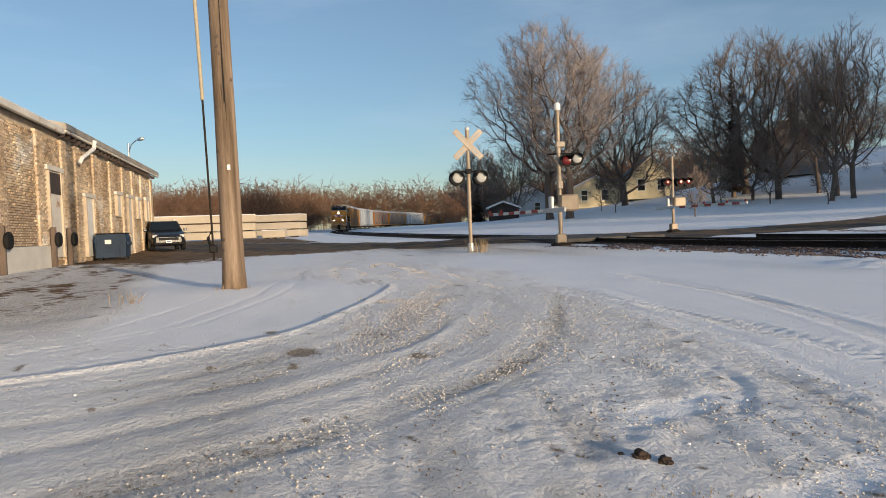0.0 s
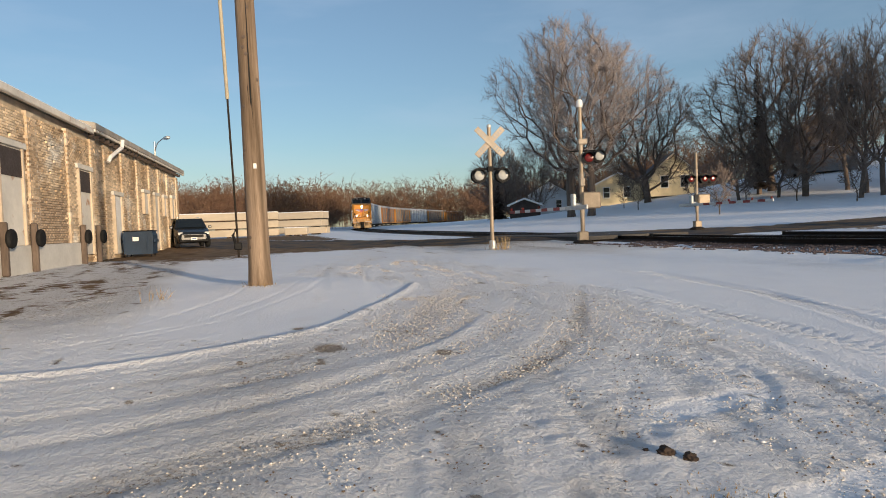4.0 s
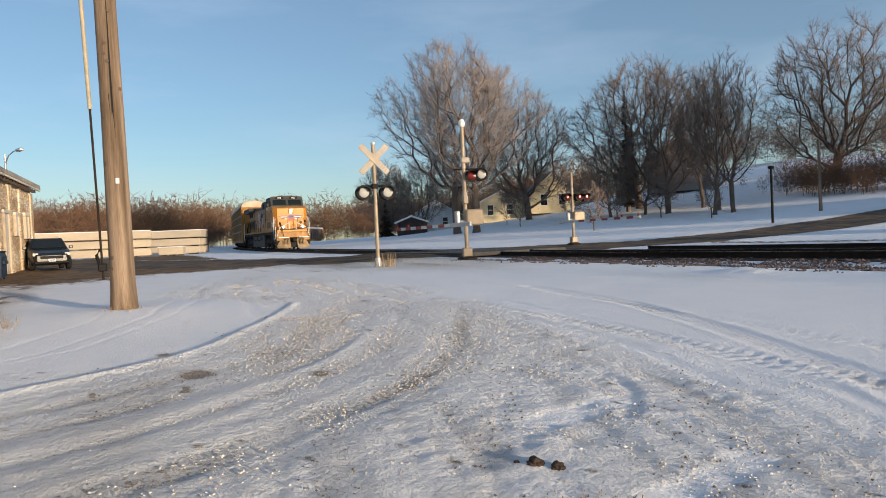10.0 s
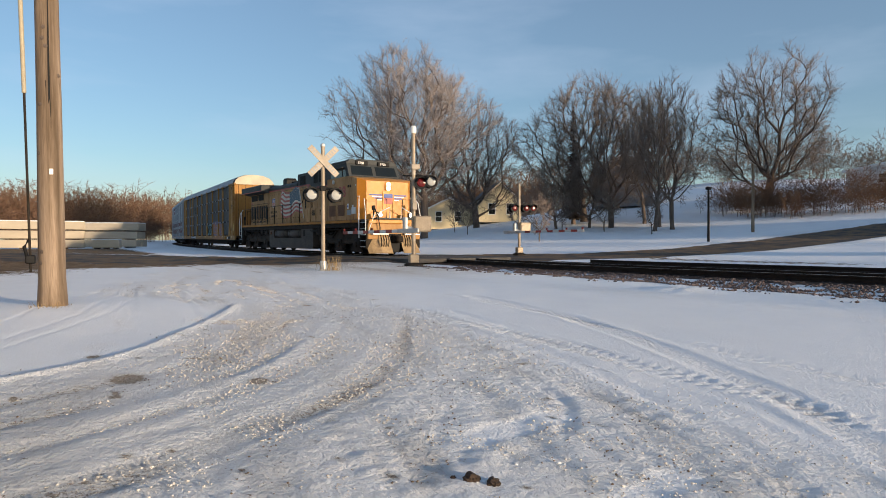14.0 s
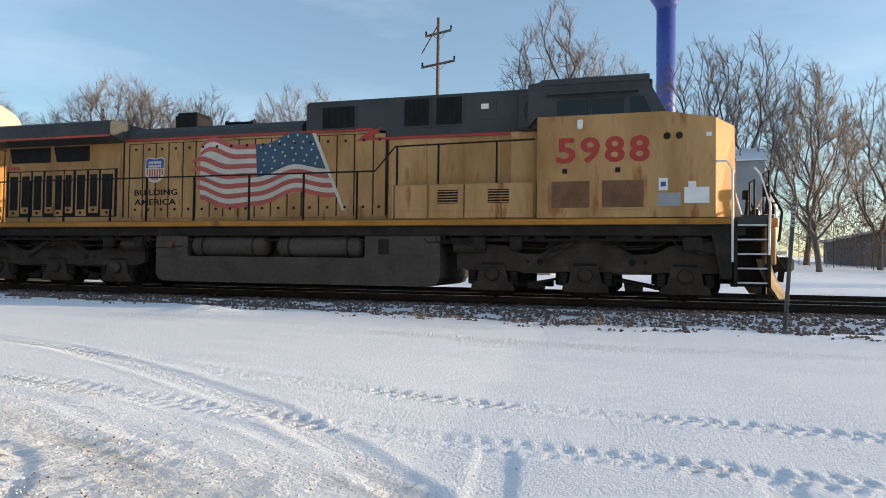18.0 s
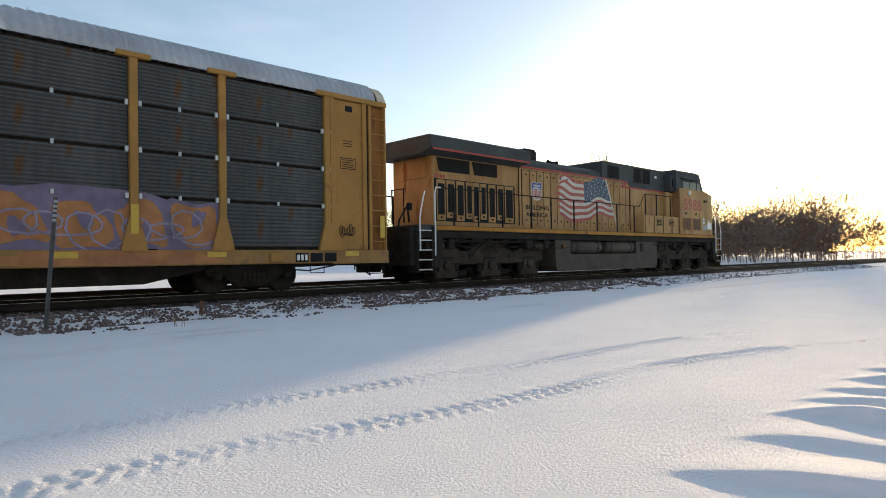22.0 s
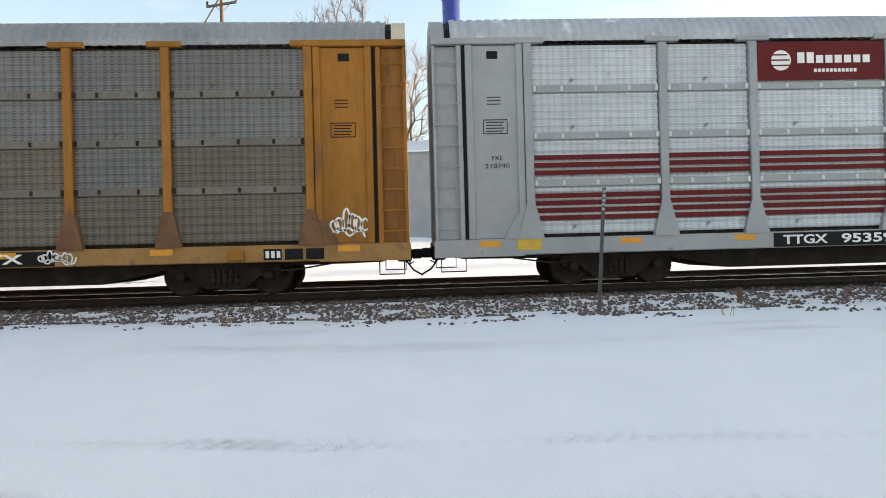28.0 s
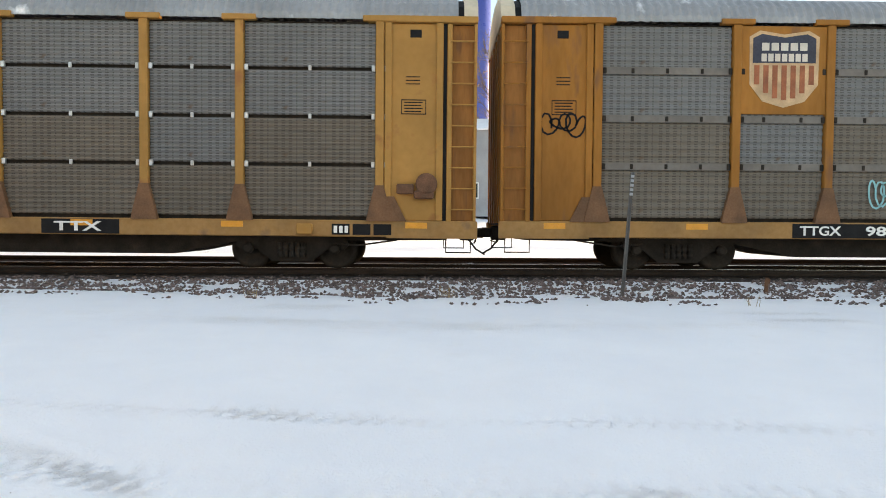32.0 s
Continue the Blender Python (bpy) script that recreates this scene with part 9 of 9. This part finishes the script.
# ---------- clods, stones and weeds on the ground ----------
def strewn(name, label, category, count, lo, hi, seed, material, power=2.5):
    """Small eight-faced lumps over the driveway, in drifts, thicker along its middle."""
    rng = np.random.RandomState(seed)
    lane = np.array([(-15, 3.6), (-12, 2.9), (-8.5, 2.4), (-3.5, 1.5), (1.5, 0.0)])
    i, t = rng.randint(0, 4, count), rng.rand(count)
    x = lane[i, 0] + (lane[i + 1, 0] - lane[i, 0]) * t + rng.normal(0, 0.4, count)
    y = lane[i, 1] + (lane[i + 1, 1] - lane[i, 1]) * t + rng.normal(0, 0.6, count) * np.where(i > 0, 1.9, 1.0)
    keep = (hash_noise(x / 0.55, y / 0.3, seed) * 0.6 + hash_noise(x / 1.9, y / 1.1, seed + 1) * 0.5 > 0.46) & (np.hypot(x, y) > 1.0) & (y < 3.9 + 0.5 * hash_noise(x, y, 3))
    keep &= ~((x < -6.3) & (y < 0.9) & (y > -2))
    x, y = x[keep], y[keep]
    n = len(x)
    r = lo + (hi - lo) * rng.rand(n) ** power
    z = land(x, y) + 0.18 * r
    turn = rng.uniform(0, 6.283, n)
    V = np.zeros((n, 6, 3))
    for k, q in enumerate((0, 1.5, 3.0, 4.6)):
        m = r * rng.uniform(0.65, 1.3, n)
        V[:, k] = np.stack([x + m * np.cos(turn + q), y + m * np.sin(turn + q), z + r * rng.uniform(-0.25, 0.3, n)], -1)
    V[:, 4] = np.stack([x + r * rng.uniform(-0.35, 0.35, n), y + r * rng.uniform(-0.35, 0.35, n), z + r * rng.uniform(0.4, 0.85, n)], -1)
    V[:, 5] = np.stack([x, y, z - 0.6 * r], -1)
    F = np.array([(0, 1, 4), (1, 2, 4), (2, 3, 4), (3, 0, 4), (1, 0, 5), (2, 1, 5), (3, 2, 5), (0, 3, 5)])
    tri = (F[None] + 6 * np.arange(n)[:, None, None]).reshape(-1, 3).astype(np.int32)
    me = bpy.data.meshes.new(name)
    me.vertices.add(6 * n)
    me.vertices.foreach_set("co", V.astype(np.float32).ravel())
    me.loops.add(tri.size)
    me.loops.foreach_set("vertex_index", tri.ravel())
    me.polygons.add(len(tri))
    me.polygons.foreach_set("loop_start", np.arange(0, tri.size, 3, dtype=np.int32))
    me.update()
    me.materials.append(material)
    tagged(new(name, me), label, category, kind="stuff")


# the crumbs' tan is the warm tint of low sunlight, mixed into their colour
strewn("snow_crumbs", "small frozen crumbs of packed snow on the driveway", "snow crumbs", 62000, 0.004, 0.0115, 5, mat("sun_tinted_snow_crumb", (0.74, 0.69, 0.63), 0.9, vary=0.2, scale=3, bump=0, spec=0.1), 2.4)
strewn("snow_clods", "hard clods of broken snow on the driveway", "snow clods", 600, 0.009, 0.020, 8, SNOW, 3.0)
strewn("grit", "brown grit and pebbles pressed into the driveway snow", "gravel", 16000, 0.003, 0.011, 6, mat("brown_grit", (0.17, 0.12, 0.08), 0.9, vary=0.4, scale=5, bump=0.2))

CLAY = mat("frozen_clay", (0.065, 0.042, 0.028), 0.9, vary=0.4, scale=9, bump=0.5)
for px, py, pr in ((-2.45, 1.50, 0.042), (-2.36, 1.57, 0.032), (-2.52, 1.44, 0.018)):
    rr = random.Random(int(pr * 1000))
    bm_ = bmesh.new()
    bmesh.ops.create_icosphere(bm_, subdivisions=3, radius=pr)
    for v_ in bm_.verts:
        k_ = 0.75 + 0.5 * float(hash_noise(v_.co.x / pr * 1.7 + 9, v_.co.y / pr * 1.7 + 3 * v_.co.z / pr, int(pr * 1000))) + rr.uniform(-0.2, 0.2)
        v_.co = Vector((v_.co.x * 1.1, v_.co.y, v_.co.z * 0.8)) * k_
    me_ = bpy.data.meshes.new("dirt_clod")
    bm_.to_mesh(me_)
    bm_.free()
    me_.materials.append(CLAY)
    tagged(part("dirt_clod", me_, None, None, m=pose(px, py, float(land(px, py)) + 0.2 * pr)), "dark frozen clod of soil on packed snow", "clod", "dirt clods")


def weed(name, label, x, y, h, n, spread, seed, material=GRASS_DRY, group="dry weeds"):
    """A tuft of thin dry stems with a few side shoots."""
    rnd = random.Random(seed)
    s = Solid()
    for _ in range(n):
        a, r = rnd.uniform(0, 6.28), spread * rnd.random()
        b = Vector((r * math.cos(a), r * math.sin(a), -0.03))
        top = b + Vector((rnd.gauss(0, 0.25) * h, rnd.gauss(0, 0.25) * h, h * rnd.uniform(0.5, 1.0)))
        mid = b.lerp(top, 0.55) + Vector((rnd.gauss(0, 0.03), rnd.gauss(0, 0.03), 0)) * h
        s.tube([b, mid, top], [0.005, 0.004, 0.0015], 3, caps=False)
        for _k in range(2):
            q = mid + Vector((rnd.gauss(0, 0.12), rnd.gauss(0, 0.12), rnd.uniform(0.05, 0.25))) * h
            s.tube([mid, q], [0.003, 0.001], 3, caps=False)
    tagged(part(name, s, material, None, m=pose(x, y, float(land(x, y)) + 0.01)), label, "weeds", group, "stuff")


weed("weed_tuft", "dry stalks standing in the snow beside the track", -0.2, 12.0, 0.30, 9, 0.12, 1)
weed("weed_tuft", "dry stalks standing in the snow beside the track", -3.34, 11.1, 0.22, 6, 0.10, 2)
weed("weed_tuft", "dry stalks standing in the snow beside the track", 4.6, 10.8, 0.22, 5, 0.10, 3)
weed("weed_tuft", "thin dry twigs in the snow near the utility pole", -9.7, -1.3, 0.28, 12, 0.25, 4)
weed("grass_tuft", "dry yellow grass round the foot of the utility pole", -10.25, 0.14, 0.2, 70, 0.28, 5)
weed("grass_patch", "flattened tan grass showing through the snow", -1.95, 1.42, 0.05, 160, 0.32, 6)
weed("grass_patch", "flattened tan grass showing through the snow", -1.5, 1.3, 0.05, 120, 0.25, 7)
part_stake = tagged(part("short_stake", Solid().box((-0.03, -0.02, -0.2), (0.03, 0.02, 0.36), 0.006).box((-0.05, -0.025, 0.24), (0.05, -0.021, 0.34), 0.003), RUST, None, m=pose(5.75, 12.6, 0.45, 0, 3, 0)), "short rusty stake at the ballast edge", "stake")


# ---------- movement ----------
RUN = ((16.5, -23.27), (17.0, -19.38), (17.5, -15.49), (18.0, -11.56), (18.5, -7.70), (19.0, -3.86), (19.5, 0.0), (20.0, 3.89), (20.5, 7.80), (21.0, 11.72), (21.5, 15.58), (22.0, 19.42), (22.5, 23.27),
       (23.0, 27.10), (23.5, 30.76), (24.0, 34.45), (24.5, 38.24), (26.5, 53.06), (27.0, 56.82), (27.5, 60.53), (28.0, 64.17), (28.5, 67.77), (29.0, 71.40), (29.5, 75.07), (30.0, 78.75), (30.5, 82.41), (31.0, 86.07), (31.5, 89.70), (32.0, 93.32))


def run_at(t):
    """How far the train has come at t seconds."""
    if t <= 16.5:
        q = t - 16.5
        return -23.27 + 7.35 * q + 0.022 * q * q
    return float(np.interp(t, [a for a, _ in RUN], [b for _, b in RUN]))


def on_track(u, half):
    """The pose of a vehicle whose middle stands at u, with its trucks half a span before and behind."""
    a, b = track_at(u + half)[0], track_at(u - half)[0]
    d, mid = a - b, (a + b) / 2
    return Matrix.Translation(mid) @ Euler((0, -math.atan2(d.z, math.hypot(d.x, d.y)), math.atan2(d.y, d.x))).to_matrix().to_4x4()


def motions():
    times = [0.5 * i for i in range(65)]
    walk(locomotive, [(t, on_track(MID + run_at(t), 7.1)) for t in times])
    for car, c in CARS:
        walk(car, [(t, on_track(c + run_at(t), 10.1)) for t in times])
    fine = [i / 15 for i in range(481)]
    for w, r, x in ROLLING:
        p = w.matrix_basis.translation.copy()
        walk(w, [(t, Matrix.Translation(p) @ Matrix.Rotation((run_at(t) / r) % (2 * math.pi), 4, "Y")) for t in fine])


motions()
